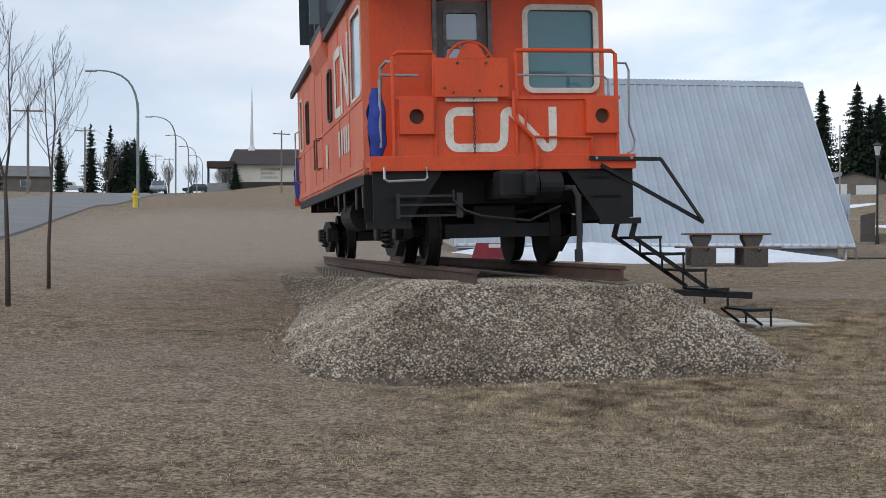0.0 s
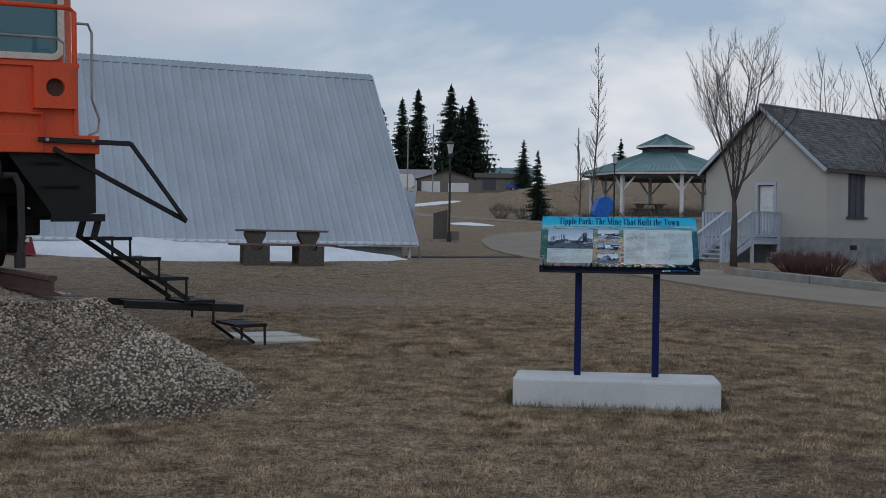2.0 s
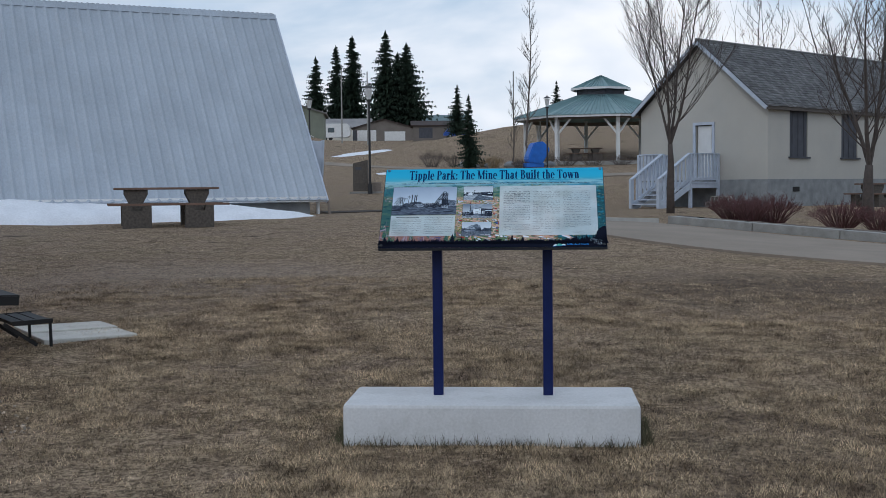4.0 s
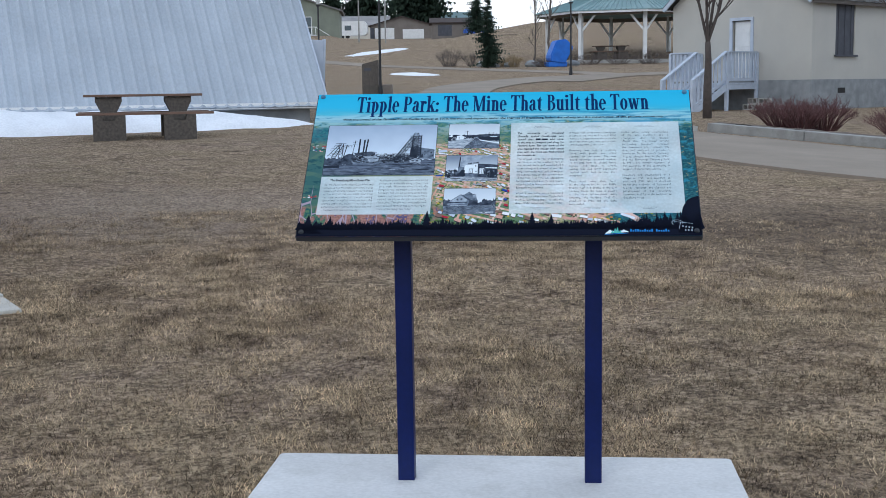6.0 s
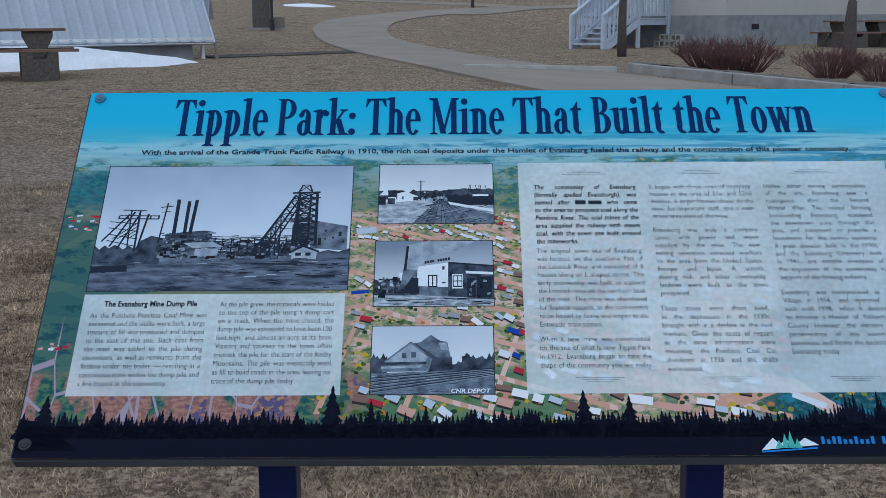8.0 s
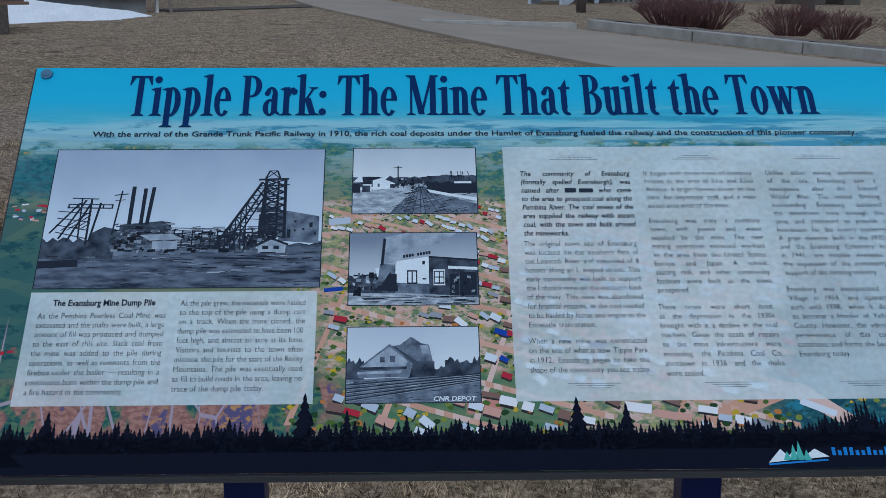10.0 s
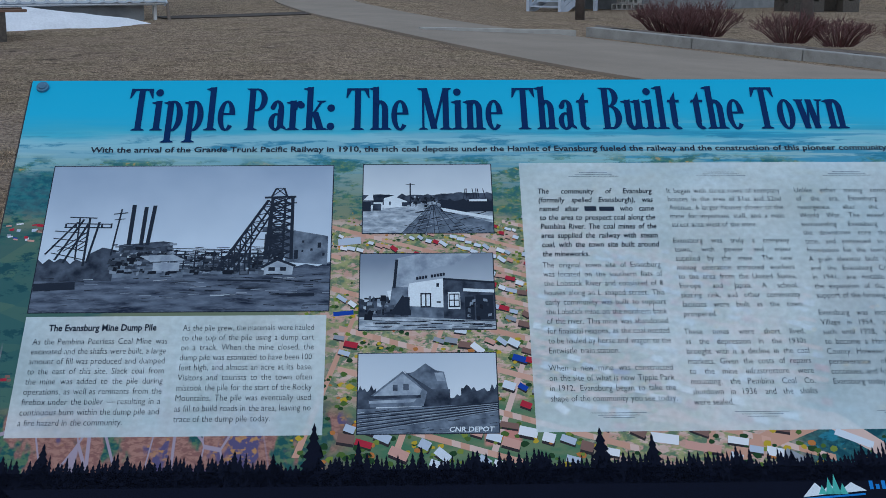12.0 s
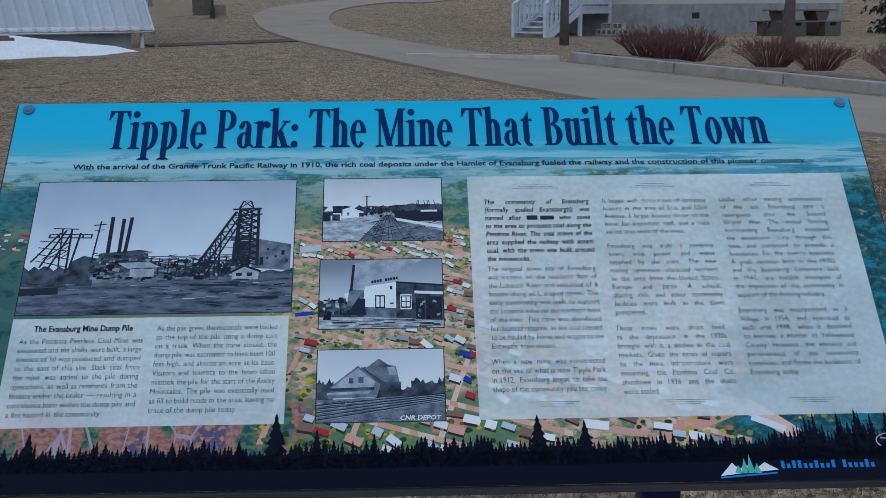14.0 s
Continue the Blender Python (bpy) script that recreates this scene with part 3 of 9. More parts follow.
# ---- picnic tables with cast legs ----
def make_picnic_table(m, label, group):
    t = thing("picnic_table", m, label, "table", group)
    for k in range(3):
        bm = bmesh.new()
        box(bm, (0, (k - 1) * 0.245, 0.755), (2.15, 0.235, 0.045), bevel=0.006)
        part("tabletop_board", bm, WOOD_TOP, t)
    for s in (-1, 1):
        bm = bmesh.new()
        box(bm, (0.02, s * 0.66, 0.425), (2.45, 0.27, 0.045), bevel=0.006)
        part("bench_board", bm, WOOD_TOP, t)
    for x in (-0.63, 0.63):
        bm = bmesh.new()
        place = Matrix(((1, 0, 0, x), (0, 0, -1, 0.30), (0, 1, 0, 0), (0, 0, 0, 1)))
        prism(bm, [(-0.20, -0.1), (0.20, -0.1), (0.15, 0.46), (0.24, 0.64), (0.24, 0.73), (-0.24, 0.73), (-0.24, 0.64), (-0.15, 0.46)], 0.60, place)
        for y in (-0.52, 0.80):
            prism(bm, [(-0.29, -0.1), (0.29, -0.1), (0.29, 0.40), (0.13, 0.40), (0.10, 0.30), (-0.10, 0.30), (-0.13, 0.40), (-0.29, 0.40)], 0.28, Matrix.Translation((0, y - 0.30, 0)) @ place)
        box(bm, (x, 0, 0.10), (0.30, 1.2, 0.25))
        part("leg", bm, PEBBLED, t, "cast pebbled concrete leg")


make_picnic_table(pose(-6.72, 31.60, land(-6.72, 31.60) + 0.03, 0, 0, 20), "picnic table with brown boards on concrete legs beside the snow", "picnic tables")
make_picnic_table(pose(12.9, 48.6, land(12.9, 48.6), 0, 0, 20), "weathered picnic table with concrete legs beside the cream house", "picnic tables")
make_picnic_table(pose(4.3, 86.6, land(4.3, 86.6) + 0.12, 0, 0, 8), "picnic table with concrete legs under the pavilion", "picnic tables")

# ---- the cream house ----
FASCIA = surface("weathered_dark_board", (0.075, 0.062, 0.055), (0.13, 0.115, 0.10), rough=0.85, scale=5, stretch=(0.6, 6, 6))


def make_house():
    turn = 47.0
    cx, cy = 9.09, 49.6
    g = 1.08
    house = thing("house", pose(cx, cy, g, 0, 0, turn), "cream stucco house with a grey foundation and weathered shingle roof", "house")
    W, L, sill, eave, rise = 5.5, 13.0, 0.98, 3.55, 2.35
    bm = bmesh.new()
    box(bm, (L / 2, W / 2, sill / 2 - 0.2), (L + 0.06, W + 0.06, sill + 0.4))
    part("foundation", bm, FOUNDATION, house, "rough grey concrete foundation")
    # walls with their own thickness: front wall in pieces round the openings
    wins = (1.97, 5.5, 9.05)
    edges = [0.0] + [e for w in wins for e in (w - 0.59, w + 0.59)] + [L]
    for a, b in zip(edges[::2], edges[1::2]):
        bm = bmesh.new()
        box(bm, ((a + b) / 2, 0.1, (sill + eave) / 2), (b - a, 0.2, eave - sill))
        part("wall", bm, STUCCO, house)
    for w in wins:
        bm = bmesh.new()
        box(bm, (w, 0.1, (sill + 1.76) / 2), (1.18, 0.2, 1.76 - sill))
        part("wall", bm, STUCCO, house)
    bm = bmesh.new()
    place = Matrix(((0, 0, 1, 0), (1, 0, 0, 0), (0, 1, 0, 0), (0, 0, 0, 1)))
    d0, d1, dtop = 2.27, 3.02, sill + 1.98
    prism(bm, [(0.2, sill), (d0, sill), (d0, dtop), (d1, dtop), (d1, sill), (W, sill), (W, eave), (W / 2, eave + rise), (0.2, eave + 0.17)], 0.2, place)
    part("gable_wall", bm, STUCCO, house)
    bm = bmesh.new()
    prism(bm, [(0.2, sill), (W, sill), (W, eave), (W / 2, eave + rise), (0.2, eave + 0.17)], 0.2, place @ Matrix.Translation((0, 0, L - 0.2)))
    box(bm, (L / 2, W - 0.1, (sill + eave) / 2), (L - 0.4, 0.2, eave - sill))
    part("rear_wall", bm, STUCCO, house)
    # boarded windows
    for w in wins:
        bm = bmesh.new()
        box(bm, (w, 0.06, 2.64), (1.17, 0.05, 1.78))
        for k in (-1, 0, 1):
            box(bm, (w + k * 0.38, 0.025, 2.64), (0.02, 0.02, 1.74))
        win = part("window", bm, SHUTTER, house, "dark boarded window")
        bm = bmesh.new()
        box(bm, (w, -0.03, 1.74), (1.36, 0.12, 0.06))
        part("sill", bm, SHUTTER, win)
    bm = bmesh.new()
    box(bm, (1.75, -0.035, 0.62), (0.42, 0.03, 0.17))
    part("vent", bm, BLACK_STEEL, house, "small dark foundation vent")
    # door in the gable wall
    bm = bmesh.new()
    box(bm, (0.10, (d0 + d1) / 2 - 0.02, sill + 0.98), (0.05, d1 - d0 - 0.08, 1.94))
    for z in (0.55, 1.45):
        box(bm, (0.07, (d0 + d1) / 2 - 0.02, sill + z), (0.02, 0.5, 0.65))
    door = part("door", bm, WHITE_PAINT, house, "white panelled door in a grey frame")
    bm = bmesh.new()
    for y in (d0 - 0.04, d1 + 0.04):
        box(bm, (-0.02, y, sill + 1.01), (0.06, 0.10, 2.04))
    box(bm, (-0.02, (d0 + d1) / 2, dtop + 0.05), (0.065, d1 - d0 + 0.18, 0.10))
    part("door_frame", bm, TRIM_GREY, house, "pale blue-grey door frame")
    # roof: a board deck with rows of shingles
    half = W / 2
    slope = math.hypot(half, rise)
    tilt = math.atan2(rise, half)
    rng = random.Random(4)
    for side in (0, 1):
        place = Matrix.Translation((0, 0, eave)) @ Matrix.Rotation(tilt, 4, "X") if not side else Matrix.Translation((L, W, eave)) @ Matrix.Rotation(math.pi, 4, "Z") @ Matrix.Rotation(tilt, 4, "X")
        bm = bmesh.new()
        got = bmesh.ops.create_cube(bm, size=1, matrix=place @ Matrix.Translation((L / 2, slope / 2 - 0.08, 0.04)) @ Matrix.Diagonal((L + 0.66, slope + 0.16, 0.10, 1)))
        roof = part("roof_slope", bm, BLACK_STEEL, house)
        verts, faces = [], []
        y = -0.20
        while y < slope - 0.02:
            x = -0.35 - rng.random() * 0.3
            while x < L + 0.33:
                w = rng.uniform(0.13, 0.24)
                x0, x1 = max(x, -0.34), min(x + w - 0.012, L + 0.34)
                if x1 > x0 + 0.03:
                    lift = rng.uniform(0.012, 0.024)
                    drop = rng.uniform(-0.012, 0.012)
                    b = len(verts)
                    verts += [place @ Vector(p) for p in ((x0, y + drop, 0.092), (x1, y + drop, 0.092), (x1, y + drop, 0.092 + lift), (x0, y + drop, 0.092 + lift), (x1, min(y + 0.17, slope), 0.095), (x0, min(y + 0.17, slope), 0.095))]
                    faces += [(b, b + 1, b + 2, b + 3), (b + 3, b + 2, b + 4, b + 5)]
                x += w
            y += 0.155
        tagged(flat_mesh("shingles", verts, faces, SHINGLE, roof), "rows of weathered grey shingles", kind="stuff")
    bm = bmesh.new()
    rod(bm, (-0.34, half, eave + rise + 0.10), (L + 0.34, half, eave + rise + 0.10), 0.07)
    part("ridge_cap", bm, SHINGLE, house)
    for x in (-0.34, L + 0.34):
        bm = bmesh.new()
        for s in (-1, 1):
            bar(bm, (x, half + s * (half + 0.16), eave - 0.13), (x, half, eave + rise + 0.02), 0.13, 0.05, side=(0, s * 0.65, 0.76))
        part("barge_board", bm, TRIM_GREY, house, "pale barge board under the roof edge")
    bm = bmesh.new()
    box(bm, (L / 2, -0.17, eave - 0.09), (L + 0.6, 0.04, 0.17))
    part("fascia", bm, FASCIA, house, "weathered dark eave board")
    # porch: a deck at the door, wider than the steps that lead down from it away from the wall
    deck, reach = sill - 0.06, 1.75
    ya, yb, yc = 1.98, 3.16, 4.22
    for k in range(12):
        bm = bmesh.new()
        box(bm, (-0.05 - reach / 12 * (k + 0.5), (ya + yc) / 2, deck - 0.03), (reach / 12 - 0.012, yc - ya + 0.1, 0.045))
        part("deck_board", bm, TRIM_GREY, house)
    for p, q in (((-0.08, ya), (-reach, ya)), ((-reach, ya), (-reach, yc)), ((-reach, yc), (-0.08, yc))):
        bm = bmesh.new()
        bar(bm, (p[0], p[1], deck - 0.14), (q[0], q[1], deck - 0.14), 0.17, 0.045)
        part("rim_board", bm, TRIM_GREY, house)

    def stake(x, y, low, high):
        bm = bmesh.new()
        box(bm, (x, y, (low + high) / 2), (0.10, 0.10, high - low))
        part("porch_post", bm, TRIM_GREY, house)

    for x, y in ((-reach, ya), (-reach, yb), (-reach, yc), (-0.10, yc), (-0.10, ya)):
        stake(x, y, -0.25, deck + 0.98)

    def railing(p, q, n):
        p, q = Vector(p), Vector(q)
        bm = bmesh.new()
        bar(bm, p + Vector((0, 0, 0.98)), q + Vector((0, 0, 0.98)), 0.045, 0.13)
        part("handrail", bm, TRIM_GREY, house, "pale painted handrail")
        bm = bmesh.new()
        bar(bm, p + Vector((0, 0, 0.10)), q + Vector((0, 0, 0.10)), 0.09, 0.04)
        part("lower_rail", bm, TRIM_GREY, house)
        for k in range(n):
            c = p.lerp(q, (k + 0.5) / n)
            bm = bmesh.new()
            box(bm, c + Vector((0, 0, 0.53)), (0.045, 0.085, 0.88) if abs(p.x - q.x) < 0.05 else (0.085, 0.045, 0.88))
            part("baluster", bm, TRIM_GREY, house)

    railing((-0.15, ya, deck), (-reach + 0.05, ya, deck), 8)
    railing((-reach, yb + 0.05, deck), (-reach, yc - 0.05, deck), 6)
    railing((-reach + 0.05, yc, deck), (-0.15, yc, deck), 8)
    n, run = 5, 1.80
    for k in range(n):
        z = deck * (1 - (k + 1) / (n + 1))
        for off in (-0.07, 0.07):
            bm = bmesh.new()
            box(bm, (-reach - (k + 0.6) * run / n + off, (ya + yb) / 2, z), (0.125, yb - ya - 0.06, 0.04))
            part("step", bm, TRIM_GREY, house)
    for y in (ya, yb):
        bm = bmesh.new()
        bar(bm, (-reach, y, deck - 0.14), (-reach - run, y, -0.04), 0.20, 0.045)
        part("stringer", bm, TRIM_GREY, house)
        stake(-reach - run, y, -0.25, 1.02)
        railing((-reach - 0.05, y, deck), (-reach - run, y, 0.02), 8)


make_house()


def make_block(m, group):
    t = thing("concrete_block", m, "loose hollow grey concrete block beside the porch", "block", group)
    bm = bmesh.new()
    for x in (-0.175, 0, 0.175):
        box(bm, (x, 0, 0.095), (0.04, 0.19, 0.19))
    for y in (-0.08, 0.08):
        box(bm, (0, y, 0.095), (0.385, 0.035, 0.185))
    part("block", bm, CONCRETE, t)
    return t


first = make_block(pose(7.87, 50.19, 1.185, 90, 0, 137), "concrete blocks")
for x, y, z, r in ((7.55, 50.47, 0, 44), (7.28, 50.77, 0, 50), (7.72, 50.33, 0.2, 46), (7.41, 50.62, 0.2, 41), (8.01, 50.13, 0.0, 60)):
    copy_thing(first, pose(x, y, 1.185 + z, 90, 0, 90 + r))


# ---- planter edging before the house ----
def make_planter():
    line = [(4.3, 35.9), (5.95, 33.9), (7.45, 32.2), (9.05, 30.4), (11.0, 28.0)]
    rng = random.Random(2)
    t = thing("planter_edging", pose(0, 0, 0), "low edging of grey concrete beams round a planting bed", "edging", kind="structure")
    for (x0, y0), (x1, y1) in zip(line, line[1:]):
        bm = bmesh.new()
        d = math.hypot(x1 - x0, y1 - y0)
        z0, z1 = land(x0, y0), land(x1, y1)
        rot = Euler((0, -math.atan2(z1 - z0, d), math.atan2(y1 - y0, x1 - x0))).to_matrix()
        box(bm, ((x0 + x1) / 2, (y0 + y1) / 2, (z0 + z1) / 2 - 0.0), (d - 0.02, 0.24, 0.36), rot, bevel=0.015)
        part("beam", bm, EDGING, t, "grey concrete edging beam")
    bm = bmesh.new()
    rows = []
    for i in range(25):
        f = i / 24
        x, y = np.interp(f * 4, range(5), [p[0] for p in line]), np.interp(f * 4, range(5), [p[1] for p in line])
        row = []
        for k in range(8):
            px, py = x + 0.12 + k * 0.07, y + 0.1 + k * 0.42
            row.append(bm.verts.new((px, py, land(px, py) + 0.16 * (1 - (k / 7) ** 2) + 0.04 * noise.noise((px * 2, py * 2, 0)) + 0.02)))
        rows.append(row)
    for a, b in zip(rows, rows[1:]):
        for k in range(7):
            bm.faces.new((a[k], a[k + 1], b[k + 1], b[k]))
    soil = surface("bark_mulch", (0.10, 0.075, 0.06), (0.16, 0.125, 0.10), rough=0.95, scale=5, fine=30, bump=0.8, depth=0.03)
    tagged(part("planting_bed", bm, soil, None), "planting bed of dark bark mulch", "ground", kind="structure")
    # a flush pale slab where the edging meets the path
    bm = bmesh.new()
    x, y = 2.45, 35.1
    box(bm, (x, y, land(x, y) + 0.03), (3.1, 0.3, 0.12), Euler((0, 0.03, 0.30)).to_matrix())
    tagged(part("kerb_path", bm, CONCRETE, None), "pale flush concrete kerb beside the path", "kerb", kind="structure")


make_planter()


# ---- the pavilion ----
def make_pavilion():
    cx, cy = 5.38, 88.3
    g = land(cx, cy - 3)
    pav = thing("pavilion", pose(cx, cy, g, 0, 0, 9), "octagonal park pavilion with a teal steel roof and white posts", "pavilion")
    R, e, top = 5.75, 2.92, 4.80
    bm = bmesh.new()
    bmesh.ops.create_cone(bm, cap_ends=True, segments=8, radius1=R - 0.1, radius2=R - 0.1, depth=0.5, matrix=Matrix.Translation((0, 0, -0.15)))
    part("floor_slab", bm, CONCRETE, pav, "grey concrete floor slab")
    pts = [(math.cos(math.tau * k / 8) * (R - 0.75), math.sin(math.tau * k / 8) * (R - 0.75)) for k in range(8)]
    for k, (x, y) in enumerate(pts):
        bm = bmesh.new()
        box(bm, (x, y, 1.58), (0.22, 0.22, 2.96), Euler((0, 0, math.tau * k / 8)).to_matrix())
        part("post", bm, WHITE_PAINT, pav, "white painted post")
        for s in (-1, 1):
            x2, y2 = pts[(k + s) % 8]
            d = Vector((x2 - x, y2 - y, 0)).normalized()
            bm = bmesh.new()
            bar(bm, Vector((x, y, 1.85)) + d * 0.1, Vector((x, y, 2.86)) + d * 0.95, 0.12, 0.09)
            part("brace", bm, WHITE_PAINT, pav, "white knee brace")
    for k in range(8):
        a, b = (Vector((math.cos(math.tau * j / 8), math.sin(math.tau * j / 8), 0)) for j in (k, k + 1))
        bm = bmesh.new()
        bar(bm, a * (R - 0.75) + Vector((0, 0, 2.84)), b * (R - 0.75) + Vector((0, 0, 2.84)), 0.24, 0.14)
        part("beam", bm, WOOD_GREY, pav)
        bm = bmesh.new()
        bar(bm, a * (R + 0.02) + Vector((0, 0, e)), b * (R + 0.02) + Vector((0, 0, e)), 0.2, 0.05)
        part("fascia", bm, WHITE_PAINT, pav, "white fascia board")
        for r0, r1, z0, z1 in ((R + 0.1, 1.55, e + 0.08, top - 0.35), (2.0, 0.0, top + 0.12, top + 0.95)):
            bm = bmesh.new()
            n = 14 if r0 > 3 else 7
            fold = [(0.0, 0.0)] + [(i / n + d, hh) for i in range(1, n) for d, hh in ((-0.010, 0.0), (0.0, 0.06), (0.010, 0.0))] + [(1.0, 0.0)]
            upper = [[bm.verts.new(a.lerp(b, f) * r + Vector((0, 0, z + hh))) for f, hh in fold] for r, z in ((r0, z0), (max(r1, 0.04), z1))]
            under = [[bm.verts.new(p * r + Vector((0, 0, z - 0.05))) for p in (a, b)] for r, z in ((r0, z0), (max(r1, 0.04), z1))]
            for i in range(len(fold) - 1):
                bm.faces.new((upper[0][i], upper[0][i + 1], upper[1][i + 1], upper[1][i]))
            bm.faces.new((under[0][1], under[0][0], under[1][0], under[1][1]))
            bm.faces.new((under[0][0], under[0][1], *upper[0][::-1]))
            bm.faces.new((upper[0][0], upper[1][0], under[1][0], under[0][0]))
            bm.faces.new((upper[1][-1], upper[0][-1], under[0][1], under[1][1]))
            part("roof_panel", bm, ROOF_TEAL, pav, "teal ribbed steel roof panel")
        bm = bmesh.new()
        bar(bm, a * 1.55 + Vector((0, 0, top - 0.14)), b * 1.55 + Vector((0, 0, top - 0.14)), 0.5, 0.05)
        part("lantern_wall", bm, SHUTTER, pav)
        bm = bmesh.new()
        bar(bm, a * 1.98 + Vector((0, 0, top + 0.06)), b * 1.98 + Vector((0, 0, top + 0.06)), 0.14, 0.04)
        part("upper_fascia", bm, WHITE_PAINT, pav)


make_pavilion()

# ---- the caboose on its length of track ----
CAB = pose(-5.254, 13.154, 1.365, 0, 0, 35.5) @ pose(0, 0, 0, 0, -1.5, 0)


def make_caboose():
    cab = thing("caboose", CAB, "old orange railway caboose standing on a short length of track", "rail car")
    V = Vector
    B0, B1, H = 0.95, 11.35, 1.50  # body from end wall to end wall, half width
    floor, eave, crown = 1.20, 3.42, 3.86
    # end beams and side sills
    for y, s in ((0, 1), (B1 + 0.95, -1)):
        bm = bmesh.new()
        box(bm, (0, y + s * 0.05, 1.165), (3.10, 0.10, 0.17), bevel=0.008)
        box(bm, (0, y + s * 0.50, 1.20), (2.95, 0.86, 0.06))
        part("end_beam", bm, ORANGE, cab, "orange end beam and platform")
    bm = bmesh.new()
    for s in (-1, 1):
        box(bm, (s * (H - 0.03), (B0 + B1) / 2, 1.06), (0.06, B1 - B0, 0.14))
    for i in range(7):
        box(bm, (0, B0 + 0.6 + i * 1.5, 1.0), (2.7, 0.15, 0.22))
    box(bm, (0, (B0 + B1) / 2, 0.92), (0.7, B1 - B0, 0.35))
    # two cross plates added behind the end beam, closing the underside to light
    box(bm, (0, 0.62, 0.90), (2.1, 0.10, 0.36))
    box(bm, (0, 0.98, 0.84), (2.5, 0.12, 0.50))
    part("underframe", bm, BLACK_STEEL, cab, "black steel underframe")
    # sides: riveted sheets with openings left for the windows
    wins = ((1.53, 1.00, 2.08, 3.12, 1), (4.75, 0.46, 2.12, 2.84, 0), (8.95, 0.46, 2.12, 2.84, 0), (10.55, 0.60, 2.1, 3.06, 1))
    for s in (-1, 1):
        bm = bmesh.new()
        e = [B0] + [q for y, w, *_ in wins for q in (y - w / 2, y + w / 2)] + [B1]
        for a, b in zip(e[::2], e[1::2]):
            box(bm, (s * (H - 0.05), (a + b) / 2, (floor + eave) / 2 - 0.05), (0.10, b - a, eave - floor + 0.1))
        for y, w, z0, z1, _ in wins:
            box(bm, (s * (H - 0.05), y, (floor - 0.1 + z0) / 2), (0.10, w, z0 - floor + 0.1))
            box(bm, (s * (H - 0.05), y, (z1 + eave) / 2), (0.10, w, eave - z1))
        side = part("side_wall", bm, ORANGE_OLD, cab, "faded orange riveted side wall")
        for i in range(9):
            y = B0 + 0.12 + i * (B1 - B0 - 0.24) / 8
            if all(abs(y - w[0]) > w[1] / 2 + 0.05 for w in wins):
                bm = bmesh.new()
                box(bm, (s * (H + 0.004), y, 2.28), (0.012, 0.09, 2.2))
                part("rib", bm, ORANGE_OLD, side)
        for z, h, d in ((1.22, 0.10, 0.016), (2.02, 0.05, 0.012)):
            bm = bmesh.new()
            box(bm, (s * (H + 0.006), (B0 + B1) / 2, z), (d, B1 - B0, h))
            part("belt_strip", bm, ORANGE_OLD, side)
        # rivets in rows along the sheet joints
        verts, faces = [], []
        for i in range(9):
            for dy in (-0.03, 0.03):
                for k in range(30):
                    y, z = B0 + 0.12 + i * (B1 - B0 - 0.24) / 8 + dy, 1.28 + k * 0.07
                    if any(abs(y - w[0]) < w[1] / 2 + 0.08 and w[2] - 0.06 < z < w[3] + 0.06 for w in wins):
                        continue
                    b = len(verts)
                    x = s * (H + 0.010)
                    verts += [(x, y - 0.009, z), (x, y, z + 0.009), (x, y + 0.009, z), (x, y, z - 0.009), (x + s * 0.009, y, z)]
                    faces += [(b, b + 1, b + 4), (b + 1, b + 2, b + 4), (b + 2, b + 3, b + 4), (b + 3, b, b + 4)]
        tagged(flat_mesh("rivets", verts, faces, ORANGE_OLD, side), "rows of painted rivet heads", kind="stuff")
        for y, w, z0, z1, bare in wins:
            turn = Matrix(((0, 0, s, s * H), (s, 0, 0, y), (0, 1, 0, (z0 + z1) / 2), (0, 0, 0, 1)))
            bm = bmesh.new()
            frame_ring(bm, w + 0.05, z1 - z0 + 0.05, 0.11, 0.035, 0.012 if bare else 0.03, turn)
            f = part("side_window", bm, WHITE_OLD if bare else GREY_STEEL, cab, "rounded window frame")
            bm = bmesh.new()
            prism(bm, rounded(w + 0.02, z1 - z0 + 0.02, 0.08), 0.012, turn @ Matrix.Translation((0, 0, -0.03)))
            part("pane", bm, PALE_SKY_PANE if bare else PANE, f)
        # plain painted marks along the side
        def mark(y, z, w, h, name="painted_mark"):
            bm = bmesh.new()
            box(bm, (s * (H + 0.014), y, z), (0.008, w, h))
            part(name, bm, WHITE_OLD, cab, "worn white painted mark")
        if s < 0:
            for y, z, w, h in ((4.15, 2.52, 0.15, 0.90), (3.80, 2.93, 0.62, 0.14), (3.80, 2.11, 0.62, 0.14), (3.32, 2.5, 0.14, 0.92), (2.55, 2.55, 0.14, 0.95), (2.6, 1.66, 0.1, 0.36), (2.85, 1.66, 0.12, 0.36), (3.10, 1.66, 0.12, 0.36), (3.40, 1.66, 0.1, 0.36), (3.75, 1.66, 0.14, 0.36), (5.6, 1.62, 0.22, 0.36)):
                mark(y - 0.22, z, w, h)
            bm = bmesh.new()
            bar(bm, (s * (H + 0.014), 3.08, 2.93), (s * (H + 0.014), 2.36, 2.12), 0.008, 0.15, side=(1, 0, 0))
            part("painted_mark", bm, WHITE_OLD, cab, "worn white painted mark")
        for y in (6.3, 6.7, 10.9):
            bm = bmesh.new()
            tube(bm, [V((s * (H + d), y, z)) for d, z in ((0.0, 1.50), (0.09, 1.50), (0.09, 1.98), (0.0, 1.98))], 0.014, 6)
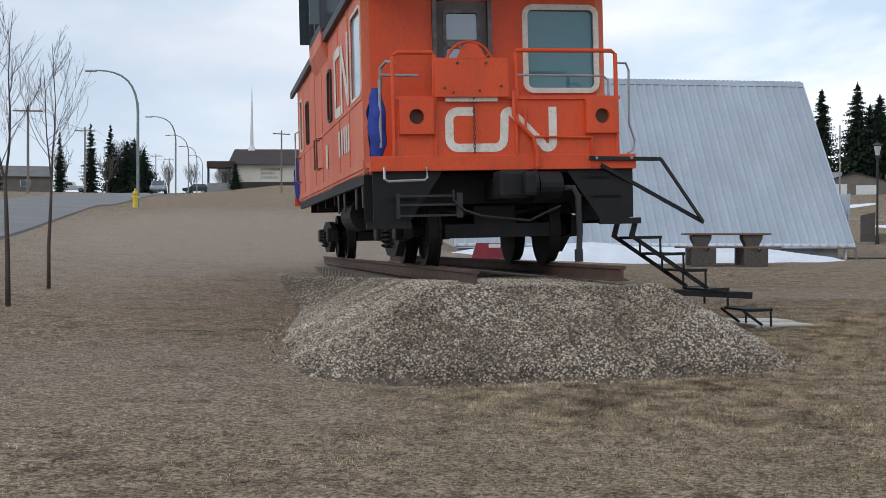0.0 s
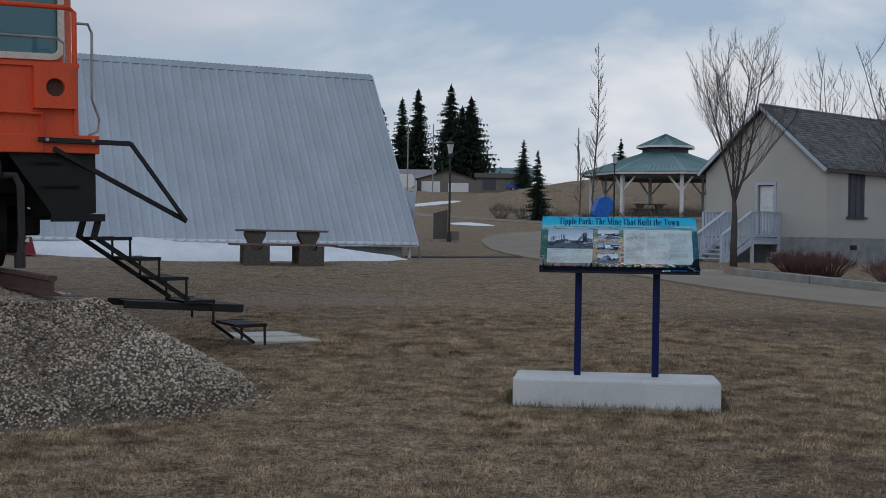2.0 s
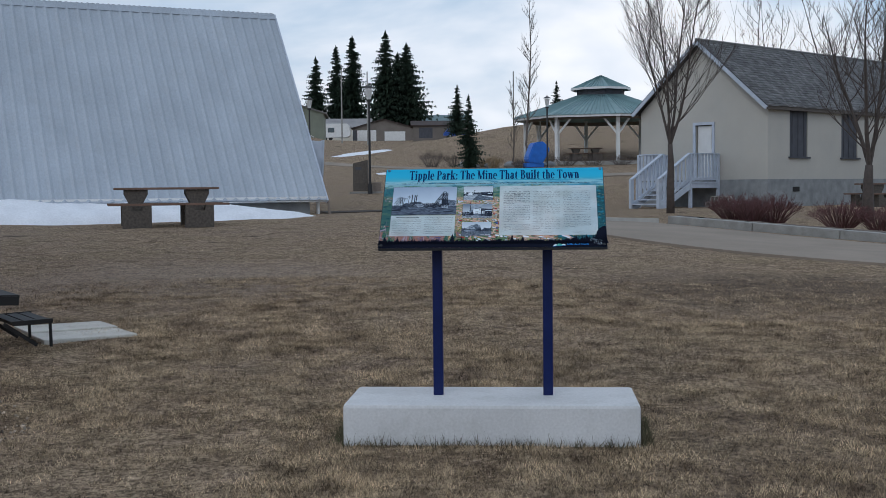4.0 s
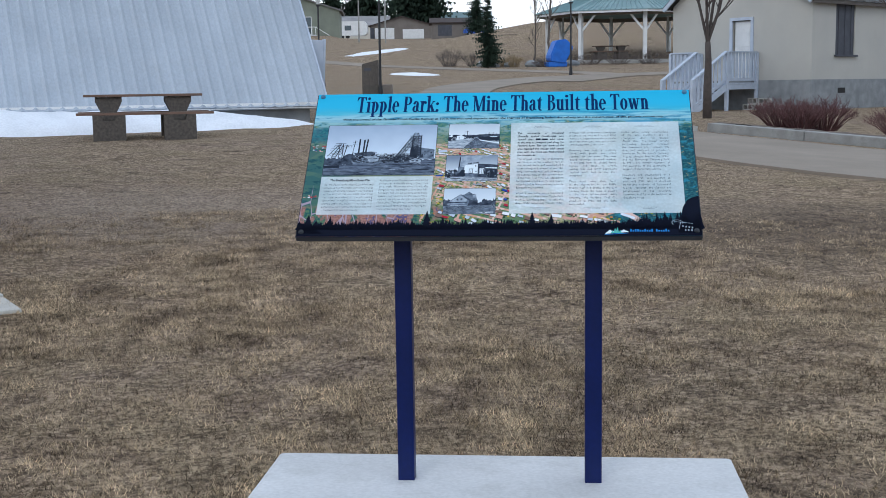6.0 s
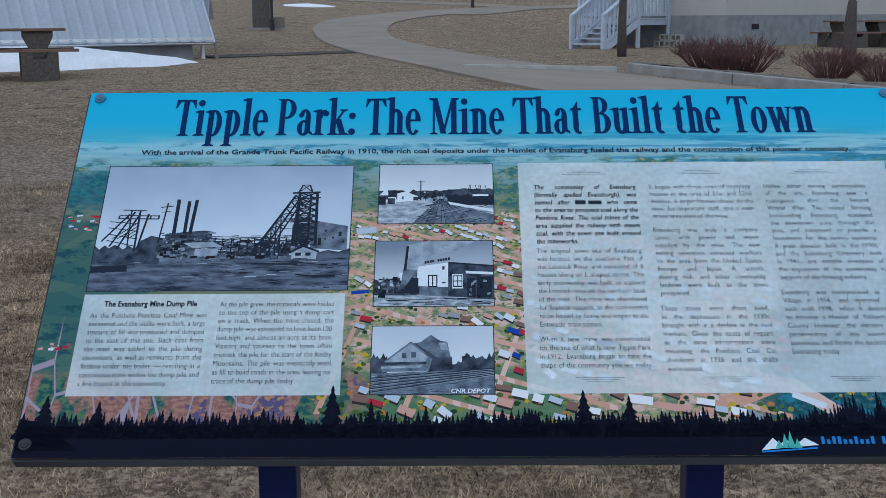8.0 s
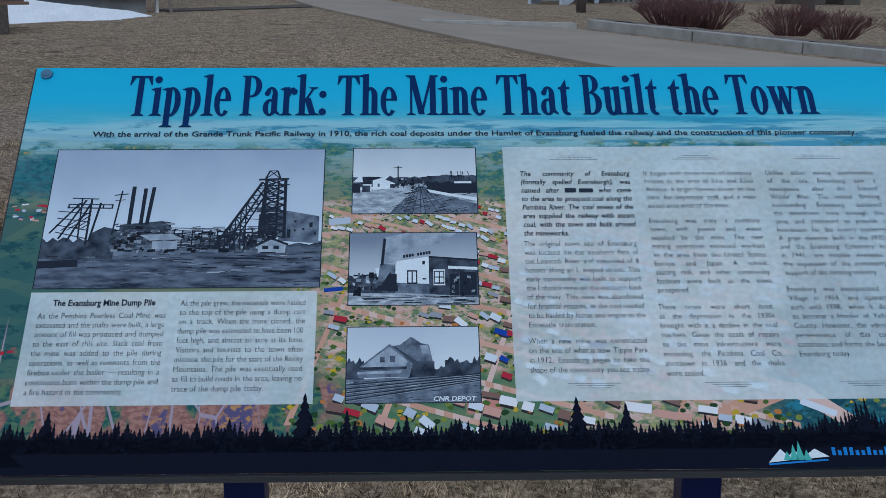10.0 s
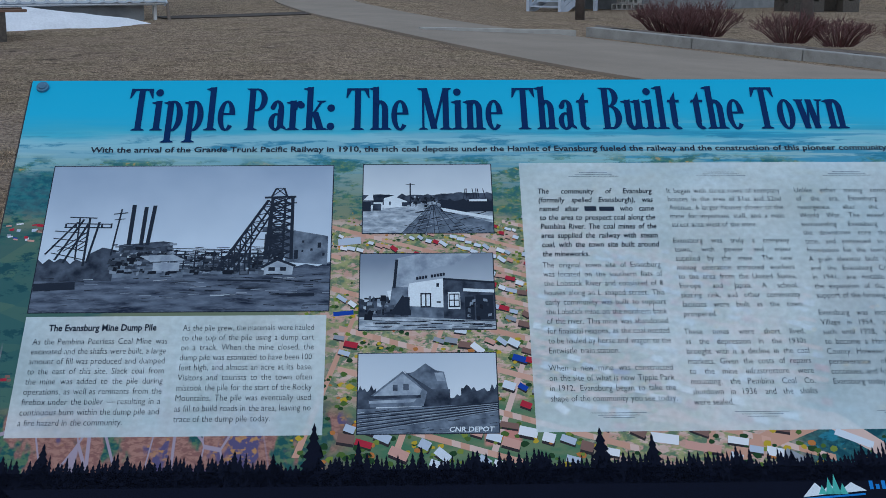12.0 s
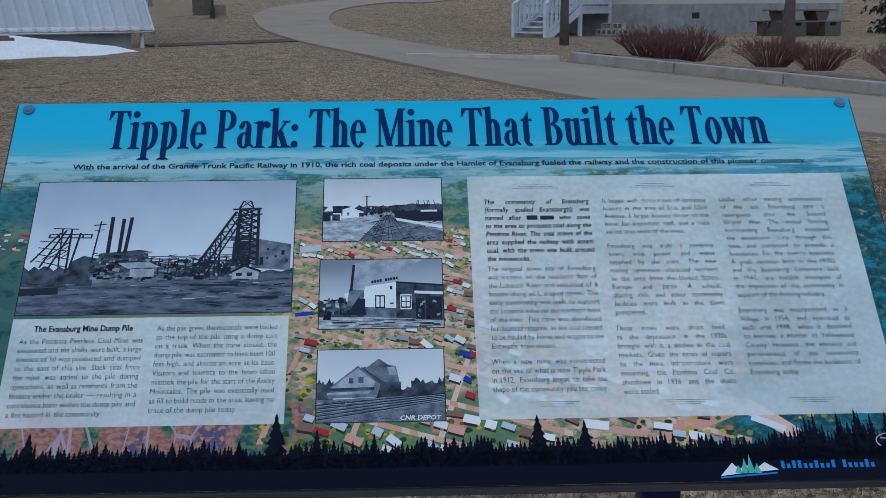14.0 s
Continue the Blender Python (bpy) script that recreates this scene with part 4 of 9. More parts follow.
            part("grab_iron", bm, RUST, cab, "rusty grab iron")
        for y in (B1 + 0.02,):
            bm = bmesh.new()
            tube(bm, [V((s * (H - 0.02), y, 1.5)), V((s * (H + 0.07), y, 1.55)), V((s * (H + 0.07), y, 2.5)), V((s * (H - 0.02), y, 2.55))], 0.016, 6)
            part("side_rail", bm, PIPE_GREY, cab)
        for y in (1.5, 2.2, 3.6, 4.4):
            bm = bmesh.new()
            prism(bm, [(-0.10, 0), (0.10, 0), (0.06, -0.30), (-0.06, -0.30)], 0.02, Matrix(((0, 0, s, s * (H - 0.06)), (1, 0, 0, y), (0, 1, 0, 1.02), (0, 0, 0, 1))))
            part("hanger", bm, GREY_STEEL, cab, "grey steel bracket under the side sill")
    # roof: an arched sheet that also covers the end platforms
    bm = bmesh.new()
    prof = []
    for i in range(13):
        a = math.pi * i / 12
        prof.append((-math.cos(a) * (H + 0.05), eave + (crown - eave) * math.sin(a) ** 0.8))
    prism(bm, prof + [(x * 0.985, z - 0.06) for x, z in reversed(prof)], B1 + 1.3, Matrix(((1, 0, 0, 0), (0, 0, 1, -0.18), (0, 1, 0, 0), (0, 0, 0, 1))))
    part("roof", bm, ROOF_DARK, cab, "dark arched roof over body and platforms")
    bm = bmesh.new()
    for s in (-1, 1):
        box(bm, (s * (H + 0.045), B1 / 2 + 0.47, eave - 0.03), (0.06, B1 + 1.3, 0.12))
    part("roof_edge", bm, ROOF_DARK, cab)
    # wide cupola
    C0, C1, CH = 5.0, 7.1, 1.60
    for s in (-1, 1):
        bm = bmesh.new()
        prism(bm, [(H - 0.02, 3.02), (CH, 3.30), (CH, 3.52), (H - 0.02, 3.52)], C1 - C0, Matrix(((s, 0, 0, 0), (0, 0, 1, C0), (0, 1, 0, 0), (0, 0, 0, 1))))
        part("cupola_skirt", bm, ORANGE_OLD, cab, "flared orange skirt under the cupola")
    bm = bmesh.new()
    for s in (-1, 1):
        for y in (C0 + 0.06, (C0 + C1) / 2, C1 - 0.06):
            box(bm, (s * (CH - 0.05), y, 3.98), (0.10, 0.14, 0.94))
        box(bm, (s * (CH - 0.05), (C0 + C1) / 2, 4.42), (0.10, C1 - C0, 0.1))
        box(bm, (s * (CH - 0.05), (C0 + C1) / 2, 3.57), (0.10, C1 - C0, 0.12))
    for y in (C0 + 0.05, C1 - 0.05):
        for x in (-1.1, 0, 1.1):
            box(bm, (x, y, 3.98), (0.2, 0.10, 0.94))
        box(bm, (0, y, 3.62), (2 * CH, 0.10, 0.3))
        box(bm, (0, y, 4.42), (2 * CH, 0.10, 0.1))
    cup = part("cupola_frame", bm, ROOF_DARK, cab, "dark cupola frame")
    bm = bmesh.new()
    for s in (-1, 1):
        for y in (C0 + 0.70, C1 - 0.70):
            box(bm, (s * (CH - 0.06), y, 3.98), (0.02, 1.1, 0.76))
    for y in (C0 + 0.05, C1 - 0.05):
        for x in (-1.45, -0.55, 0.55, 1.45):
            box(bm, (x, y, 3.98), (0.62 if abs(x) > 1 else 0.86, 0.02, 0.76))
    part("cupola_panes", bm, PANE, cup)
    bm = bmesh.new()
    box(bm, (0, (C0 + C1) / 2, 4.56), (2 * CH + 0.2, C1 - C0 + 0.3, 0.16), bevel=0.05)
    part("cupola_roof", bm, ROOF_DARK, cab)
    # end walls with door and window
    for y, s in ((B0, 1), (B1, -1)):
        turn = Matrix.Translation((0, y, 0)) @ (Matrix.Identity(4) if s > 0 else Matrix.Rotation(math.pi, 4, "Z"))
        cols = ((-H + 0.1, -0.60), (0.04, 0.51), (1.39, H - 0.1))
        bm = bmesh.new()
        for a, b in cols:
            bmesh.ops.create_cube(bm, size=1, matrix=turn @ Matrix.Translation(((a + b) / 2, 0.05, (floor + eave) / 2 + 0.1)) @ Matrix.Diagonal((b - a, 0.10, eave - floor + 0.3, 1)))
        for a, b, z0, z1 in ((0.51, 1.39, floor - 0.05, 2.10), (0.51, 1.39, 3.10, eave + 0.25), (-0.60, 0.04, 3.18, eave + 0.25)):
            bmesh.ops.create_cube(bm, size=1, matrix=turn @ Matrix.Translation(((a + b) / 2, 0.05, (z0 + z1) / 2)) @ Matrix.Diagonal((b - a, 0.10, z1 - z0, 1)))
        part("end_wall", bm, ORANGE, cab, "orange end wall")
        here = turn @ Matrix.Translation((0.95, 0, 2.60)) @ XZ
        bm = bmesh.new()
        frame_ring(bm, 0.96, 1.08, 0.13, 0.065, 0.03, here)
        f = part("end_window", bm, WHITE_OLD, cab, "window in a riveted white frame")
        bm = bmesh.new()
        prism(bm, rounded(0.86, 0.98, 0.09), 0.012, here @ Matrix.Translation((0, 0, -0.04)))
        part("pane", bm, TEAL_SKY_PANE, f)
        bm = bmesh.new()
        m2 = turn @ Matrix.Translation((-0.28, 0.03, 0))
        for x, w in ((-0.255, 0.11), (0.255, 0.11)):
            bmesh.ops.create_cube(bm, size=1, matrix=m2 @ Matrix.Translation((x, 0, 2.2)) @ Matrix.Diagonal((w, 0.05, 1.94, 1)))
        for z, hh in ((1.75, 1.06), (2.66, 0.10), (3.12, 0.12)):
            bmesh.ops.create_cube(bm, size=1, matrix=m2 @ Matrix.Translation((0, 0, z)) @ Matrix.Diagonal((0.42, 0.05, hh, 1)))
        door = part("end_door", bm, DOOR_BROWN, cab, "dull brown end door with two panes")
        bm = bmesh.new()
        for z, hh in ((2.86, 0.36), (2.45, 0.34)):
            frame_ring(bm, 0.46, hh + 0.06, 0.07, 0.04, 0.02, m2 @ Matrix.Translation((0, -0.025, z)) @ XZ)
        part("pane_frame", bm, DOOR_RIM, door)
        bm = bmesh.new()
        for z, hh in ((2.86, 0.32), (2.45, 0.30)):
            prism(bm, rounded(0.40, hh, 0.05), 0.01, m2 @ Matrix.Translation((0, -0.012, z)) @ XZ)
        part("pane", bm, PALE_SKY_PANE, door)
        bm = bmesh.new()
        for x in (-0.62, 0.06):
            bmesh.ops.create_cube(bm, size=1, matrix=turn @ Matrix.Translation((x, -0.02, 2.2)) @ Matrix.Diagonal((0.05, 0.06, 2.0, 1)))
        part("door_frame", bm, DOOR_RIM, cab)
    # end panel with its two marker boxes, on the near platform
    bm = bmesh.new()
    box(bm, (0.06, 0.035, 1.57), (2.60, 0.03, 0.66))
    box(bm, (0.06, 0.02, 1.90), (2.62, 0.05, 0.04))
    panel = part("end_panel", bm, ORANGE, cab, "orange sheet across the platform end")
    for x in (-1.02, 1.14):
        bm = bmesh.new()
        hole = [(0.085 * math.cos(math.tau * k / 24), 0.085 * math.sin(math.tau * k / 24)) for k in range(24)]
        sq = []
        for k in range(24):
            a = math.tau * k / 24
            f = 0.195 / max(abs(math.cos(a)), abs(math.sin(a)))
            sq.append((f * math.cos(a), f * math.sin(a)))
        at = Matrix.Translation((x, 0.0, 1.685)) @ XZ
        ring_o = [bm.verts.new(at @ V((p, q, 0.05))) for p, q in sq]
        ring_i = [bm.verts.new(at @ V((p, q, 0.05))) for p, q in hole]
        ring_d = [bm.verts.new(at @ V((p, q, -0.02))) for p, q in hole]
        ring_b = [bm.verts.new(at @ V((p, q, -0.03))) for p, q in sq]
        for k in range(24):
            j = (k + 1) % 24
            bm.faces.new((ring_o[k], ring_o[j], ring_i[j], ring_i[k]))
            bm.faces.new((ring_i[k], ring_i[j], ring_d[j], ring_d[k]))
            bm.faces.new((ring_b[k], ring_b[j], ring_o[j], ring_o[k]))
        mb = part("marker_box", bm, ORANGE, cab, "orange box with a round lamp hole")
        bm = bmesh.new()
        bmesh.ops.create_circle(bm, cap_ends=True, segments=24, radius=0.084, matrix=at @ Matrix.Translation((0, 0, -0.015)))
        part("lamp_hole", bm, RUST, mb, "dark rusty lamp hole")
    # the painted emblem: one band that winds across the panel
    def band(name, pts, w):
        bm = bmesh.new()
        left, right = [], []
        for i, p in enumerate(pts):
            a, b = V(pts[max(i - 1, 0)]), V(pts[min(i + 1, len(pts) - 1)])
            d = (b - a).normalized()
            n = V((-d.y, d.x))
            left.append(V(p) + n * w / 2)
            right.append(V(p) - n * w / 2)
        at = Matrix.Translation((0, 0.018, 0)) @ XZ
        lo = [[bm.verts.new(at @ V((q.x, q.y, z))) for q in side] for side in (left, right) for z in (0, 0.004)]
        for i in range(len(pts) - 1):
            bm.faces.new((lo[1][i], lo[3][i], lo[3][i + 1], lo[1][i + 1]))
            bm.faces.new((lo[0][i], lo[1][i], lo[1][i + 1], lo[0][i + 1]))
            bm.faces.new((lo[3][i], lo[2][i], lo[2][i + 1], lo[3][i + 1]))
        return part(name, bm, WHITE_OLD, cab, "white painted emblem band, worn")

    def arc(cx, cz, r, a0, a1, n=8):
        return [(cx + r * math.cos(radians(a0 + (a1 - a0) * i / n)), cz + r * math.sin(radians(a0 + (a1 - a0) * i / n))) for i in range(n + 1)]
    zt, zb = 1.745, 1.335
    pts = [(-0.36, zt)] + arc(-0.54, zt - 0.10, 0.10, 90, 180) + arc(-0.54, zb + 0.10, 0.10, 180, 270) + arc(-0.12, zb + 0.11, 0.11, 270, 360)
    pts += [(0.0, zt - 0.10)] + arc(0.055, zt - 0.055, 0.055, 180, 30, 8) + [(0.44, zb + 0.04)] + arc(0.50, zb + 0.06, 0.065, 215, 360, 8) + [(0.565, zt + 0.05)]
    band("emblem_band", pts, 0.095)
    # railings in front
    def pipe(name, pts, r, mat=ORANGE, label="", y=0.02):
        bm = bmesh.new()
        tube(bm, [V(p) if len(p) == 3 else V((p[0], y, p[1])) for p in pts], r, 8)
        return part(name, bm, mat, cab, label)
    pipe("railing", [(-1.27, 1.25), (-1.27, 2.36), (-1.22, 2.41), (-0.82, 2.41), (-0.80, 2.38), (-0.80, 1.25)], 0.026, label="orange pipe railing")
    pipe("railing", [(0.14, 1.25), (0.14, 2.42), (0.16, 2.44), (1.28, 2.44), (1.33, 2.40), (1.33, 1.25)], 0.026, label="orange pipe railing")
    pipe("rail_bar", [(-1.42, 0.05, 1.35), (-1.42, 0.05, 2.1), (-1.40, 0.05, 2.16), (-0.98, 0.03, 2.15)], 0.018, PIPE_GREY, "bare grey pipe")
    pipe("rail_bar", [(0.12, 2.16), (1.18, 2.15), (1.24, 2.10), (1.24, 1.92)], 0.014, PIPE_GREY, "bare grey pipe")
    pipe("corner_pipe", [(-1.38, 0.3, 1.9), (-1.38, 0.2, 2.26), (-1.33, 0.1, 2.32), (-1.24, 0.04, 2.30)], 0.02, PIPE_GREY, "bent grey corner pipe")
    pipe("corner_pipe", [(1.34, 0.02, 2.30), (1.46, 0.03, 2.30), (1.50, 0.05, 2.22), (1.50, 0.07, 1.60), (1.57, 0.09, 1.42), (1.55, 0.09, 1.30), (1.47, 0.07, 1.26)], 0.014, PIPE_GREY, "bent grey corner pipe")
    pipe("brake_pipe", [(0.10, -0.02, 1.98), (0.10, -0.03, 1.70), (0.14, -0.03, 1.62), (0.32, -0.03, 1.44), (0.36, -0.03, 1.30), (0.36, -0.03, 1.10)], 0.024, ORANGE, "orange air pipe")
    pipe("brake_pipe", [(0.24, -0.01, 1.78), (0.24, -0.01, 1.50), (0.27, -0.01, 1.455), (1.02, -0.01, 1.44), (1.02, -0.01, 1.10)], 0.014, ORANGE, "thin orange air pipe")
    pipe("hand_rail", [(0.10, 1.90), (1.30, 1.90)], 0.022)
    # hand brake: plate, wheel, housing and chain
    bm = bmesh.new()
    box(bm, (-0.385, -0.05, 2.12), (0.84, 0.035, 0.44), bevel=0.006)
    prism(bm, [(-0.17, 0), (0.17, 0), (0.12, 0.10), (0.06, 0.17), (-0.06, 0.17), (-0.12, 0.10)], 0.03, Matrix.Translation((-0.385, -0.04, 2.33)) @ XZ)
    plate = part("brake_plate", bm, ORANGE, cab, "orange plate before the hand brake")
    bm = bmesh.new()
    for x, z in ((-0.55, 2.28), (-0.22, 2.28), (-0.70, 2.0), (-0.3, 1.97), (-0.05, 2.02), (-0.6, 1.95)):
        rod(bm, (x, -0.06, z), (x, -0.085, z), 0.016, seg=6)
    part("bolts", bm, RUST, plate)
    bm = bmesh.new()
    ring = [V((-0.385 + 0.27 * math.cos(math.tau * k / 24), 0.05, 2.27 + 0.27 * math.sin(math.tau * k / 24))) for k in range(25)]
    tube(bm, ring, 0.016, 6)
    for k in range(4):
        a = math.tau * k / 4 + 0.5
        rod(bm, (-0.385, 0.04, 2.27), (-0.385 + 0.27 * math.cos(a), 0.05, 2.27 + 0.27 * math.sin(a)), 0.014, seg=6)
    part("brake_wheel", bm, ORANGE, cab, "orange spoked brake wheel")
    bm = bmesh.new()
    box(bm, (-0.385, 0.0, 1.88), (0.6, 0.05, 0.05))
    part("step_plate", bm, WHITE_OLD, cab)
    verts_chain = bmesh.new()
    for k in range(13):
        z = 1.90 - k * 0.05
        ringk = [V((-0.36 + (0.012 if k % 2 else 0.002) * math.cos(a) * (1 if k % 2 else 0.3), -0.02 + (0.002 if k % 2 else 0.012) * math.cos(a), z + 0.03 * math.sin(a))) for a in (math.tau * i / 8 for i in range(9))]
        tube(verts_chain, ringk, 0.006, 5)
    part("chain", verts_chain, RUST, cab, "rusty brake chain")
    # blue wrap hung on the corner pipe
    for x, y in ((-1.45, 0.12), (-1.45, B1 + 0.85)):
        bm = bmesh.new()
        got = bmesh.ops.create_grid(bm, x_segments=8, y_segments=20, size=0.5)
        for v in got["verts"]:
            u, w = v.co.x, v.co.y + 0.5
            a = u * math.tau * 0.9
            r = 0.075 * (1 + 0.35 * noise.noise((u * 4, w * 5, 2))) * (0.55 + 0.9 * math.sin(min(w, 0.97) * math.pi) ** 0.7)
            v.co = V((x + r * math.cos(a), y + r * math.sin(a) * 0.8, 1.16 + w * 0.86))
        part("wrap", bm, BLUE_CLOTH, cab, "crumpled blue plastic wrap", smooth=True)
    # steps below the platform corners
    for s in (-1, 1):
        for ye, yd in ((0.0, 1), (B1 + 0.95, -1)):
            if s < 0 < ye:
                continue
            bm = bmesh.new()
            y0 = ye + yd * 0.05
            prism(bm, [(s * 0.72, 1.08), (s * 1.52, 1.08), (s * 1.52, 0.52), (s * 1.14, 0.46), (s * 1.05, 0.60)], 0.02, Matrix(((1, 0, 0, 0), (0, 0, 1, y0), (0, 1, 0, 0), (0, 0, 0, 1))))
            prism(bm, [(s * 0.72, 1.08), (s * 1.52, 1.08), (s * 1.52, 0.52), (s * 1.14, 0.46), (s * 1.05, 0.60)], 0.02, Matrix(((1, 0, 0, 0), (0, 0, 1, y0 + yd * 0.80), (0, 1, 0, 0), (0, 0, 0, 1))))
            for x, z in ((1.34, 0.48), (1.2, 0.76), (1.05, 0.98)):
                box(bm, (s * x, y0 + yd * 0.40, z), (0.34, 0.8, 0.035))
            box(bm, (s * 1.35, y0 - yd * 0.01, 0.475), (0.50, 0.04, 0.07))
            part("step_well", bm, BLACK_STEEL, cab, "black steel platform steps")
    # coupler, hoses and end details
    bm = bmesh.new()
    box(bm, (0, 0.35, 0.88), (0.24, 1.0, 0.26), bevel=0.02)
    box(bm, (0.0, -0.20, 0.90), (0.34, 0.36, 0.32), bevel=0.05)
    box(bm, (0.16, -0.40, 0.90), (0.14, 0.2, 0.28), bevel=0.05)
    part("coupler", bm, BLACK_STEEL, cab, "worn dark steel coupler")
    bm = bmesh.new()
    rod(bm, (0.34, 0.0, 0.90), (0.62, 0.04, 0.90), 0.16, seg=18)
    rod(bm, (0.30, 0.0, 0.90), (0.34, 0.0, 0.90), 0.19, seg=18)
    part("air_cylinder", bm, BLACK_STEEL, cab, "dark brake cylinder")
    bm = bmesh.new()
    tube(bm, [V(p) for p in ((0.66, -0.05, 0.86), (0.76, -0.10, 0.86), (0.80, -0.14, 0.76), (0.80, -0.16, 0.30), (0.78, -0.18, 0.06))], 0.035, 8)
    rod(bm, (0.78, -0.18, 0.16), (0.78, -0.18, 0.02), 0.05, seg=8)
    part("air_hose", bm, GREY_STEEL, cab, "hanging grey air hose")
    pipe("cut_lever", [(-0.62, -0.04, 0.86), (-0.62, -0.05, 0.74), (-0.50, -0.06, 0.63), (-0.3, -0.07, 0.56), (0.25, -0.07, 0.50), (0.42, -0.06, 0.58), (0.62, -0.05, 0.66)], 0.014, GREY_STEEL, "bent cut lever")
    pipe("grab_iron", [(-1.40, -0.03, 1.12), (-1.40, -0.06, 0.99), (-1.36, -0.07, 0.965), (-0.95, -0.07, 0.975), (-0.92, -0.06, 1.0), (-0.92, -0.03, 1.12)], 0.016, PIPE_GREY, "pale grab iron")
    bm = bmesh.new()
    for z in (0.80, 0.70, 0.58):
        bar(bm, (-1.25, -0.02, z), (-0.55, -0.02, z), 0.025, 0.02)
    box(bm, (-1.25, -0.02, 0.69), (0.04, 0.03, 0.28))
    box(bm, (-0.55, -0.02, 0.69), (0.07, 0.04, 0.28))
    part("step_rack", bm, GREY_STEEL, cab, "grey steel rack below the beam")
    # trucks
    for yc in (1.85, 10.35):
        for yo in (-0.85, 0.85):
            bm = bmesh.new()
            rod(bm, (-1.05, yc + yo, 0.42), (1.05, yc + yo, 0.42), 0.075, seg=12)
            axle = part("axle", bm, BLACK_STEEL, cab, "dark steel axle")
            for s in (-1, 1):
                # tread, flange and dished face turned as one wheel
                bm = bmesh.new()
                turned = [(0.655, 0.10), (0.655, 0.45), (0.68, 0.45), (0.685, 0.42), (0.80, 0.415), (0.80, 0.345), (0.77, 0.33), (0.76, 0.18), (0.80, 0.15), (0.80, 0.08)]
                rings = [[bm.verts.new((s * x, yc + yo + r * math.cos(math.tau * k / 32), 0.42 + r * math.sin(math.tau * k / 32))) for k in range(32)] for x, r in turned]
                for p, q in zip(rings, rings[1:]):
                    for k in range(32):
                        bm.faces.new((p[k], p[(k + 1) % 32], q[(k + 1) % 32], q[k]))
                bmesh.ops.recalc_face_normals(bm, faces=bm.faces[:])
                part("wheel", bm, BLACK_STEEL, axle, "dark steel wheel")
        for s in (-1, 1):
            bm = bmesh.new()
            prism(bm, [(-1.12, 0.50), (-1.12, 0.34), (-0.70, 0.30), (-0.35, 0.12), (0.35, 0.12), (0.70, 0.30), (1.12, 0.34), (1.12, 0.50), (0.75, 0.60), (0.42, 0.70), (-0.42, 0.70), (-0.75, 0.60)], 0.10, Matrix(((0, 0, 1, s * 1.02 - 0.05), (1, 0, 0, yc), (0, 1, 0, 0), (0, 0, 0, 1))))
            for yo in (-0.85, 0.85):
                box(bm, (s * 1.08, yc + yo, 0.44), (0.16, 0.3, 0.26), bevel=0.03)
            fr = part("side_frame", bm, BLACK_STEEL, cab, "black cast truck frame")
            bm = bmesh.new()
            for dy in (-0.16, 0.16):
                coil = [V((s * 1.10 + 0.06 * math.cos(a), yc + dy + 0.06 * math.sin(a), 0.22 + 0.30 * a / (math.tau * 5))) for a in (math.tau * 5 * i / 50 for i in range(51))]
                tube(bm, coil, 0.016, 5)
            part("springs", bm, BLACK_STEEL, fr)
        bm = bmesh.new()
        box(bm, (0, yc, 0.52), (2.1, 0.35, 0.28))
        box(bm, (0, yc, 0.70), (0.6, 0.5, 0.16))
        for yo in (-0.36, 0.36, -1.32, 1.32):
            box(bm, (0, yc + yo, 0.40), (1.25, 0.10, 0.16))
            box(bm, (0, yc + yo * 0.9, 0.56), (0.5, 0.12, 0.26))
        part("bolster", bm, BLACK_STEEL, cab)
    bm = bmesh.new()
    rod(bm, (-0.95, 5.2, 0.72), (-0.95, 6.6, 0.72), 0.25, seg=18)
    box(bm, (0.9, 6.0, 0.65), (0.6, 1.6, 0.5))
    part("underfloor_boxes", bm, BLACK_STEEL, cab, "black tank and boxes under the floor")
    # plain interior floor and far wall so the windows look into a dim room
    bm = bmesh.new()
    box(bm, (0, (B0 + B1) / 2, 1.17), (2.78, B1 - B0 - 0.22, 0.05))
    part("interior_floor", bm, DOOR_BROWN, cab)
    # dark blocks added between the wheels of the near truck to keep light out
    for y in (1.25, 2.05, 2.85):
        bm = bmesh.new()
        box(bm, (0, y, 0.50), (1.34, 0.16, 0.30), bevel=0.02)
        box(bm, (0.0, y, 0.78), (0.9, 0.22, 0.24), bevel=0.02)
        part("light_stop_block", bm, BLACK_STEEL, cab, "black block added between the wheels to stop light")
    # a dark drum and pipe, also added to block light below the platform
    bm = bmesh.new()
    tube(bm, [V((-0.9, 0.75, 0.72)), V((-0.4, 0.72, 0.62)), V((0.2, 0.74, 0.60)), V((0.8, 0.78, 0.70))], 0.035, 8)
    rod(bm, (-0.55, 0.9, 0.74), (0.55, 0.9, 0.74), 0.13, seg=14)
    part("light_stop_drum", bm, BLACK_STEEL, cab, "black drum and pipe added under the end platform to stop light")


# caboose glass: the sky's reflection is put into these pale and teal base colours
PALE_SKY_PANE = glass_dark("pane_painted_pale_sky", (0.36, 0.46, 0.52), 0.06)
TEAL_SKY_PANE = glass_dark("pane_painted_teal_sky", (0.075, 0.215, 0.245), 0.03)
DOOR_BROWN = surface("dull_door_paint", (0.15, 0.12, 0.11), (0.10, 0.08, 0.075), rough=0.6, scale=4)
DOOR_RIM = surface("worn_door_rim", (0.17, 0.155, 0.15), (0.09, 0.08, 0.078), rough=0.5, metal=0.3, scale=9)
make_caboose()


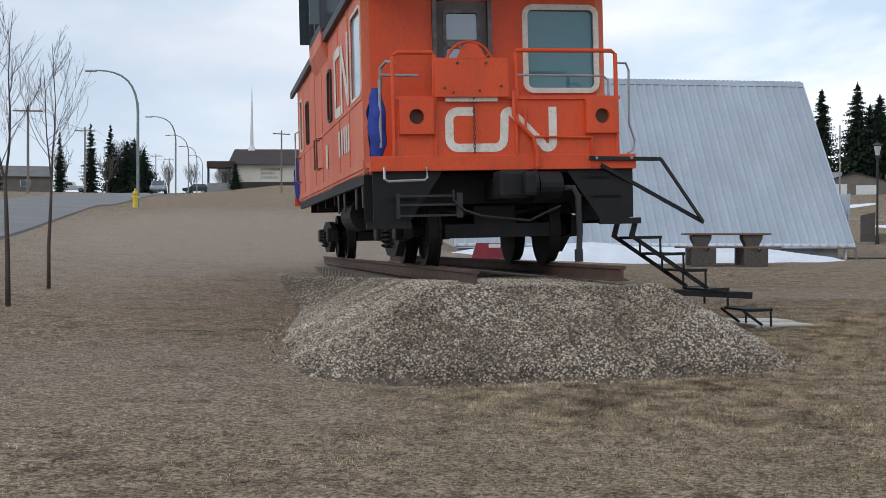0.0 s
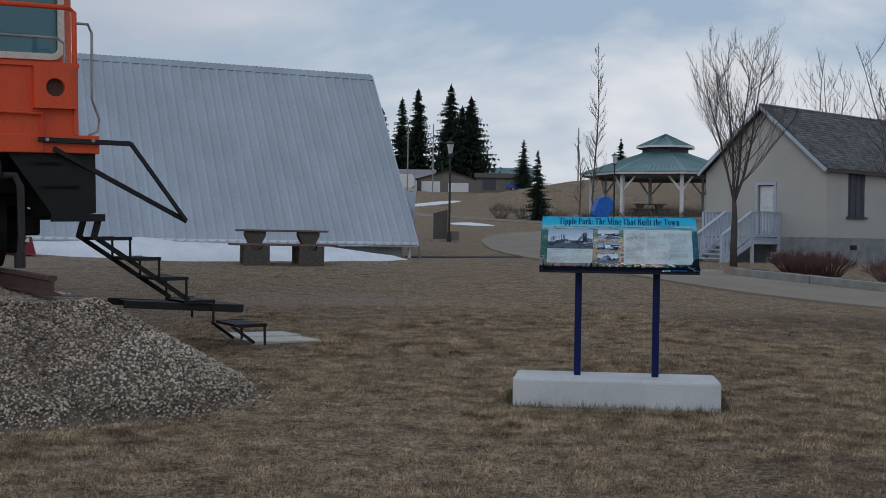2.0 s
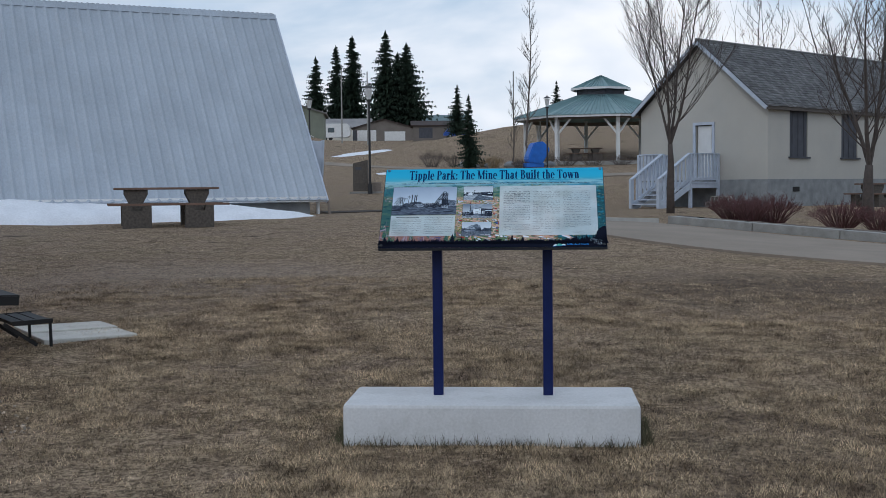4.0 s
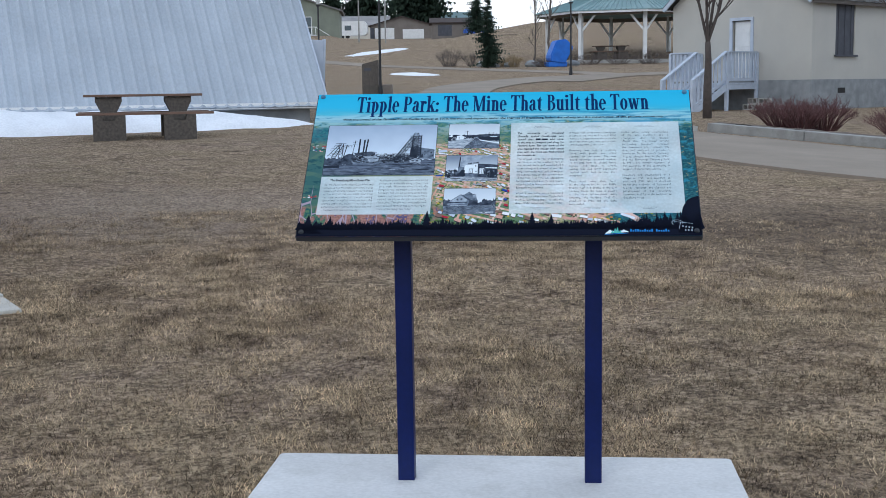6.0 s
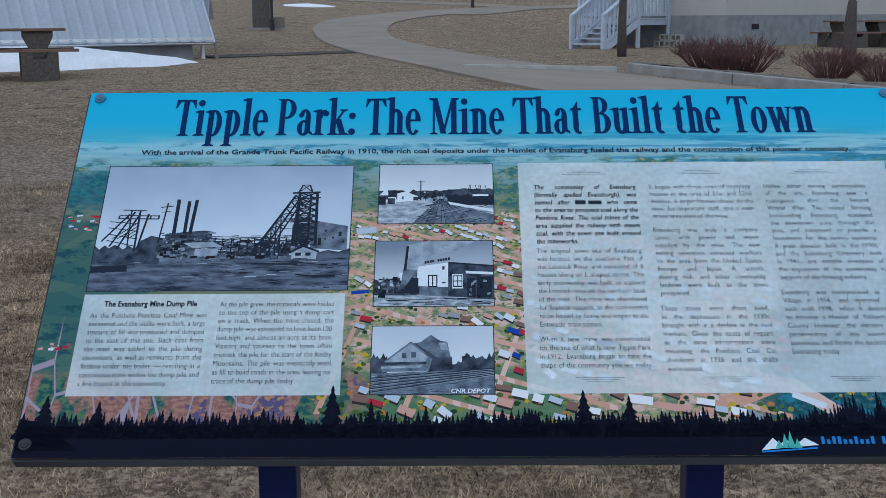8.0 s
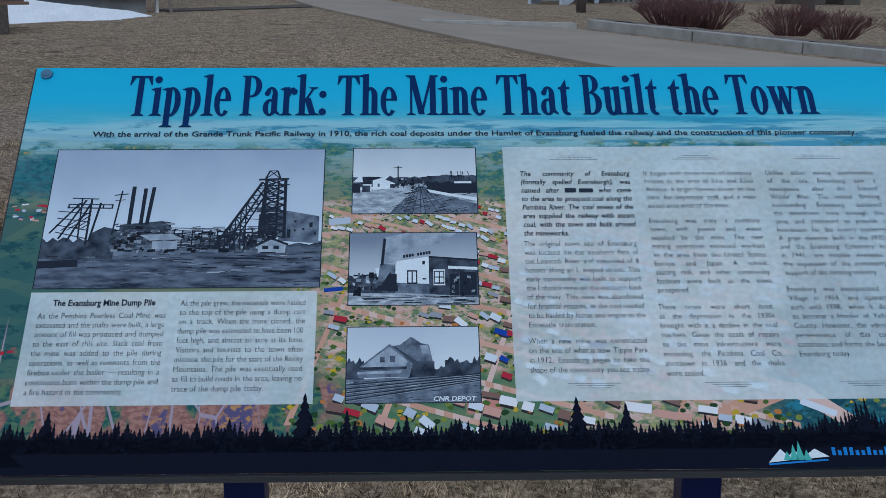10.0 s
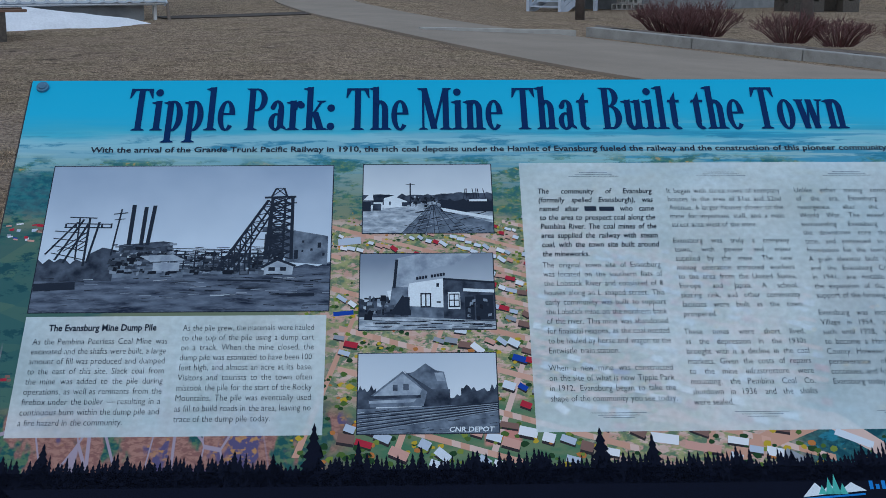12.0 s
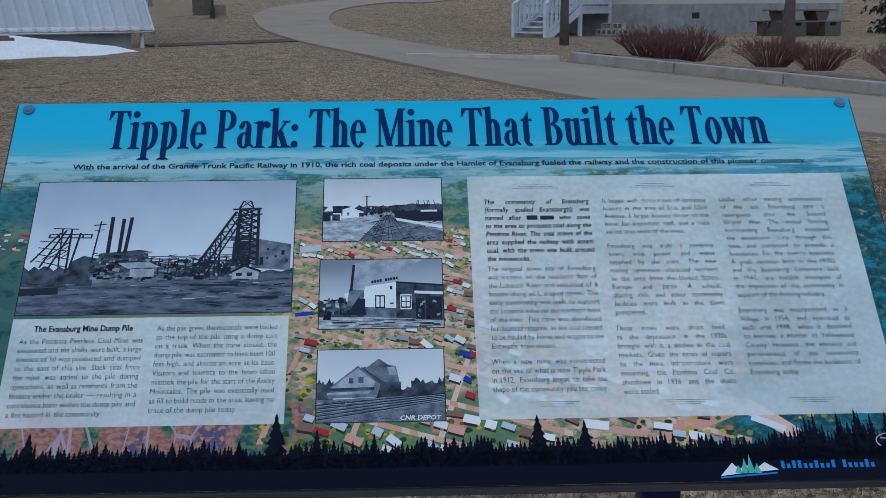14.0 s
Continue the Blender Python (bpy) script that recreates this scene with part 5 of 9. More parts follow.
# ---- rails and ties ----
def make_track():
    track = thing("track", CAB, "short length of rusty railway track", "track")
    prof = [(-0.07, -0.16), (0.07, -0.16), (0.07, -0.148), (0.012, -0.125), (0.012, -0.045), (0.036, -0.035), (0.036, -0.006), (0.026, 0), (-0.026, 0), (-0.036, -0.006), (-0.036, -0.035), (-0.012, -0.045), (-0.012, -0.125), (-0.07, -0.148)]
    for x in (-0.755, 0.755):
        bm = bmesh.new()
        prism(bm, [(x + a, b) for a, b in prof], 16.2, Matrix(((1, 0, 0, 0), (0, 0, 1, -1.75), (0, 1, 0, 0), (0, 0, 0, 1))))
        part("rail", bm, RUST, track, "rusty steel rail")
    tie = None
    for i in range(26):
        if tie is None:
            bm = bmesh.new()
            box(bm, (0, -1.55, -0.285), (2.3, 0.22, 0.18), bevel=0.01)
            tie = part("tie", bm, WOOD_GREY, track, "weathered timber tie")
        else:
            same_part(tie, 0, i * 0.61, 0)


make_track()

# ---- the gravel bank under the track ----
def bank(u, v):
    """Height of the bank's top over the land: u to the right of the track's middle, v along it from the end beam."""
    q = CAB @ Vector((u, v, 0))
    half, front, back = (2.42 if u > 0 else 2.5 - 0.5 * smooth(0, 5, v)), -3.25, 16.5
    top = 1.19 - 0.02 * max(v, 0)
    side = max(abs(u + 0.05) - 1.15, 0) / (half - 1.15)
    end = max(-1.85 - v, 0) / (-1.85 - front) if v < 0 else max(v - 14.2, 0) / (back - 14.2)
    f = math.hypot(side, end)
    wob = 0.06 * noise.noise((u * 0.8, v * 0.8, 4)) + 0.03 * noise.noise((u * 2.3, v * 2.3, 9))
    base = land(q.x, q.y)
    prof = max(0.0, 1 - f * (1 + wob))
    prof = prof ** 0.92 if prof > 0 else 0
    low = -0.05 + 0.05 * min(1, prof * 8)
    return q.x, q.y, base + low + (top - base) * prof + (wob * 0.5 if prof > 0 else 0), prof


GRAVEL = surface("grey_gravel_bed", (0.18, 0.140, 0.104), (0.080, 0.060, 0.046), rough=0.95, scale=9, fine=45, bump=0.8, depth=0.03)
STONE = surface("crushed_stone", (0.52, 0.445, 0.355), (0.27, 0.215, 0.16), rough=0.9, scale=1.3, fine=30, bump=0.2, grime=(0.20, 0.145, 0.098), grime_amount=0.75, island=0.85)


def make_bank():
    bm = bmesh.new()
    us = [-3.3 + 0.15 * i for i in range(45)]
    vs = [-4.0 + 0.16 * i for i in range(130)]
    grid = [[bm.verts.new(bank(u, v)[:3]) for u in us] for v in vs]
    for a, b in zip(grid, grid[1:]):
        for k in range(len(us) - 1):
            bm.faces.new((a[k], a[k + 1], b[k + 1], b[k]))
    tagged(part("gravel_bank", bm, GRAVEL, None, smooth=True), "bank of grey gravel under the track", "gravel", kind="structure")
    # loose stones over the bank, thick on the end and sides
    rng = random.Random(11)
    verts, faces = [], []
    count = 0
    while count < 140000:
        u, v = rng.uniform(-3.0, 3.0), rng.uniform(-3.7, 15.5) if rng.random() < 0.3 else rng.uniform(-3.7, 3.2)
        x, y, z, p = bank(u, v)
        if p <= 0.0 and (rng.random() > 0.05 or min(bank(u * 0.93, v * 0.95)[3], 1) <= 0):
            continue
        if p <= 0:
            z = land(x, y)
        s = rng.uniform(0.006, 0.016) * (1.25 if rng.random() < 0.12 else 1)
        b = len(verts)
        turn = Euler((rng.uniform(0, 6), rng.uniform(0, 6), rng.uniform(0, 6))).to_matrix()
        for c in ((1, 0.1, -0.6), (-0.6, 0.8, -0.6), (-0.5, -0.9, -0.5), (0.5, 0.3, 0.8), (-0.5, -0.1, 0.7)):
            q = turn @ (Vector(c) * s * rng.uniform(0.75, 1.25))
            verts.append((x + q.x, y + q.y, z + 0.25 * s + q.z * 0.8))
        for f in ((0, 1, 3), (1, 4, 3), (1, 2, 4), (2, 0, 3), (2, 3, 4), (0, 2, 1)):
            faces.append(tuple(b + i for i in f))
        count += 1
    tagged(flat_mesh("loose_stones", verts, faces, STONE), "loose crushed grey stones on the gravel bank", "stones", kind="stuff")


make_bank()


# ---- the black steel stair to the platform ----
def make_stair():
    st = thing("steel_stair", CAB, "black welded steel stair leading up to the caboose platform", "stair")
    V = Vector
    y0, y1 = 0.08, 0.72
    def beam(name, p, q, w, t, label="", side=(0, 0, 1)):
        bm = bmesh.new()
        bar(bm, p, q, w, t, side)
        part(name, bm, BLACK_STEEL, st, label)
    for y in (y0, y1):
        beam("stringer", (1.50, y, 0.30), (2.42, y, -0.34), 0.045, 0.025, "black angle stringer")
        beam("hanger", (1.56, y, 0.50), (1.50, y, 0.28), 0.06, 0.03, side=(1, 0, 0))
        beam("landing_rail", (1.78, y, -0.36), (2.98, y, -0.45), 0.07, 0.025, "black landing rail")
        beam("stringer", (2.86, y, -0.62), (3.10, y, -0.80), 0.03, 0.02)
    for k, (x, z) in enumerate(((1.62, 0.275), (1.90, 0.075), (2.17, -0.125), (2.44, -0.36), (2.98, -0.62))):
        for i in range(3):
            bm = bmesh.new()
            box(bm, (x + (i - 1) * 0.10 + 0.08, (y0 + y1) / 2, z), (0.085, y1 - y0 + 0.06, 0.025))
            part("tread_bar", bm, BLACK_STEEL, st)
        for y in (y0 - 0.03, y1 + 0.03):
            beam("tread_leg", (x + 0.22, y, z), (x + 0.22, y, z - 0.20), 0.02, 0.02, side=(1, 0, 0))
            beam("tread_edge", (x - 0.06, y, z), (x + 0.24, y, z), 0.035, 0.02)
    bm = bmesh.new()
    box(bm, (2.44, (y0 + y1) / 2, -0.385), (1.10, y1 - y0, 0.02), Euler((0, radians(3.3), 0)).to_matrix())
    part("landing_plate", bm, BLACK_STEEL, st, "black landing plate")
    # one bent flat-bar handrail, bolted to the end beam
    pts = [(0.98, -0.03, 1.20), (1.84, -0.03, 1.18), (2.45, 0.22, 0.44), (2.44, 0.22, 0.42), (1.12, -0.02, 1.12)]
    for p, q in ((0, 1), (1, 2), (2, 4)):
        beam("handrail", pts[p], pts[q], 0.046, 0.016, "bent flat-bar handrail", side=(0, 0.2, 1))
    for x in (1.06, 1.48):
        bm = bmesh.new()
        rod(bm, (x, -0.02, 1.20), (x, -0.055, 1.20), 0.018, seg=8)
        part("bolt", bm, PIPE_GREY, st)


make_stair()


SLAB = surface("worn_paving_concrete", (0.62, 0.60, 0.54), (0.52, 0.50, 0.45), rough=0.85, scale=4, fine=90, bump=0.2, grime=(0.38, 0.35, 0.29), grime_amount=0.35)


def make_slabs():
    for x, y, r in ((-2.78, 16.05, 35.5), (-3.105, 16.506, 35.5)):
        bm = bmesh.new()
        box(bm, (0, 0, -0.03), (0.78, 0.55, 0.09), bevel=0.012)
        ob = part("paving_slab", bm, SLAB, None)
        ob.matrix_world = pose(x, y, land(x, y), 0, 0, r)
        tagged(ob, "pale concrete paving slab at the foot of the stair", "slab", "paving slabs")


make_slabs()

# ---- the interpretive sign ----
SIGN_Z = land(0.8, 12.4)
LEAN_BACK = 44.4
sign = thing("interpretive_sign", pose(0.227, 12.394, SIGN_Z), "tilted information board on navy posts in a concrete base", "sign")
BOARD_W, BOARD_H = 1.22, 0.61


def plain(name, colour, rough=0.42, gloss=0.08):
    """A printed ink: even colour under a satin film, with a faint mottle."""
    return surface(name, colour, tuple(c * 0.92 for c in colour), rough=rough, scale=30, fine=400, bump=0.0, gloss=gloss)


def make_sign_frame():
    top = 0.670 - SIGN_Z
    bm = bmesh.new()
    box(bm, (0.60, 0.196, top / 2 - 0.06), (1.575, 0.62, top + 0.12), bevel=0.020)
    part("concrete_base", bm, CONCRETE_NEW, sign, "pale smooth concrete base")
    for x in (0.300, 0.907):
        bm = bmesh.new()
        box(bm, (x, 0.225, (top + 1.62 - SIGN_Z) / 2), (0.054, 0.052, 1.62 - SIGN_Z - top + 0.02), bevel=0.004)
        part("post", bm, NAVY, sign, "navy painted square steel post")
        bm = bmesh.new()
        box(bm, (x, 0.245, 1.675 - SIGN_Z), (0.05, 0.36, 0.03), Euler((radians(LEAN_BACK), 0, 0)).to_matrix())
        part("bracket", bm, NAVY, sign)


make_sign_frame()

BOARD_EDGE = surface("dark_board_edge", (0.02, 0.022, 0.03), rough=0.5, scale=6)
bm = bmesh.new()
prism(bm, [(x + BOARD_W / 2, y - BOARD_H / 2) for x, y in rounded(BOARD_W + 0.006, BOARD_H + 0.006, 0.006)], 0.016, Matrix.Translation((0, 0, -0.019)))
board = part("panel", bm, BOARD_EDGE, sign, "dark-edged printed board")
board.matrix_basis = pose(0.0, 0.433, 1.9235 - SIGN_Z, LEAN_BACK, 0, 0)


def aerial_print():
    """A printed view from the air: blue distance above, plains and tree lines, then woods, fields and the earth of a small town."""
    m = bpy.data.materials.new("printed_aerial_view")
    m.use_nodes = True
    nt = m.node_tree
    b = nt.nodes["Principled BSDF"]
    ln = nt.links.new

    def node(kind, **values):
        n = nt.nodes.new(kind)
        for k, v in values.items():
            n.inputs[k].default_value = v
        return n

    def mixed(a, c, f, mode="MIX"):
        n = nt.nodes.new("ShaderNodeMix")
        n.data_type, n.blend_type = "RGBA", mode
        for sock, v in ((n.inputs[6], a), (n.inputs[7], c), (n.inputs[0], f)):
            if isinstance(v, (tuple, float)):
                sock.default_value = (*v, 1) if isinstance(v, tuple) else v
            else:
                ln(v, sock)
        return n.outputs[2]

    def ranged(v, lo, hi, to0=0.0, to1=1.0):
        n = nt.nodes.new("ShaderNodeMapRange")
        n.interpolation_type = "SMOOTHSTEP"
        for i, x in enumerate((lo, hi, to0, to1)):
            n.inputs[1 + i].default_value = x
        ln(v, n.inputs[0])
        return n.outputs[0]

    def sums(kind, p, q):
        n = nt.nodes.new("ShaderNodeMath")
        n.operation = kind
        for i, v in enumerate((p, q)):
            if isinstance(v, float):
                n.inputs[i].default_value = v
            else:
                ln(v, n.inputs[i])
        return n.outputs[0]

    def noisy(scale, sx, sy, detail=4.0, rough=0.6, turn=0.0):
        mp = node("ShaderNodeMapping", Scale=(sx, sy, 1.0), Rotation=(0, 0, radians(turn)))
        ln(tc.outputs["Object"], mp.inputs[0])
        n = node("ShaderNodeTexNoise", Scale=scale, Detail=detail, Roughness=rough)
        ln(mp.outputs[0], n.inputs["Vector"])
        return n.outputs["Fac"]

    def band(v, a0, a1, b0, b1):
        return sums("MULTIPLY", ranged(v, a0, a1), ranged(v, b1, b0))

    tc = nt.nodes.new("ShaderNodeTexCoord")
    sep = nt.nodes.new("ShaderNodeSeparateXYZ")
    ln(tc.outputs["Object"], sep.inputs[0])
    u, v = sep.outputs["X"], sums("MULTIPLY", sep.outputs["Y"], -1.0)
    wave = noisy(2.0, 2.2, 13.0, 5.0)
    depth = sums("ADD", v, sums("MULTIPLY", sums("SUBTRACT", wave, 0.5), 0.045))
    ramp = nt.nodes.new("ShaderNodeValToRGB")
    ln(sums("DIVIDE", depth, 0.61), ramp.inputs["Fac"])
    cr = ramp.color_ramp
    stops = ((0.0, (0.030, 0.44, 0.70)), (0.09, (0.040, 0.46, 0.71)), (0.125, (0.055, 0.45, 0.66)), (0.15, (0.10, 0.48, 0.62)), (0.165, (0.30, 0.58, 0.66)), (0.20, (0.36, 0.56, 0.60)), (0.23, (0.30, 0.47, 0.46)), (0.27, (0.27, 0.33, 0.26)), (0.33, (0.22, 0.24, 0.12)), (0.42, (0.24, 0.20, 0.09)), (0.60, (0.18, 0.18, 0.07)), (0.80, (0.13, 0.15, 0.05)), (0.90, (0.10, 0.14, 0.045)))
    cr.elements[0].position, cr.elements[1].position = stops[0][0], stops[-1][0]
    for p, c in stops[1:-1]:
        cr.elements.new(p)
    for e, (p, c) in zip(cr.elements, stops):
        e.position, e.color = p, (*c, 1)
    colour = ramp.outputs["Color"]
    # the right-hand distance stays bluer, with long hazy fields
    stripes = noisy(1.0, 5.0, 95.0, 4.0, 0.55, 4)
    colour = mixed(colour, (0.035, 0.27, 0.45), sums("MULTIPLY", sums("MULTIPLY", band(v, 0.07, 0.10, 0.15, 0.21), ranged(stripes, 0.48, 0.56)), ranged(u, 0.45, 0.85, 0.25, 0.8)))
    colour = mixed(colour, (0.20, 0.52, 0.60), sums("MULTIPLY", sums("MULTIPLY", band(v, 0.06, 0.085, 0.14, 0.19), ranged(stripes, 0.46, 0.40)), ranged(u, 0.55, 0.9, 0.1, 0.6)))
    # tree lines drawn across the plains, broken into clumps
    lines = noisy(1.0, 9.0, 75.0, 6.0, 0.62, -5)
    clumps = noisy(30.0, 0.7, 1.5, 5.0, 0.7)
    trees = sums("MULTIPLY", ranged(lines, 0.53, 0.60), ranged(clumps, 0.36, 0.52))
    colour = mixed(colour, mixed((0.025, 0.20, 0.34), (0.02, 0.13, 0.11), ranged(v, 0.11, 0.19)), sums("MULTIPLY", sums("MULTIPLY", trees, band(v, 0.085, 0.105, 0.24, 0.30)), 0.85))
    # yellow and green groves under the distance
    grove = sums("MULTIPLY", ranged(clumps, 0.47, 0.56), band(depth, 0.125, 0.145, 0.25, 0.36))
    leaf = noisy(90.0, 1.0, 1.3, 2.0)
    wood_tone = mixed((0.015, 0.09, 0.075), (0.10, 0.20, 0.04), ranged(leaf, 0.40, 0.62))
    wood_tone = mixed(wood_tone, (0.48, 0.26, 0.015), sums("MULTIPLY", ranged(leaf, 0.56, 0.66), ranged(clumps, 0.50, 0.62)))
    colour = mixed(colour, wood_tone, sums("MULTIPLY", grove, 0.88))
    # earth lots and streets of the town: salmon soil with green yards
    wild = sums("MULTIPLY", sums("SUBTRACT", noisy(7.0, 1.0, 1.0), 0.5), 0.26)
    uu = sums("ADD", u, wild)
    soil = mixed((0.60, 0.31, 0.21), (0.72, 0.49, 0.39), ranged(noisy(26.0, 1.0, 2.2, 5.0), 0.38, 0.62))
    yard = mixed((0.075, 0.14, 0.028), (0.36, 0.34, 0.08), ranged(leaf, 0.38, 0.62))
    town = mixed(soil, yard, sums("MULTIPLY", ranged(noisy(55.0, 0.8, 1.6, 4.0, 0.7), 0.45, 0.52), 0.9))
    inside = sums("MULTIPLY", ranged(uu, 0.36, 0.42), ranged(uu, 1.00, 0.90))
    inside = sums("MULTIPLY", inside, band(sums("ADD", depth, ranged(u, 0.60, 1.0, 0.0, -0.09)), 0.215, 0.24, 0.565, 0.59))
    colour = mixed(colour, town, inside)
    # a playing field and pasture below the town
    pasture = mixed((0.075, 0.15, 0.03), (0.16, 0.19, 0.05), ranged(noisy(18.0, 1.0, 2.5), 0.4, 0.6))
    colour = mixed(colour, pasture, sums("MULTIPLY", band(sums("ADD", uu, sums("MULTIPLY", v, -0.15)), 0.30, 0.33, 0.60, 0.66), ranged(depth, 0.475, 0.495)))
    colour = mixed(colour, (0.62, 0.22, 0.145), sums("MULTIPLY", band(u, 0.585, 0.590, 0.625, 0.632), band(v, 0.515, 0.518, 0.535, 0.540)))
    # the left side: teal woods over fields, then autumn woods cut by pale lanes
    field_map = node("ShaderNodeMapping", Rotation=(0, 0, radians(-12)), Scale=(13.0, 34.0, 1.0))
    ln(tc.outputs["Object"], field_map.inputs[0])
    fields = node("ShaderNodeTexVoronoi", Scale=1.0, Randomness=0.9)
    ln(field_map.outputs[0], fields.inputs["Vector"])
    sep3 = nt.nodes.new("ShaderNodeSeparateColor")
    ln(fields.outputs["Color"], sep3.inputs[0])
    left = ranged(uu, 0.22, 0.12)
    meadow = mixed((0.008, 0.060, 0.050), (0.075, 0.125, 0.055), sep3.outputs[1])
    colour = mixed(colour, meadow, sums("MULTIPLY", sums("MULTIPLY", left, ranged(depth, 0.22, 0.25)), 0.85))
    colour = mixed(colour, mixed((0.006, 0.055, 0.085), (0.015, 0.13, 0.15), ranged(leaf, 0.4, 0.6)), sums("MULTIPLY", sums("MULTIPLY", left, band(depth, 0.145, 0.165, 0.205, 0.235)), 0.85))
    colour = mixed(colour, (0.010, 0.030, 0.020), sums("MULTIPLY", sums("MULTIPLY", left, ranged(clumps, 0.54, 0.60)), band(depth, 0.20, 0.22, 0.46, 0.50)))
    red = mixed((0.27, 0.075, 0.035), (0.42, 0.17, 0.10), ranged(noisy(120.0, 1.0, 1.6, 2.0), 0.40, 0.60))
    low = sums("MULTIPLY", ranged(uu, 0.47, 0.40), ranged(depth, 0.475, 0.50))
    colour = mixed(colour, red, low)
    moor = noisy(11.0, 1.3, 0.7, 4.0)
    colour = mixed(colour, mixed((0.010, 0.045, 0.022), (0.10, 0.15, 0.03), ranged(leaf, 0.42, 0.60)), sums("MULTIPLY", low, ranged(moor, 0.52, 0.57)))
    colour = mixed(colour, mixed((0.10, 0.035, 0.13), (0.52, 0.22, 0.03), ranged(leaf, 0.50, 0.62)), sums("MULTIPLY", low, ranged(moor, 0.44, 0.40)))
    lane = node("ShaderNodeTexVoronoi", Scale=1.0, Randomness=0.8)
    lane.feature = "DISTANCE_TO_EDGE"
    lane_map = node("ShaderNodeMapping", Rotation=(0, 0, radians(52)), Scale=(22.0, 7.0, 1.0))
    ln(tc.outputs["Object"], lane_map.inputs[0])
    ln(lane_map.outputs[0], lane.inputs["Vector"])
    colour = mixed(colour, (0.40, 0.28, 0.34), sums("MULTIPLY", sums("MULTIPLY", ranged(lane.outputs["Distance"], 0.022, 0.012), ranged(uu, 0.40, 0.32)), ranged(depth, 0.40, 0.44)))
    # woods down the right side, darker towards the bottom, with a little autumn yellow
    wood = mixed((0.002, 0.018, 0.026), (0.028, 0.105, 0.10), ranged(leaf, 0.40, 0.64))
    wood = mixed(wood, (0.38, 0.20, 0.015), sums("MULTIPLY", ranged(leaf, 0.58, 0.66), ranged(clumps, 0.52, 0.60)))
    wood = mixed(wood, (0.03, 0.24, 0.36), sums("MULTIPLY", ranged(clumps, 0.46, 0.40), 0.6))
    right = sums("MULTIPLY", ranged(sums("ADD", uu, sums("MULTIPLY", v, 0.25)), 1.04, 1.14), ranged(depth, 0.145, 0.18))
    colour = mixed(colour, wood, right)
    colour = mixed(colour, (0.10, 0.46, 0.64), 0.12)
    ln(colour, b.inputs["Base Color"])
    b.inputs["Roughness"].default_value = 0.42
    b.inputs["Specular IOR Level"].default_value = 0.08
    return m


def sheet(name, outline, material, lift, label=""):
    """A flat printed shape on the board; outline in metres right of and down from the board's corner."""
    bm = bmesh.new()
    bm.faces.new([bm.verts.new((u, -v, lift * 0.12)) for u, v in outline])
    if bm.faces[:][0].normal.z < 0:
        bmesh.ops.reverse_faces(bm, faces=bm.faces[:])
    bmesh.ops.triangulate(bm, faces=bm.faces[:])
    me = bpy.data.meshes.new(name)
    bm.to_mesh(me)
    bm.free()
    me.materials.append(material)
    ob = new(name, me)
    ob.parent = board
    return tagged(ob, label) if label else ob


def shapes(name, outlines, material, lift, label=""):
    """Several flat shapes of one ink, as one printed layer."""
    bm = bmesh.new()
    for outline in outlines:
        bm.faces.new([bm.verts.new((u, -v, lift * 0.12)) for u, v in outline])
    bmesh.ops.triangulate(bm, faces=bm.faces[:])
    for f in bm.faces:
        f.normal_update()
        if f.normal.z < 0:
            f.normal_flip()
    me = bpy.data.meshes.new(name)
    bm.to_mesh(me)
    bm.free()
    me.materials.append(material)
    ob = new(name, me)
    ob.parent = board
    return tagged(ob, label) if label else ob


def quad(u0, v0, u1, v1):
    return [(u0, v0), (u1, v0), (u1, v1), (u0, v1)]


def line(p, q, w):
    d = Vector((q[0] - p[0], q[1] - p[1])).normalized()
    n = Vector((-d.y, d.x)) * w / 2
    return [(p[0] + n.x, p[1] + n.y), (q[0] + n.x, q[1] + n.y), (q[0] - n.x, q[1] - n.y), (p[0] - n.x, p[1] - n.y)]


sheet("aerial_print", quad(0, 0, BOARD_W, BOARD_H), aerial_print(), 0.0005, "aerial view of a small town printed in bright colours")


def picked(name, tones):
    """A printed ink that takes one of several tones, piece by piece."""
    m = plain(name, tones[0][1])
    nt = m.node_tree
    geo = nt.nodes.new("ShaderNodeNewGeometry")
    pick = nt.nodes.new("ShaderNodeValToRGB")
    pick.color_ramp.interpolation = "CONSTANT"
    pe = pick.color_ramp.elements
    for _ in tones[2:]:
        pe.new(0.5)
    for e, (p, c) in zip(pe, tones):
        e.position, e.color = p, (*c, 1)
    nt.links.new(geo.outputs["Random Per Island"], pick.inputs["Fac"])
    nt.links.new(pick.outputs["Color"], nt.nodes["Principled BSDF"].inputs["Base Color"])
    return m


def printed(name, outlines, material, lift, label):
    """Many small printed pieces of one layer, each a hair above the last."""
    verts, faces = [], []
    for k, o in enumerate(outlines):
        area = sum(p[0] * q[1] - q[0] * p[1] for p, q in zip(o, o[1:] + o[:1]))
        o = o if area < 0 else o[::-1]
        n = len(verts)
        verts += [(x, -y, lift * 0.12 + 0.000002 * (k % 9)) for x, y in o]
        faces.append(tuple(range(n, n + len(o))))
    return tagged(flat_mesh(name, verts, faces, material, board), label, kind="stuff")


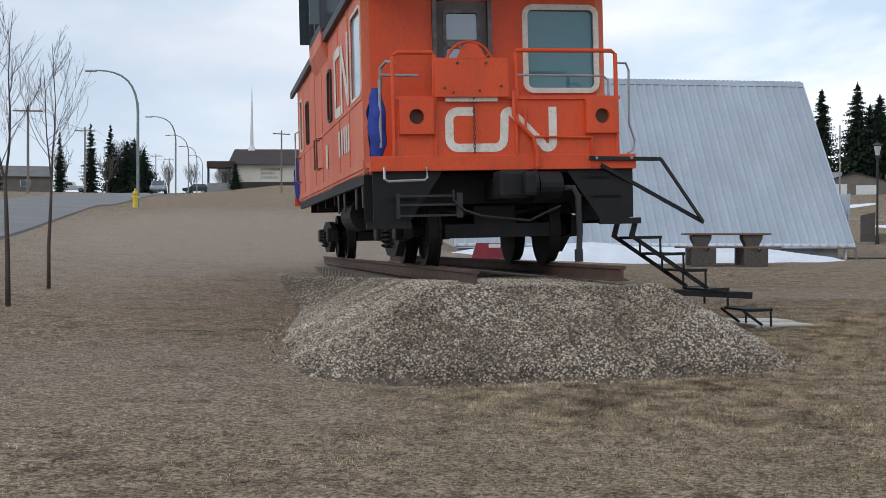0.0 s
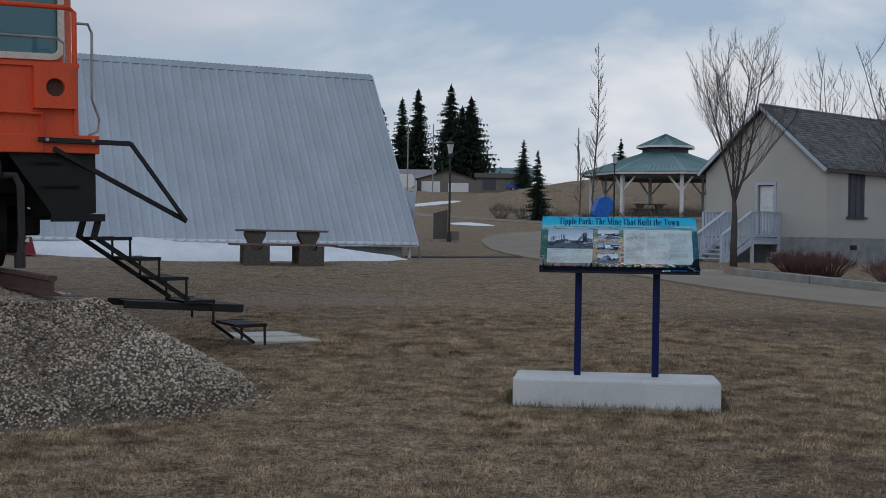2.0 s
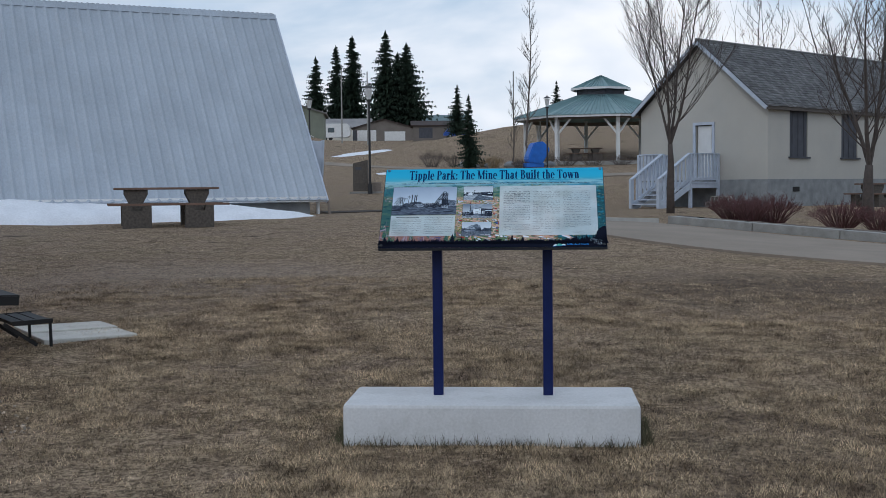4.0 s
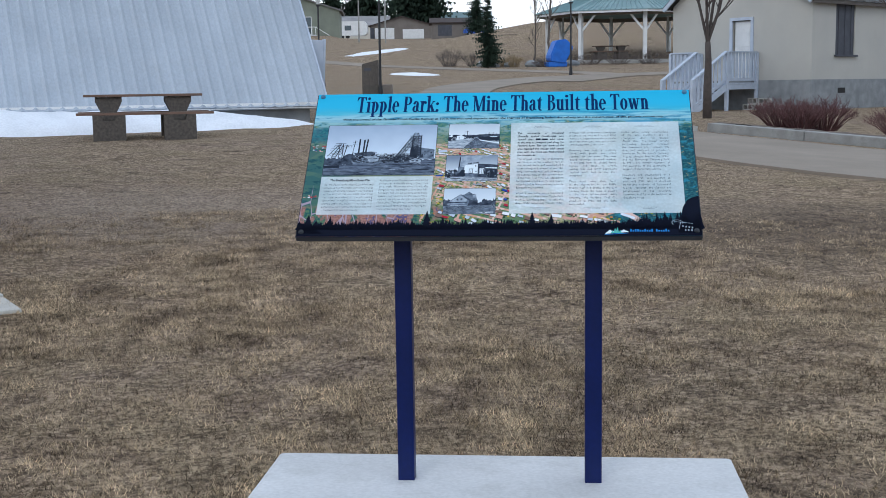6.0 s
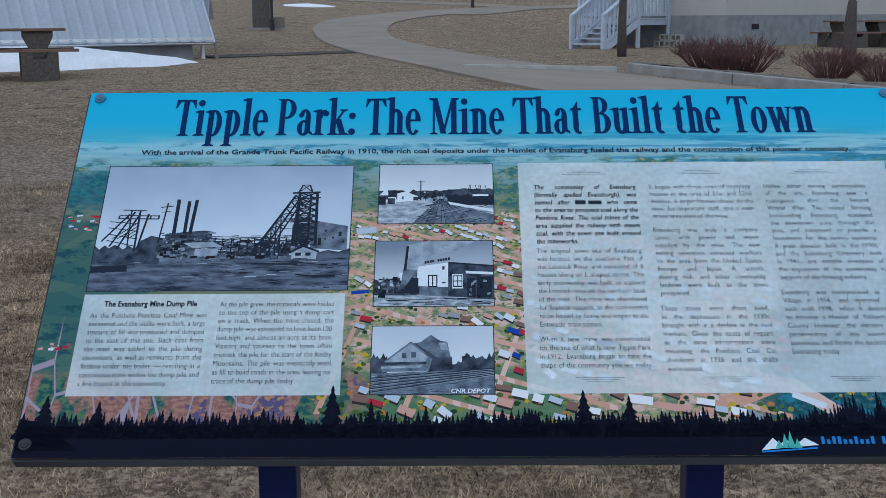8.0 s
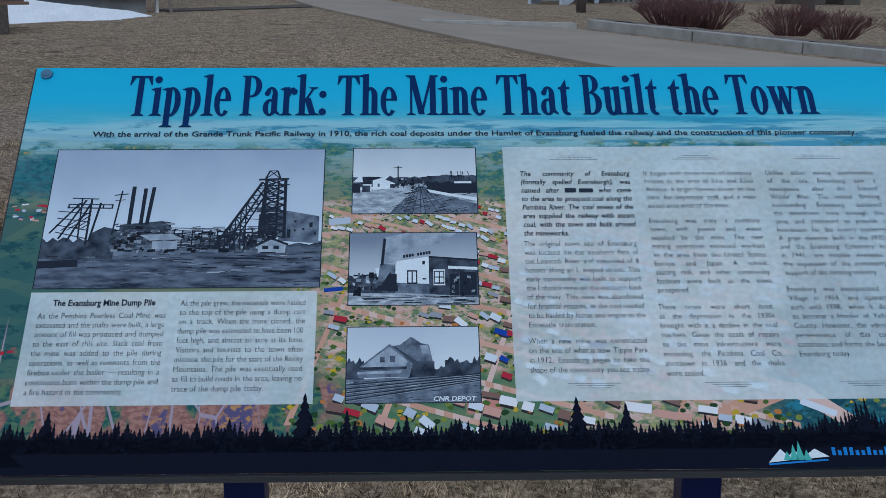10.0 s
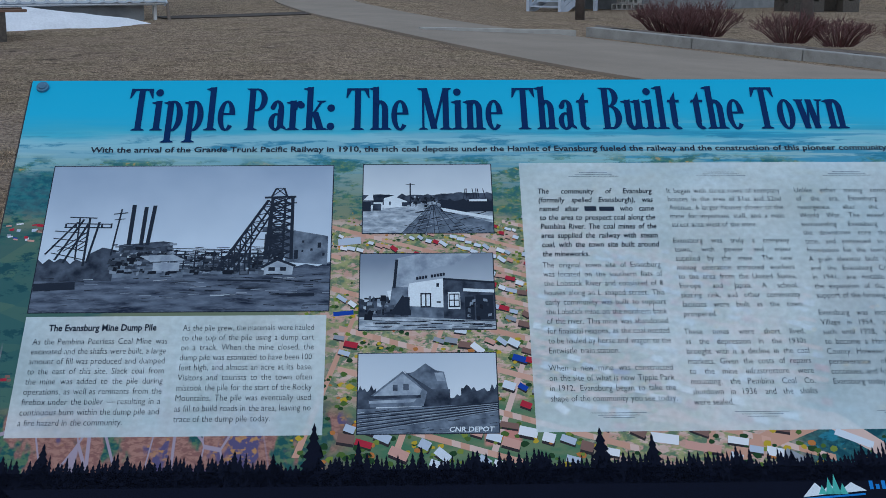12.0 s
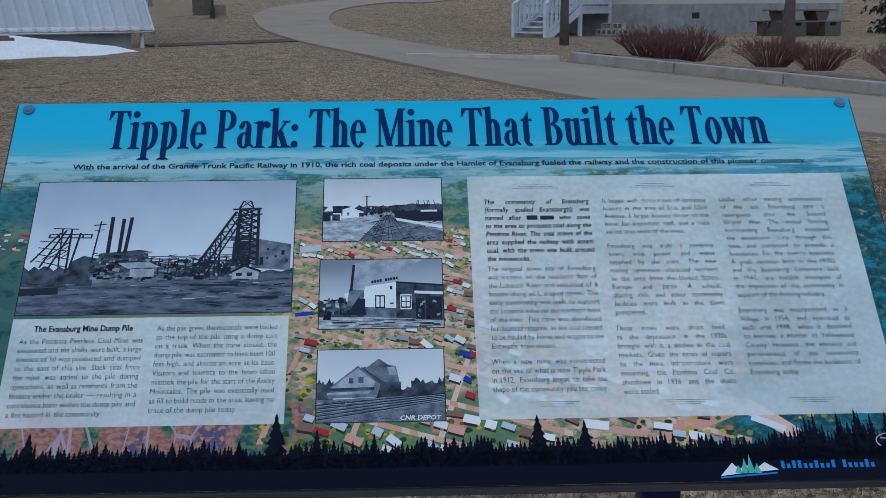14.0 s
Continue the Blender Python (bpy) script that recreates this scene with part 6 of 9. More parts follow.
def make_printed_town():
    """Streets, roofs, yards and trees of the town, larger towards the foot of the print."""
    rng = random.Random(77)
    roofs, shades, trees, streets = [], [], [], []
    dip = math.tan(radians(17))

    def near(v):
        return 0.45 + 1.0 * min(max((v - 0.2) / 0.36, 0), 1)

    def lot(u, v, w, h, turn):
        c, d = math.cos(turn), math.sin(turn)
        return [(u + x * c - y * d, v + x * d + y * c) for x, y in ((-w, -h), (w, -h), (w, h), (-w, h))]

    def blob(u, v, r):
        return [(u + r * math.cos(a) * rng.uniform(0.7, 1.25), v + 0.75 * r * math.sin(a) * rng.uniform(0.7, 1.25)) for a in (i * math.tau / 7 for i in range(7))]

    def inside(u, v):
        """Whether the town reaches here; open land and the woods at the right break it up."""
        edge = 0.03 * noise.noise((u * 11, v * 11, 2))
        return 0.235 + edge + 0.25 * max(u - 0.66, 0) < v < 0.562 and 0.40 + edge < u < 0.98 + 2 * edge and noise.noise((u * 7, v * 15, 6)) < 0.30

    row, v0 = 0, -0.02
    while v0 < 0.62:
        step = 0.0125 * near(v0 + 0.1)
        if row % 3 == 2:
            for i in range(74):
                p, q = 0.36 + 0.01 * i, 0.37 + 0.01 * i
                at, to = v0 + (p - 0.7) * dip, v0 + (q - 0.7) * dip
                if at > 0.23 and to < 0.555 and inside(p, at):
                    streets.append([(p, at), (q, to), (q, to + step * 0.42), (p, at + step * 0.42)])
        else:
            u = 0.37 + rng.uniform(0, 0.01)
            while u < 1.09:
                v = v0 + (u - 0.7) * dip + rng.uniform(-0.2, 0.2) * step
                k = near(v)
                if inside(u, v):
                    if rng.random() < 0.74:
                        turn = radians(17 + rng.uniform(-9, 9)) + (0.35 if rng.random() < 0.2 else 0)
                        w, h = 0.0062 * k * rng.uniform(0.75, 1.4), 0.0034 * k * rng.uniform(0.8, 1.25)
                        roofs.append(lot(u, v, w, h, turn))
                        shades.append(lot(u - 0.0006 * k, v + h * 1.05, w * 1.02, h * 0.6, turn))
                    for _ in range(rng.choice((1, 2, 2, 3, 4))):
                        trees.append(blob(u + rng.uniform(-0.010, 0.010) * k, v + rng.uniform(-0.006, 0.006) * k, rng.uniform(0.0016, 0.0040) * k))
                u += 0.0150 * k * rng.uniform(0.85, 1.2)
        v0 += step
        row += 1
    for u in (0.42, 0.53, 0.64, 0.76, 0.88):
        streets.append([(u + 0.050, 0.27), (u + 0.054, 0.27), (u - 0.040, 0.55), (u - 0.048, 0.55)])
    # a broad highway and a long pale shed towards the foot of the print
    streets.append([(0.86, 0.565), (0.845, 0.555), (0.95, 0.50), (1.00, 0.508)])
    streets.append([(0.95, 0.50), (0.99, 0.50), (1.06, 0.555), (1.04, 0.562)])
    roofs += [lot(1.005, 0.533, 0.022, 0.0045, 0.42), lot(0.79, 0.531, 0.016, 0.006, 0.15), lot(0.825, 0.541, 0.013, 0.005, 0.2), lot(0.505, 0.242, 0.018, 0.004, 0.1), lot(0.43, 0.262, 0.014, 0.005, -0.1), lot(0.425, 0.365, 0.012, 0.003, -0.1)]
    for _ in range(1500):
        u, v = rng.uniform(0.37, 1.1), rng.uniform(0.215, 0.565)
        if noise.noise((u * 9, v * 22, 9)) > 0.0:
            trees.append(blob(u, v, rng.uniform(0.0014, 0.0040) * near(v)))
    # farmsteads among the fields of the near left
    for _ in range(26):
        u, v = rng.uniform(0.0, 0.05), rng.choice((0.235, 0.245, 0.255, 0.45)) + rng.uniform(-0.006, 0.006)
        roofs.append(lot(u, v, rng.uniform(0.002, 0.005), rng.uniform(0.001, 0.0022), rng.uniform(-0.2, 0.2)))
    earth = [(0.0, (0.64, 0.38, 0.29)), (0.4, (0.58, 0.33, 0.24)), (0.75, (0.68, 0.50, 0.44))]
    printed("street_print", streets, picked("ink_street", earth), 0.0008, "salmon earth streets in the printed view")
    printed("shade_print", shades, plain("ink_shade", (0.035, 0.03, 0.035)), 0.0011, "shaded house fronts in the printed view")
    printed("tree_print", trees, picked("ink_tree", [(0.0, (0.020, 0.060, 0.022)), (0.28, (0.075, 0.14, 0.03)), (0.55, (0.20, 0.26, 0.045)), (0.78, (0.50, 0.36, 0.03)), (0.92, (0.46, 0.18, 0.05))]), 0.0015, "green and yellow trees in the printed view")
    printed("roof_print", roofs, picked("ink_roof", [(0.0, (0.66, 0.72, 0.80)), (0.30, (0.48, 0.55, 0.66)), (0.46, (0.42, 0.025, 0.05)), (0.60, (0.78, 0.80, 0.84)), (0.72, (0.22, 0.13, 0.11)), (0.82, (0.60, 0.34, 0.28)), (0.92, (0.30, 0.33, 0.38)), (0.97, (0.015, 0.06, 0.36))]), 0.0018, "white, grey and red roofs in the printed view")


make_printed_town()


def paper():
    """Pale print through which the view still shows."""
    m = surface("translucent_text_ground", (0.92, 0.99, 1.0), (0.80, 0.95, 1.0), rough=0.42, gloss=0.08, scale=5, fine=120, bump=0.0)
    nt = m.node_tree
    out = nt.nodes["Material Output"]
    clear = nt.nodes.new("ShaderNodeBsdfTransparent")
    mix = nt.nodes.new("ShaderNodeMixShader")
    tc = nt.nodes.new("ShaderNodeTexCoord")
    veil = nt.nodes.new("ShaderNodeTexNoise")
    veil.inputs["Scale"].default_value = 6.0
    veil.inputs["Detail"].default_value = 4.0
    strength = nt.nodes.new("ShaderNodeMapRange")
    for k, x in enumerate((0.36, 0.64, 0.50, 0.66)):
        strength.inputs[1 + k].default_value = x
    nt.links.new(tc.outputs["Object"], veil.inputs["Vector"])
    nt.links.new(veil.outputs["Fac"], strength.inputs[0])
    nt.links.new(strength.outputs[0], mix.inputs[0])
    nt.links.new(clear.outputs[0], mix.inputs[1])
    nt.links.new(nt.nodes["Principled BSDF"].outputs[0], mix.inputs[2])
    nt.links.new(mix.outputs[0], out.inputs["Surface"])
    return m


PAPER = paper()
sheet("text_ground", [(0.051, 0.367), (0.405, 0.367), (0.405, 0.523), (0.051, 0.523)], PAPER, 0.0024, "pale translucent ground for text")
sheet("text_ground", quad(0.646, 0.142, 1.178, 0.522), PAPER, 0.0024, "pale translucent ground for text")

# inks of the old photographs
def photo_sky(name, top, low, height, v0):
    m = plain(name, top)
    nt = m.node_tree
    tc = nt.nodes.new("ShaderNodeTexCoord")
    sep = nt.nodes.new("ShaderNodeSeparateXYZ")
    rng = nt.nodes.new("ShaderNodeMapRange")
    rng.inputs[1].default_value, rng.inputs[2].default_value = -v0, -v0 - height
    mix = nt.nodes.new("ShaderNodeMix")
    mix.data_type = "RGBA"
    mix.inputs[6].default_value, mix.inputs[7].default_value = (*top, 1), (*low, 1)
    n = nt.nodes.new("ShaderNodeTexNoise")
    n.inputs["Scale"].default_value = 9.0
    n.inputs["Detail"].default_value = 3.0
    r2 = nt.nodes.new("ShaderNodeMapRange")
    r2.inputs[3].default_value, r2.inputs[4].default_value = -0.45, 0.45
    add = nt.nodes.new("ShaderNodeMath")
    ln = nt.links.new
    ln(tc.outputs["Object"], sep.inputs[0])
    ln(tc.outputs["Object"], n.inputs["Vector"])
    ln(sep.outputs["Y"], rng.inputs[0])
    ln(n.outputs["Fac"], r2.inputs[0])
    ln(rng.outputs[0], add.inputs[0])
    ln(r2.outputs[0], add.inputs[1])
    add.use_clamp = True
    ln(add.outputs[0], mix.inputs[0])
    ln(mix.outputs[2], nt.nodes["Principled BSDF"].inputs["Base Color"])
    return m


INK_BLACK = plain("ink_black", (0.019, 0.027, 0.045))
INK_DARK = surface("ink_dark_grey", (0.014, 0.021, 0.038), (0.09, 0.115, 0.16), rough=0.42, gloss=0.08, scale=55, fine=320, bump=0.0)
INK_MID = surface("ink_middle_grey", (0.060, 0.080, 0.118), (0.20, 0.25, 0.32), rough=0.42, gloss=0.08, scale=60, fine=300, bump=0.0)
INK_PALE = surface("ink_pale_grey", (0.40, 0.47, 0.55), (0.22, 0.27, 0.345), rough=0.42, gloss=0.08, scale=70, fine=300, bump=0.0)
INK_WHITE = plain("ink_white", (0.74, 0.82, 0.88))
INK_GROUND = surface("ink_rough_ground", (0.014, 0.022, 0.045), (0.16, 0.20, 0.27), rough=0.42, gloss=0.08, scale=22, fine=260, bump=0.0, stretch=(1, 4.5, 1), grime=(0.21, 0.25, 0.32), grime_amount=0.55)
INK_SNOW = surface("ink_trodden_snow", (0.56, 0.63, 0.70), (0.20, 0.25, 0.31), rough=0.42, gloss=0.08, scale=60, fine=300, bump=0.0, stretch=(1, 2.5, 1), grime=(0.10, 0.12, 0.16), grime_amount=0.6)
INK_CLUTTER = picked("ink_clutter", [(0.0, (0.010, 0.014, 0.024)), (0.36, (0.035, 0.046, 0.066)), (0.60, (0.10, 0.125, 0.165)), (0.80, (0.24, 0.29, 0.36)), (0.93, (0.46, 0.53, 0.61))])


def photograph(u0, v0, u1, v1, tones, layers, what):
    """An old photograph: a sky sheet in a thin dark rim, with printed layers in fractions of its size."""
    w, h = u1 - u0, v1 - v0
    sheet("photo_rim", quad(u0 - 0.0012, v0 - 0.0012, u1 + 0.0012, v1 + 0.0012), INK_BLACK, 0.0024)
    sheet("photograph", quad(u0, v0, u1, v1), photo_sky("printed_" + what.split()[0] + "_sky", tones[0], tones[1], h * 0.6, v0), 0.0028, "black and white photograph of " + what)
    lift = 0.0032
    for ink, outlines in layers:
        printed("photo_layer", [[(u0 + min(max(x, 0), 1) * w, v0 + min(max(y, 0), 1) * h) for x, y in o] for o in outlines], ink, lift, "grey tones of the photograph")
        lift += 0.0003


def lattice(x0, x1, y0, y1, n, w, xt0=None, xt1=None):
    """Crossed bracing between two legs."""
    xt0, xt1 = x0 if xt0 is None else xt0, x1 if xt1 is None else xt1
    out = [line((x0, y1), (xt0, y0), w), line((x1, y1), (xt1, y0), w)]
    for k in range(n):
        f, g = k / n, (k + 1) / n
        a0, a1 = x0 + (xt0 - x0) * f, x0 + (xt0 - x0) * g
        b0, b1 = x1 + (xt1 - x1) * f, x1 + (xt1 - x1) * g
        ya, yb = y1 + (y0 - y1) * f, y1 + (y0 - y1) * g
        out += [line((a0, ya), (b1, yb), w * 0.7), line((b0, ya), (a1, yb), w * 0.7), line((a1, yb), (b1, yb), w * 0.7)]
    return out


def make_photographs():
    rng = random.Random(8)

    def scatter(n, x0, x1, y0, y1, w0, w1, h0, h1):
        """Small uneven pieces over a stretch of a photograph."""
        out = []
        for _ in range(n):
            x, y, w, h = rng.uniform(x0, x1), rng.uniform(y0, y1), rng.uniform(w0, w1), rng.uniform(h0, h1)
            e = rng.uniform(-0.3, 0.3) * h
            out.append([(x, y), (x + w, y + e), (x + w * rng.uniform(0.8, 1.1), y + h + e), (x - w * rng.uniform(0, 0.15), y + h)])
        return out

    def ragged(x0, x1, y, depth, n, foot):
        """A dark mass with a broken upper edge."""
        return [(x0, foot)] + [(x0 + (x1 - x0) * i / n, y + rng.uniform(-depth, depth)) for i in range(n + 1)] + [(x1, foot)]

    def wisps(n, x0, x1, y0, y1, length, w, tilt=0.0):
        return [line((x, y), (x + d, y + tilt * d + rng.uniform(-0.006, 0.006)), rng.uniform(0.4, 1.0) * w) for x, y, d in ((rng.uniform(x0, x1), rng.uniform(y0, y1), rng.uniform(0.3, 1.0) * length) for _ in range(n))]

    # the mine: two headframes, three stacks and low sheds over a torn yard
    left = [line((0.02, 0.62), (0.115, 0.40), 0.008), line((0.055, 0.66), (0.135, 0.38), 0.008), line((0.085, 0.68), (0.155, 0.40), 0.008), line((0.155, 0.37), (0.155, 0.70), 0.008), line((0.19, 0.40), (0.165, 0.68), 0.008), line((0.12, 0.37), (0.125, 0.66), 0.006), line((0.085, 0.365), (0.18, 0.372), 0.007), line((0.075, 0.41), (0.235, 0.415), 0.007), line((0.070, 0.435), (0.235, 0.44), 0.008)] + [line((x, 0.41), (x, 0.44), 0.006) for x in (0.075, 0.11, 0.2, 0.233)]
    left += [line((0.04, 0.61 - 0.05 * i), (0.16, 0.66 - 0.06 * i), 0.006) for i in range(4)] + [line((0.06 + 0.02 * i, 0.60), (0.16, 0.46 + 0.03 * i), 0.005) for i in range(4)]
    right = lattice(0.775, 0.865, 0.23, 0.66, 9, 0.012, 0.79, 0.86) + lattice(0.79, 0.835, 0.24, 0.66, 7, 0.008) + lattice(0.785, 0.84, 0.165, 0.225, 1, 0.007, 0.80, 0.828) + [line((0.76, 0.232), (0.872, 0.226), 0.014), line((0.77, 0.28), (0.875, 0.27), 0.008)]
    chord = ((0.615, 0.73), (0.775, 0.25))
    for off, w in ((0.0, 0.011), (0.035, 0.008), (0.06, 0.007)):
        right.append(line((chord[0][0] + off, chord[0][1]), (chord[1][0] + off * 0.4, chord[1][1] + off), w))
    for i in range(9):
        f, g = i / 9, (i + 1) / 9
        x, y, x2, y2 = 0.615 + 0.16 * f, 0.73 - 0.48 * f, 0.615 + 0.16 * g, 0.73 - 0.48 * g
        right += [line((x, y), (x2 + 0.04, y2 + 0.03), 0.006), line((x + 0.045, y + 0.01), (x2, y2), 0.006)]
        if i < 7:
            right += [line((x, y), (x + 0.004, 0.74), 0.005), line((x, y), (0.775, y + 0.01), 0.004)]
    poles = [line((0.245, 0.63), (0.262, 0.31), 0.006), line((0.235, 0.345), (0.285, 0.335), 0.007), line((0.240, 0.385), (0.278, 0.378), 0.005)]
    stacks = [line((0.302, 0.56), (0.304, 0.28), 0.015), line((0.344, 0.56), (0.347, 0.295), 0.014), line((0.366, 0.56), (0.377, 0.285), 0.014)]
    dark = [[(0.27, 0.56), (0.42, 0.535), (0.455, 0.545), (0.455, 0.66), (0.27, 0.70)], [(0.17, 0.62), (0.215, 0.575), (0.275, 0.60), (0.275, 0.70), (0.17, 0.70)], [(0.31, 0.62), (0.45, 0.635), (0.475, 0.68), (0.33, 0.71)], [(0.77, 0.49), (0.865, 0.475), (0.865, 0.60), (0.77, 0.66)], [(0.76, 0.44), (0.845, 0.43), (0.85, 0.465), (0.76, 0.475)], ragged(0.0, 0.26, 0.665, 0.02, 14, 0.80)]
    mids = [[(0.845, 0.455), (0.99, 0.505), (0.99, 0.70), (0.845, 0.68)], ragged(0.45, 0.80, 0.64, 0.03, 26, 0.76), ragged(0.25, 0.50, 0.67, 0.015, 12, 0.78)]
    ground = [(0, 0.69)] + [(i / 24, 0.70 + rng.uniform(-0.012, 0.016)) for i in range(1, 24)] + [(1, 0.68), (1, 1), (0, 1)]
    windows = [quad(0.955, 0.55, 0.967, 0.585), quad(0.90, 0.535, 0.908, 0.55), quad(0.93, 0.59, 0.938, 0.605), quad(0.875, 0.60, 0.888, 0.66), quad(0.90, 0.60, 0.906, 0.615), quad(0.972, 0.62, 0.98, 0.64)]
    photograph(0.052, 0.145, 0.407, 0.361, ((0.33, 0.42, 0.55), (0.58, 0.68, 0.79)), [
        (INK_GROUND, [ground]),
        (INK_MID, mids),
        (INK_DARK, dark + scatter(20, 0.45, 0.80, 0.62, 0.70, 0.02, 0.07, 0.02, 0.05)),
        (INK_CLUTTER, scatter(300, 0.24, 0.82, 0.61, 0.745, 0.006, 0.035, 0.006, 0.028) + scatter(60, 0.25, 0.46, 0.55, 0.66, 0.006, 0.03, 0.005, 0.02) + wisps(110, 0.40, 0.80, 0.58, 0.74, 0.05, 0.007)),
        (INK_BLACK, left + right + poles + stacks + [line((0.46, 0.585 + 0.02 * i), (0.76, 0.60 + 0.025 * i), 0.005) for i in range(3)] + [line((x, 0.60), (x + rng.uniform(-0.006, 0.006), 0.72), 0.005) for x in (0.47, 0.50, 0.535, 0.57, 0.60, 0.625, 0.66, 0.69, 0.72, 0.75)]),
        (INK_PALE, [[(0.345, 0.635), (0.46, 0.625), (0.505, 0.665), (0.385, 0.675)], quad(0.395, 0.68, 0.485, 0.735), [(0.775, 0.695), (0.82, 0.665), (0.875, 0.70), (0.872, 0.765), (0.775, 0.765)]]),
        (INK_CLUTTER, wisps(60, 0.02, 0.98, 0.77, 0.99, 0.05, 0.005) + wisps(60, 0.45, 0.98, 0.76, 0.90, 0.06, 0.006)),
        (INK_BLACK, windows + [quad(0.79, 0.715, 0.812, 0.74), quad(0.83, 0.715, 0.85, 0.74), [(0.76, 0.71), (0.82, 0.655), (0.885, 0.702), (0.88, 0.715), (0.82, 0.672), (0.768, 0.722)], line((0.62, 0.80), (0.80, 0.805), 0.012), line((0.86, 0.90), (0.95, 0.895), 0.02), line((0.0, 0.84), (0.14, 0.83), 0.05)]),
    ], "headframes and sheds of a coal mine")
    # the village street
    ruts = [line((0.30 + 0.55 * f, 1.0), (0.52 + 0.05 * f, 0.60), 0.0045) for f in (0, 0.12, 0.2, 0.33, 0.45, 0.52, 0.7, 0.85, 1)]
    photograph(0.446, 0.144, 0.609, 0.250, ((0.46, 0.54, 0.62), (0.74, 0.80, 0.84)), [
        (INK_DARK, [ragged(0.0, 1.0, 0.45, 0.012, 30, 0.60), ragged(0.60, 1.0, 0.425, 0.012, 20, 0.5)]),
        (INK_SNOW, [[(0, 0.66), (0.3, 0.61), (0.55, 0.55), (1, 0.66), (1, 1), (0, 1)]]),
        (INK_MID, [[(0.30, 1), (0.52, 0.60), (0.58, 0.58), (0.66, 0.70), (1, 0.86), (1, 1)]]),
        (INK_CLUTTER, wisps(90, 0.32, 0.95, 0.66, 0.99, 0.10, 0.012, -0.4) + scatter(60, 0.35, 0.60, 0.47, 0.60, 0.008, 0.03, 0.01, 0.04)),
        (INK_BLACK, ruts + [ragged(0.60, 1.0, 0.52, 0.03, 22, 0.70), line((0.365, 0.62), (0.365, 0.28), 0.010), line((0.33, 0.30), (0.40, 0.30), 0.008), quad(0.0, 0.55, 0.06, 0.69), quad(0.07, 0.52, 0.15, 0.56)] + [line((x, 0.50), (x + rng.uniform(-0.02, 0.02), 0.36), 0.006) for x in (0.78, 0.80, 0.86, 0.88, 0.90, 0.95)]),
        (INK_WHITE, [[(0.16, 0.50), (0.28, 0.44), (0.34, 0.50), (0.34, 0.62), (0.16, 0.65)], [(0.0, 0.53), (0.07, 0.40), (0.08, 0.53)], quad(0.08, 0.56, 0.15, 0.67), [(0.60, 0.64), (0.8, 0.71), (1, 0.77), (1, 0.82), (0.8, 0.75), (0.62, 0.69)], quad(0.82, 0.52, 0.96, 0.55)]),
        (INK_DARK, [quad(0.075, 0.58, 0.14, 0.68), [(0.26, 0.49), (0.30, 0.43), (0.36, 0.50), (0.36, 0.56)], quad(0.20, 0.55, 0.215, 0.60), quad(0.30, 0.56, 0.34, 0.62)]),
    ], "an early village street with wooden houses")
    # the shop and its smoke
    sign_bits = [quad(0.42 + 0.022 * i, 0.315 - 0.006 * i, 0.437 + 0.022 * i, 0.355 - 0.006 * i) for i in range(10) if i != 4]
    photograph(0.444, 0.281, 0.606, 0.388, ((0.20, 0.25, 0.33), (0.52, 0.59, 0.66)), [
        (INK_PALE, [[(0.26, 0.46), (0.28, 0.06), (0.45, 0.0), (0.85, 0.0), (0.70, 0.16), (0.48, 0.22), (0.38, 0.40)]]),
        (INK_SNOW, [[(0, 0.86), (0.3, 0.80), (1, 0.88), (1, 1), (0, 1)]]),
        (INK_DARK, [ragged(0.0, 0.36, 0.60, 0.05, 14, 0.84), [(0.62, 0.33), (1, 0.39), (1, 0.90), (0.62, 0.86)]]),
        (INK_CLUTTER, scatter(60, 0.0, 0.34, 0.55, 0.80, 0.01, 0.06, 0.02, 0.08)),
        (INK_WHITE, [[(0.20, 0.50), (0.36, 0.46), (0.37, 0.40), (0.62, 0.34), (0.62, 0.72), (0.36, 0.70), (0.32, 0.56), (0.22, 0.62)], [(0.77, 0.47), (1, 0.49), (1, 0.53), (0.77, 0.51)], quad(0.655, 0.52, 0.745, 0.74)]),
        (INK_MID, [[(0.36, 0.70), (0.62, 0.72), (0.62, 0.86), (0.36, 0.84)], [(0.24, 0.44), (0.36, 0.45), (0.36, 0.62), (0.22, 0.70)]]),
        (INK_BLACK, [line((0.255, 0.46), (0.275, 0.08), 0.022), [(0.24, 0.76), (0.32, 0.55), (0.38, 0.76), (0.38, 0.82), (0.16, 0.80)], quad(0.45, 0.53, 0.53, 0.72), quad(0.33, 0.58, 0.37, 0.74), quad(0.78, 0.58, 0.85, 0.88), quad(0.86, 0.56, 0.99, 0.88), quad(0.66, 0.54, 0.74, 0.72), quad(0.57, 0.40, 0.59, 0.45), quad(0.57, 0.64, 0.60, 0.66), [(0.62, 0.33), (1, 0.38), (1, 0.405), (0.62, 0.355)]] + sign_bits),
        (INK_WHITE, [quad(0.667, 0.555, 0.697, 0.62), quad(0.705, 0.555, 0.733, 0.62), quad(0.667, 0.635, 0.697, 0.70), quad(0.705, 0.635, 0.733, 0.70), quad(0.46, 0.55, 0.485, 0.70), quad(0.495, 0.55, 0.52, 0.70)]),
        (INK_CLUTTER, wisps(40, 0.0, 0.95, 0.88, 0.99, 0.2, 0.012) + scatter(14, 0.79, 0.97, 0.60, 0.84, 0.008, 0.03, 0.02, 0.06)),
    ], "an old shop building with a smoking chimney")
    # the depot beside its tracks
    tracks = [line((-0.02, 0.97 - 0.05 * i), (1.0, 0.72 - 0.022 * i), 0.012) for i in range(5)]
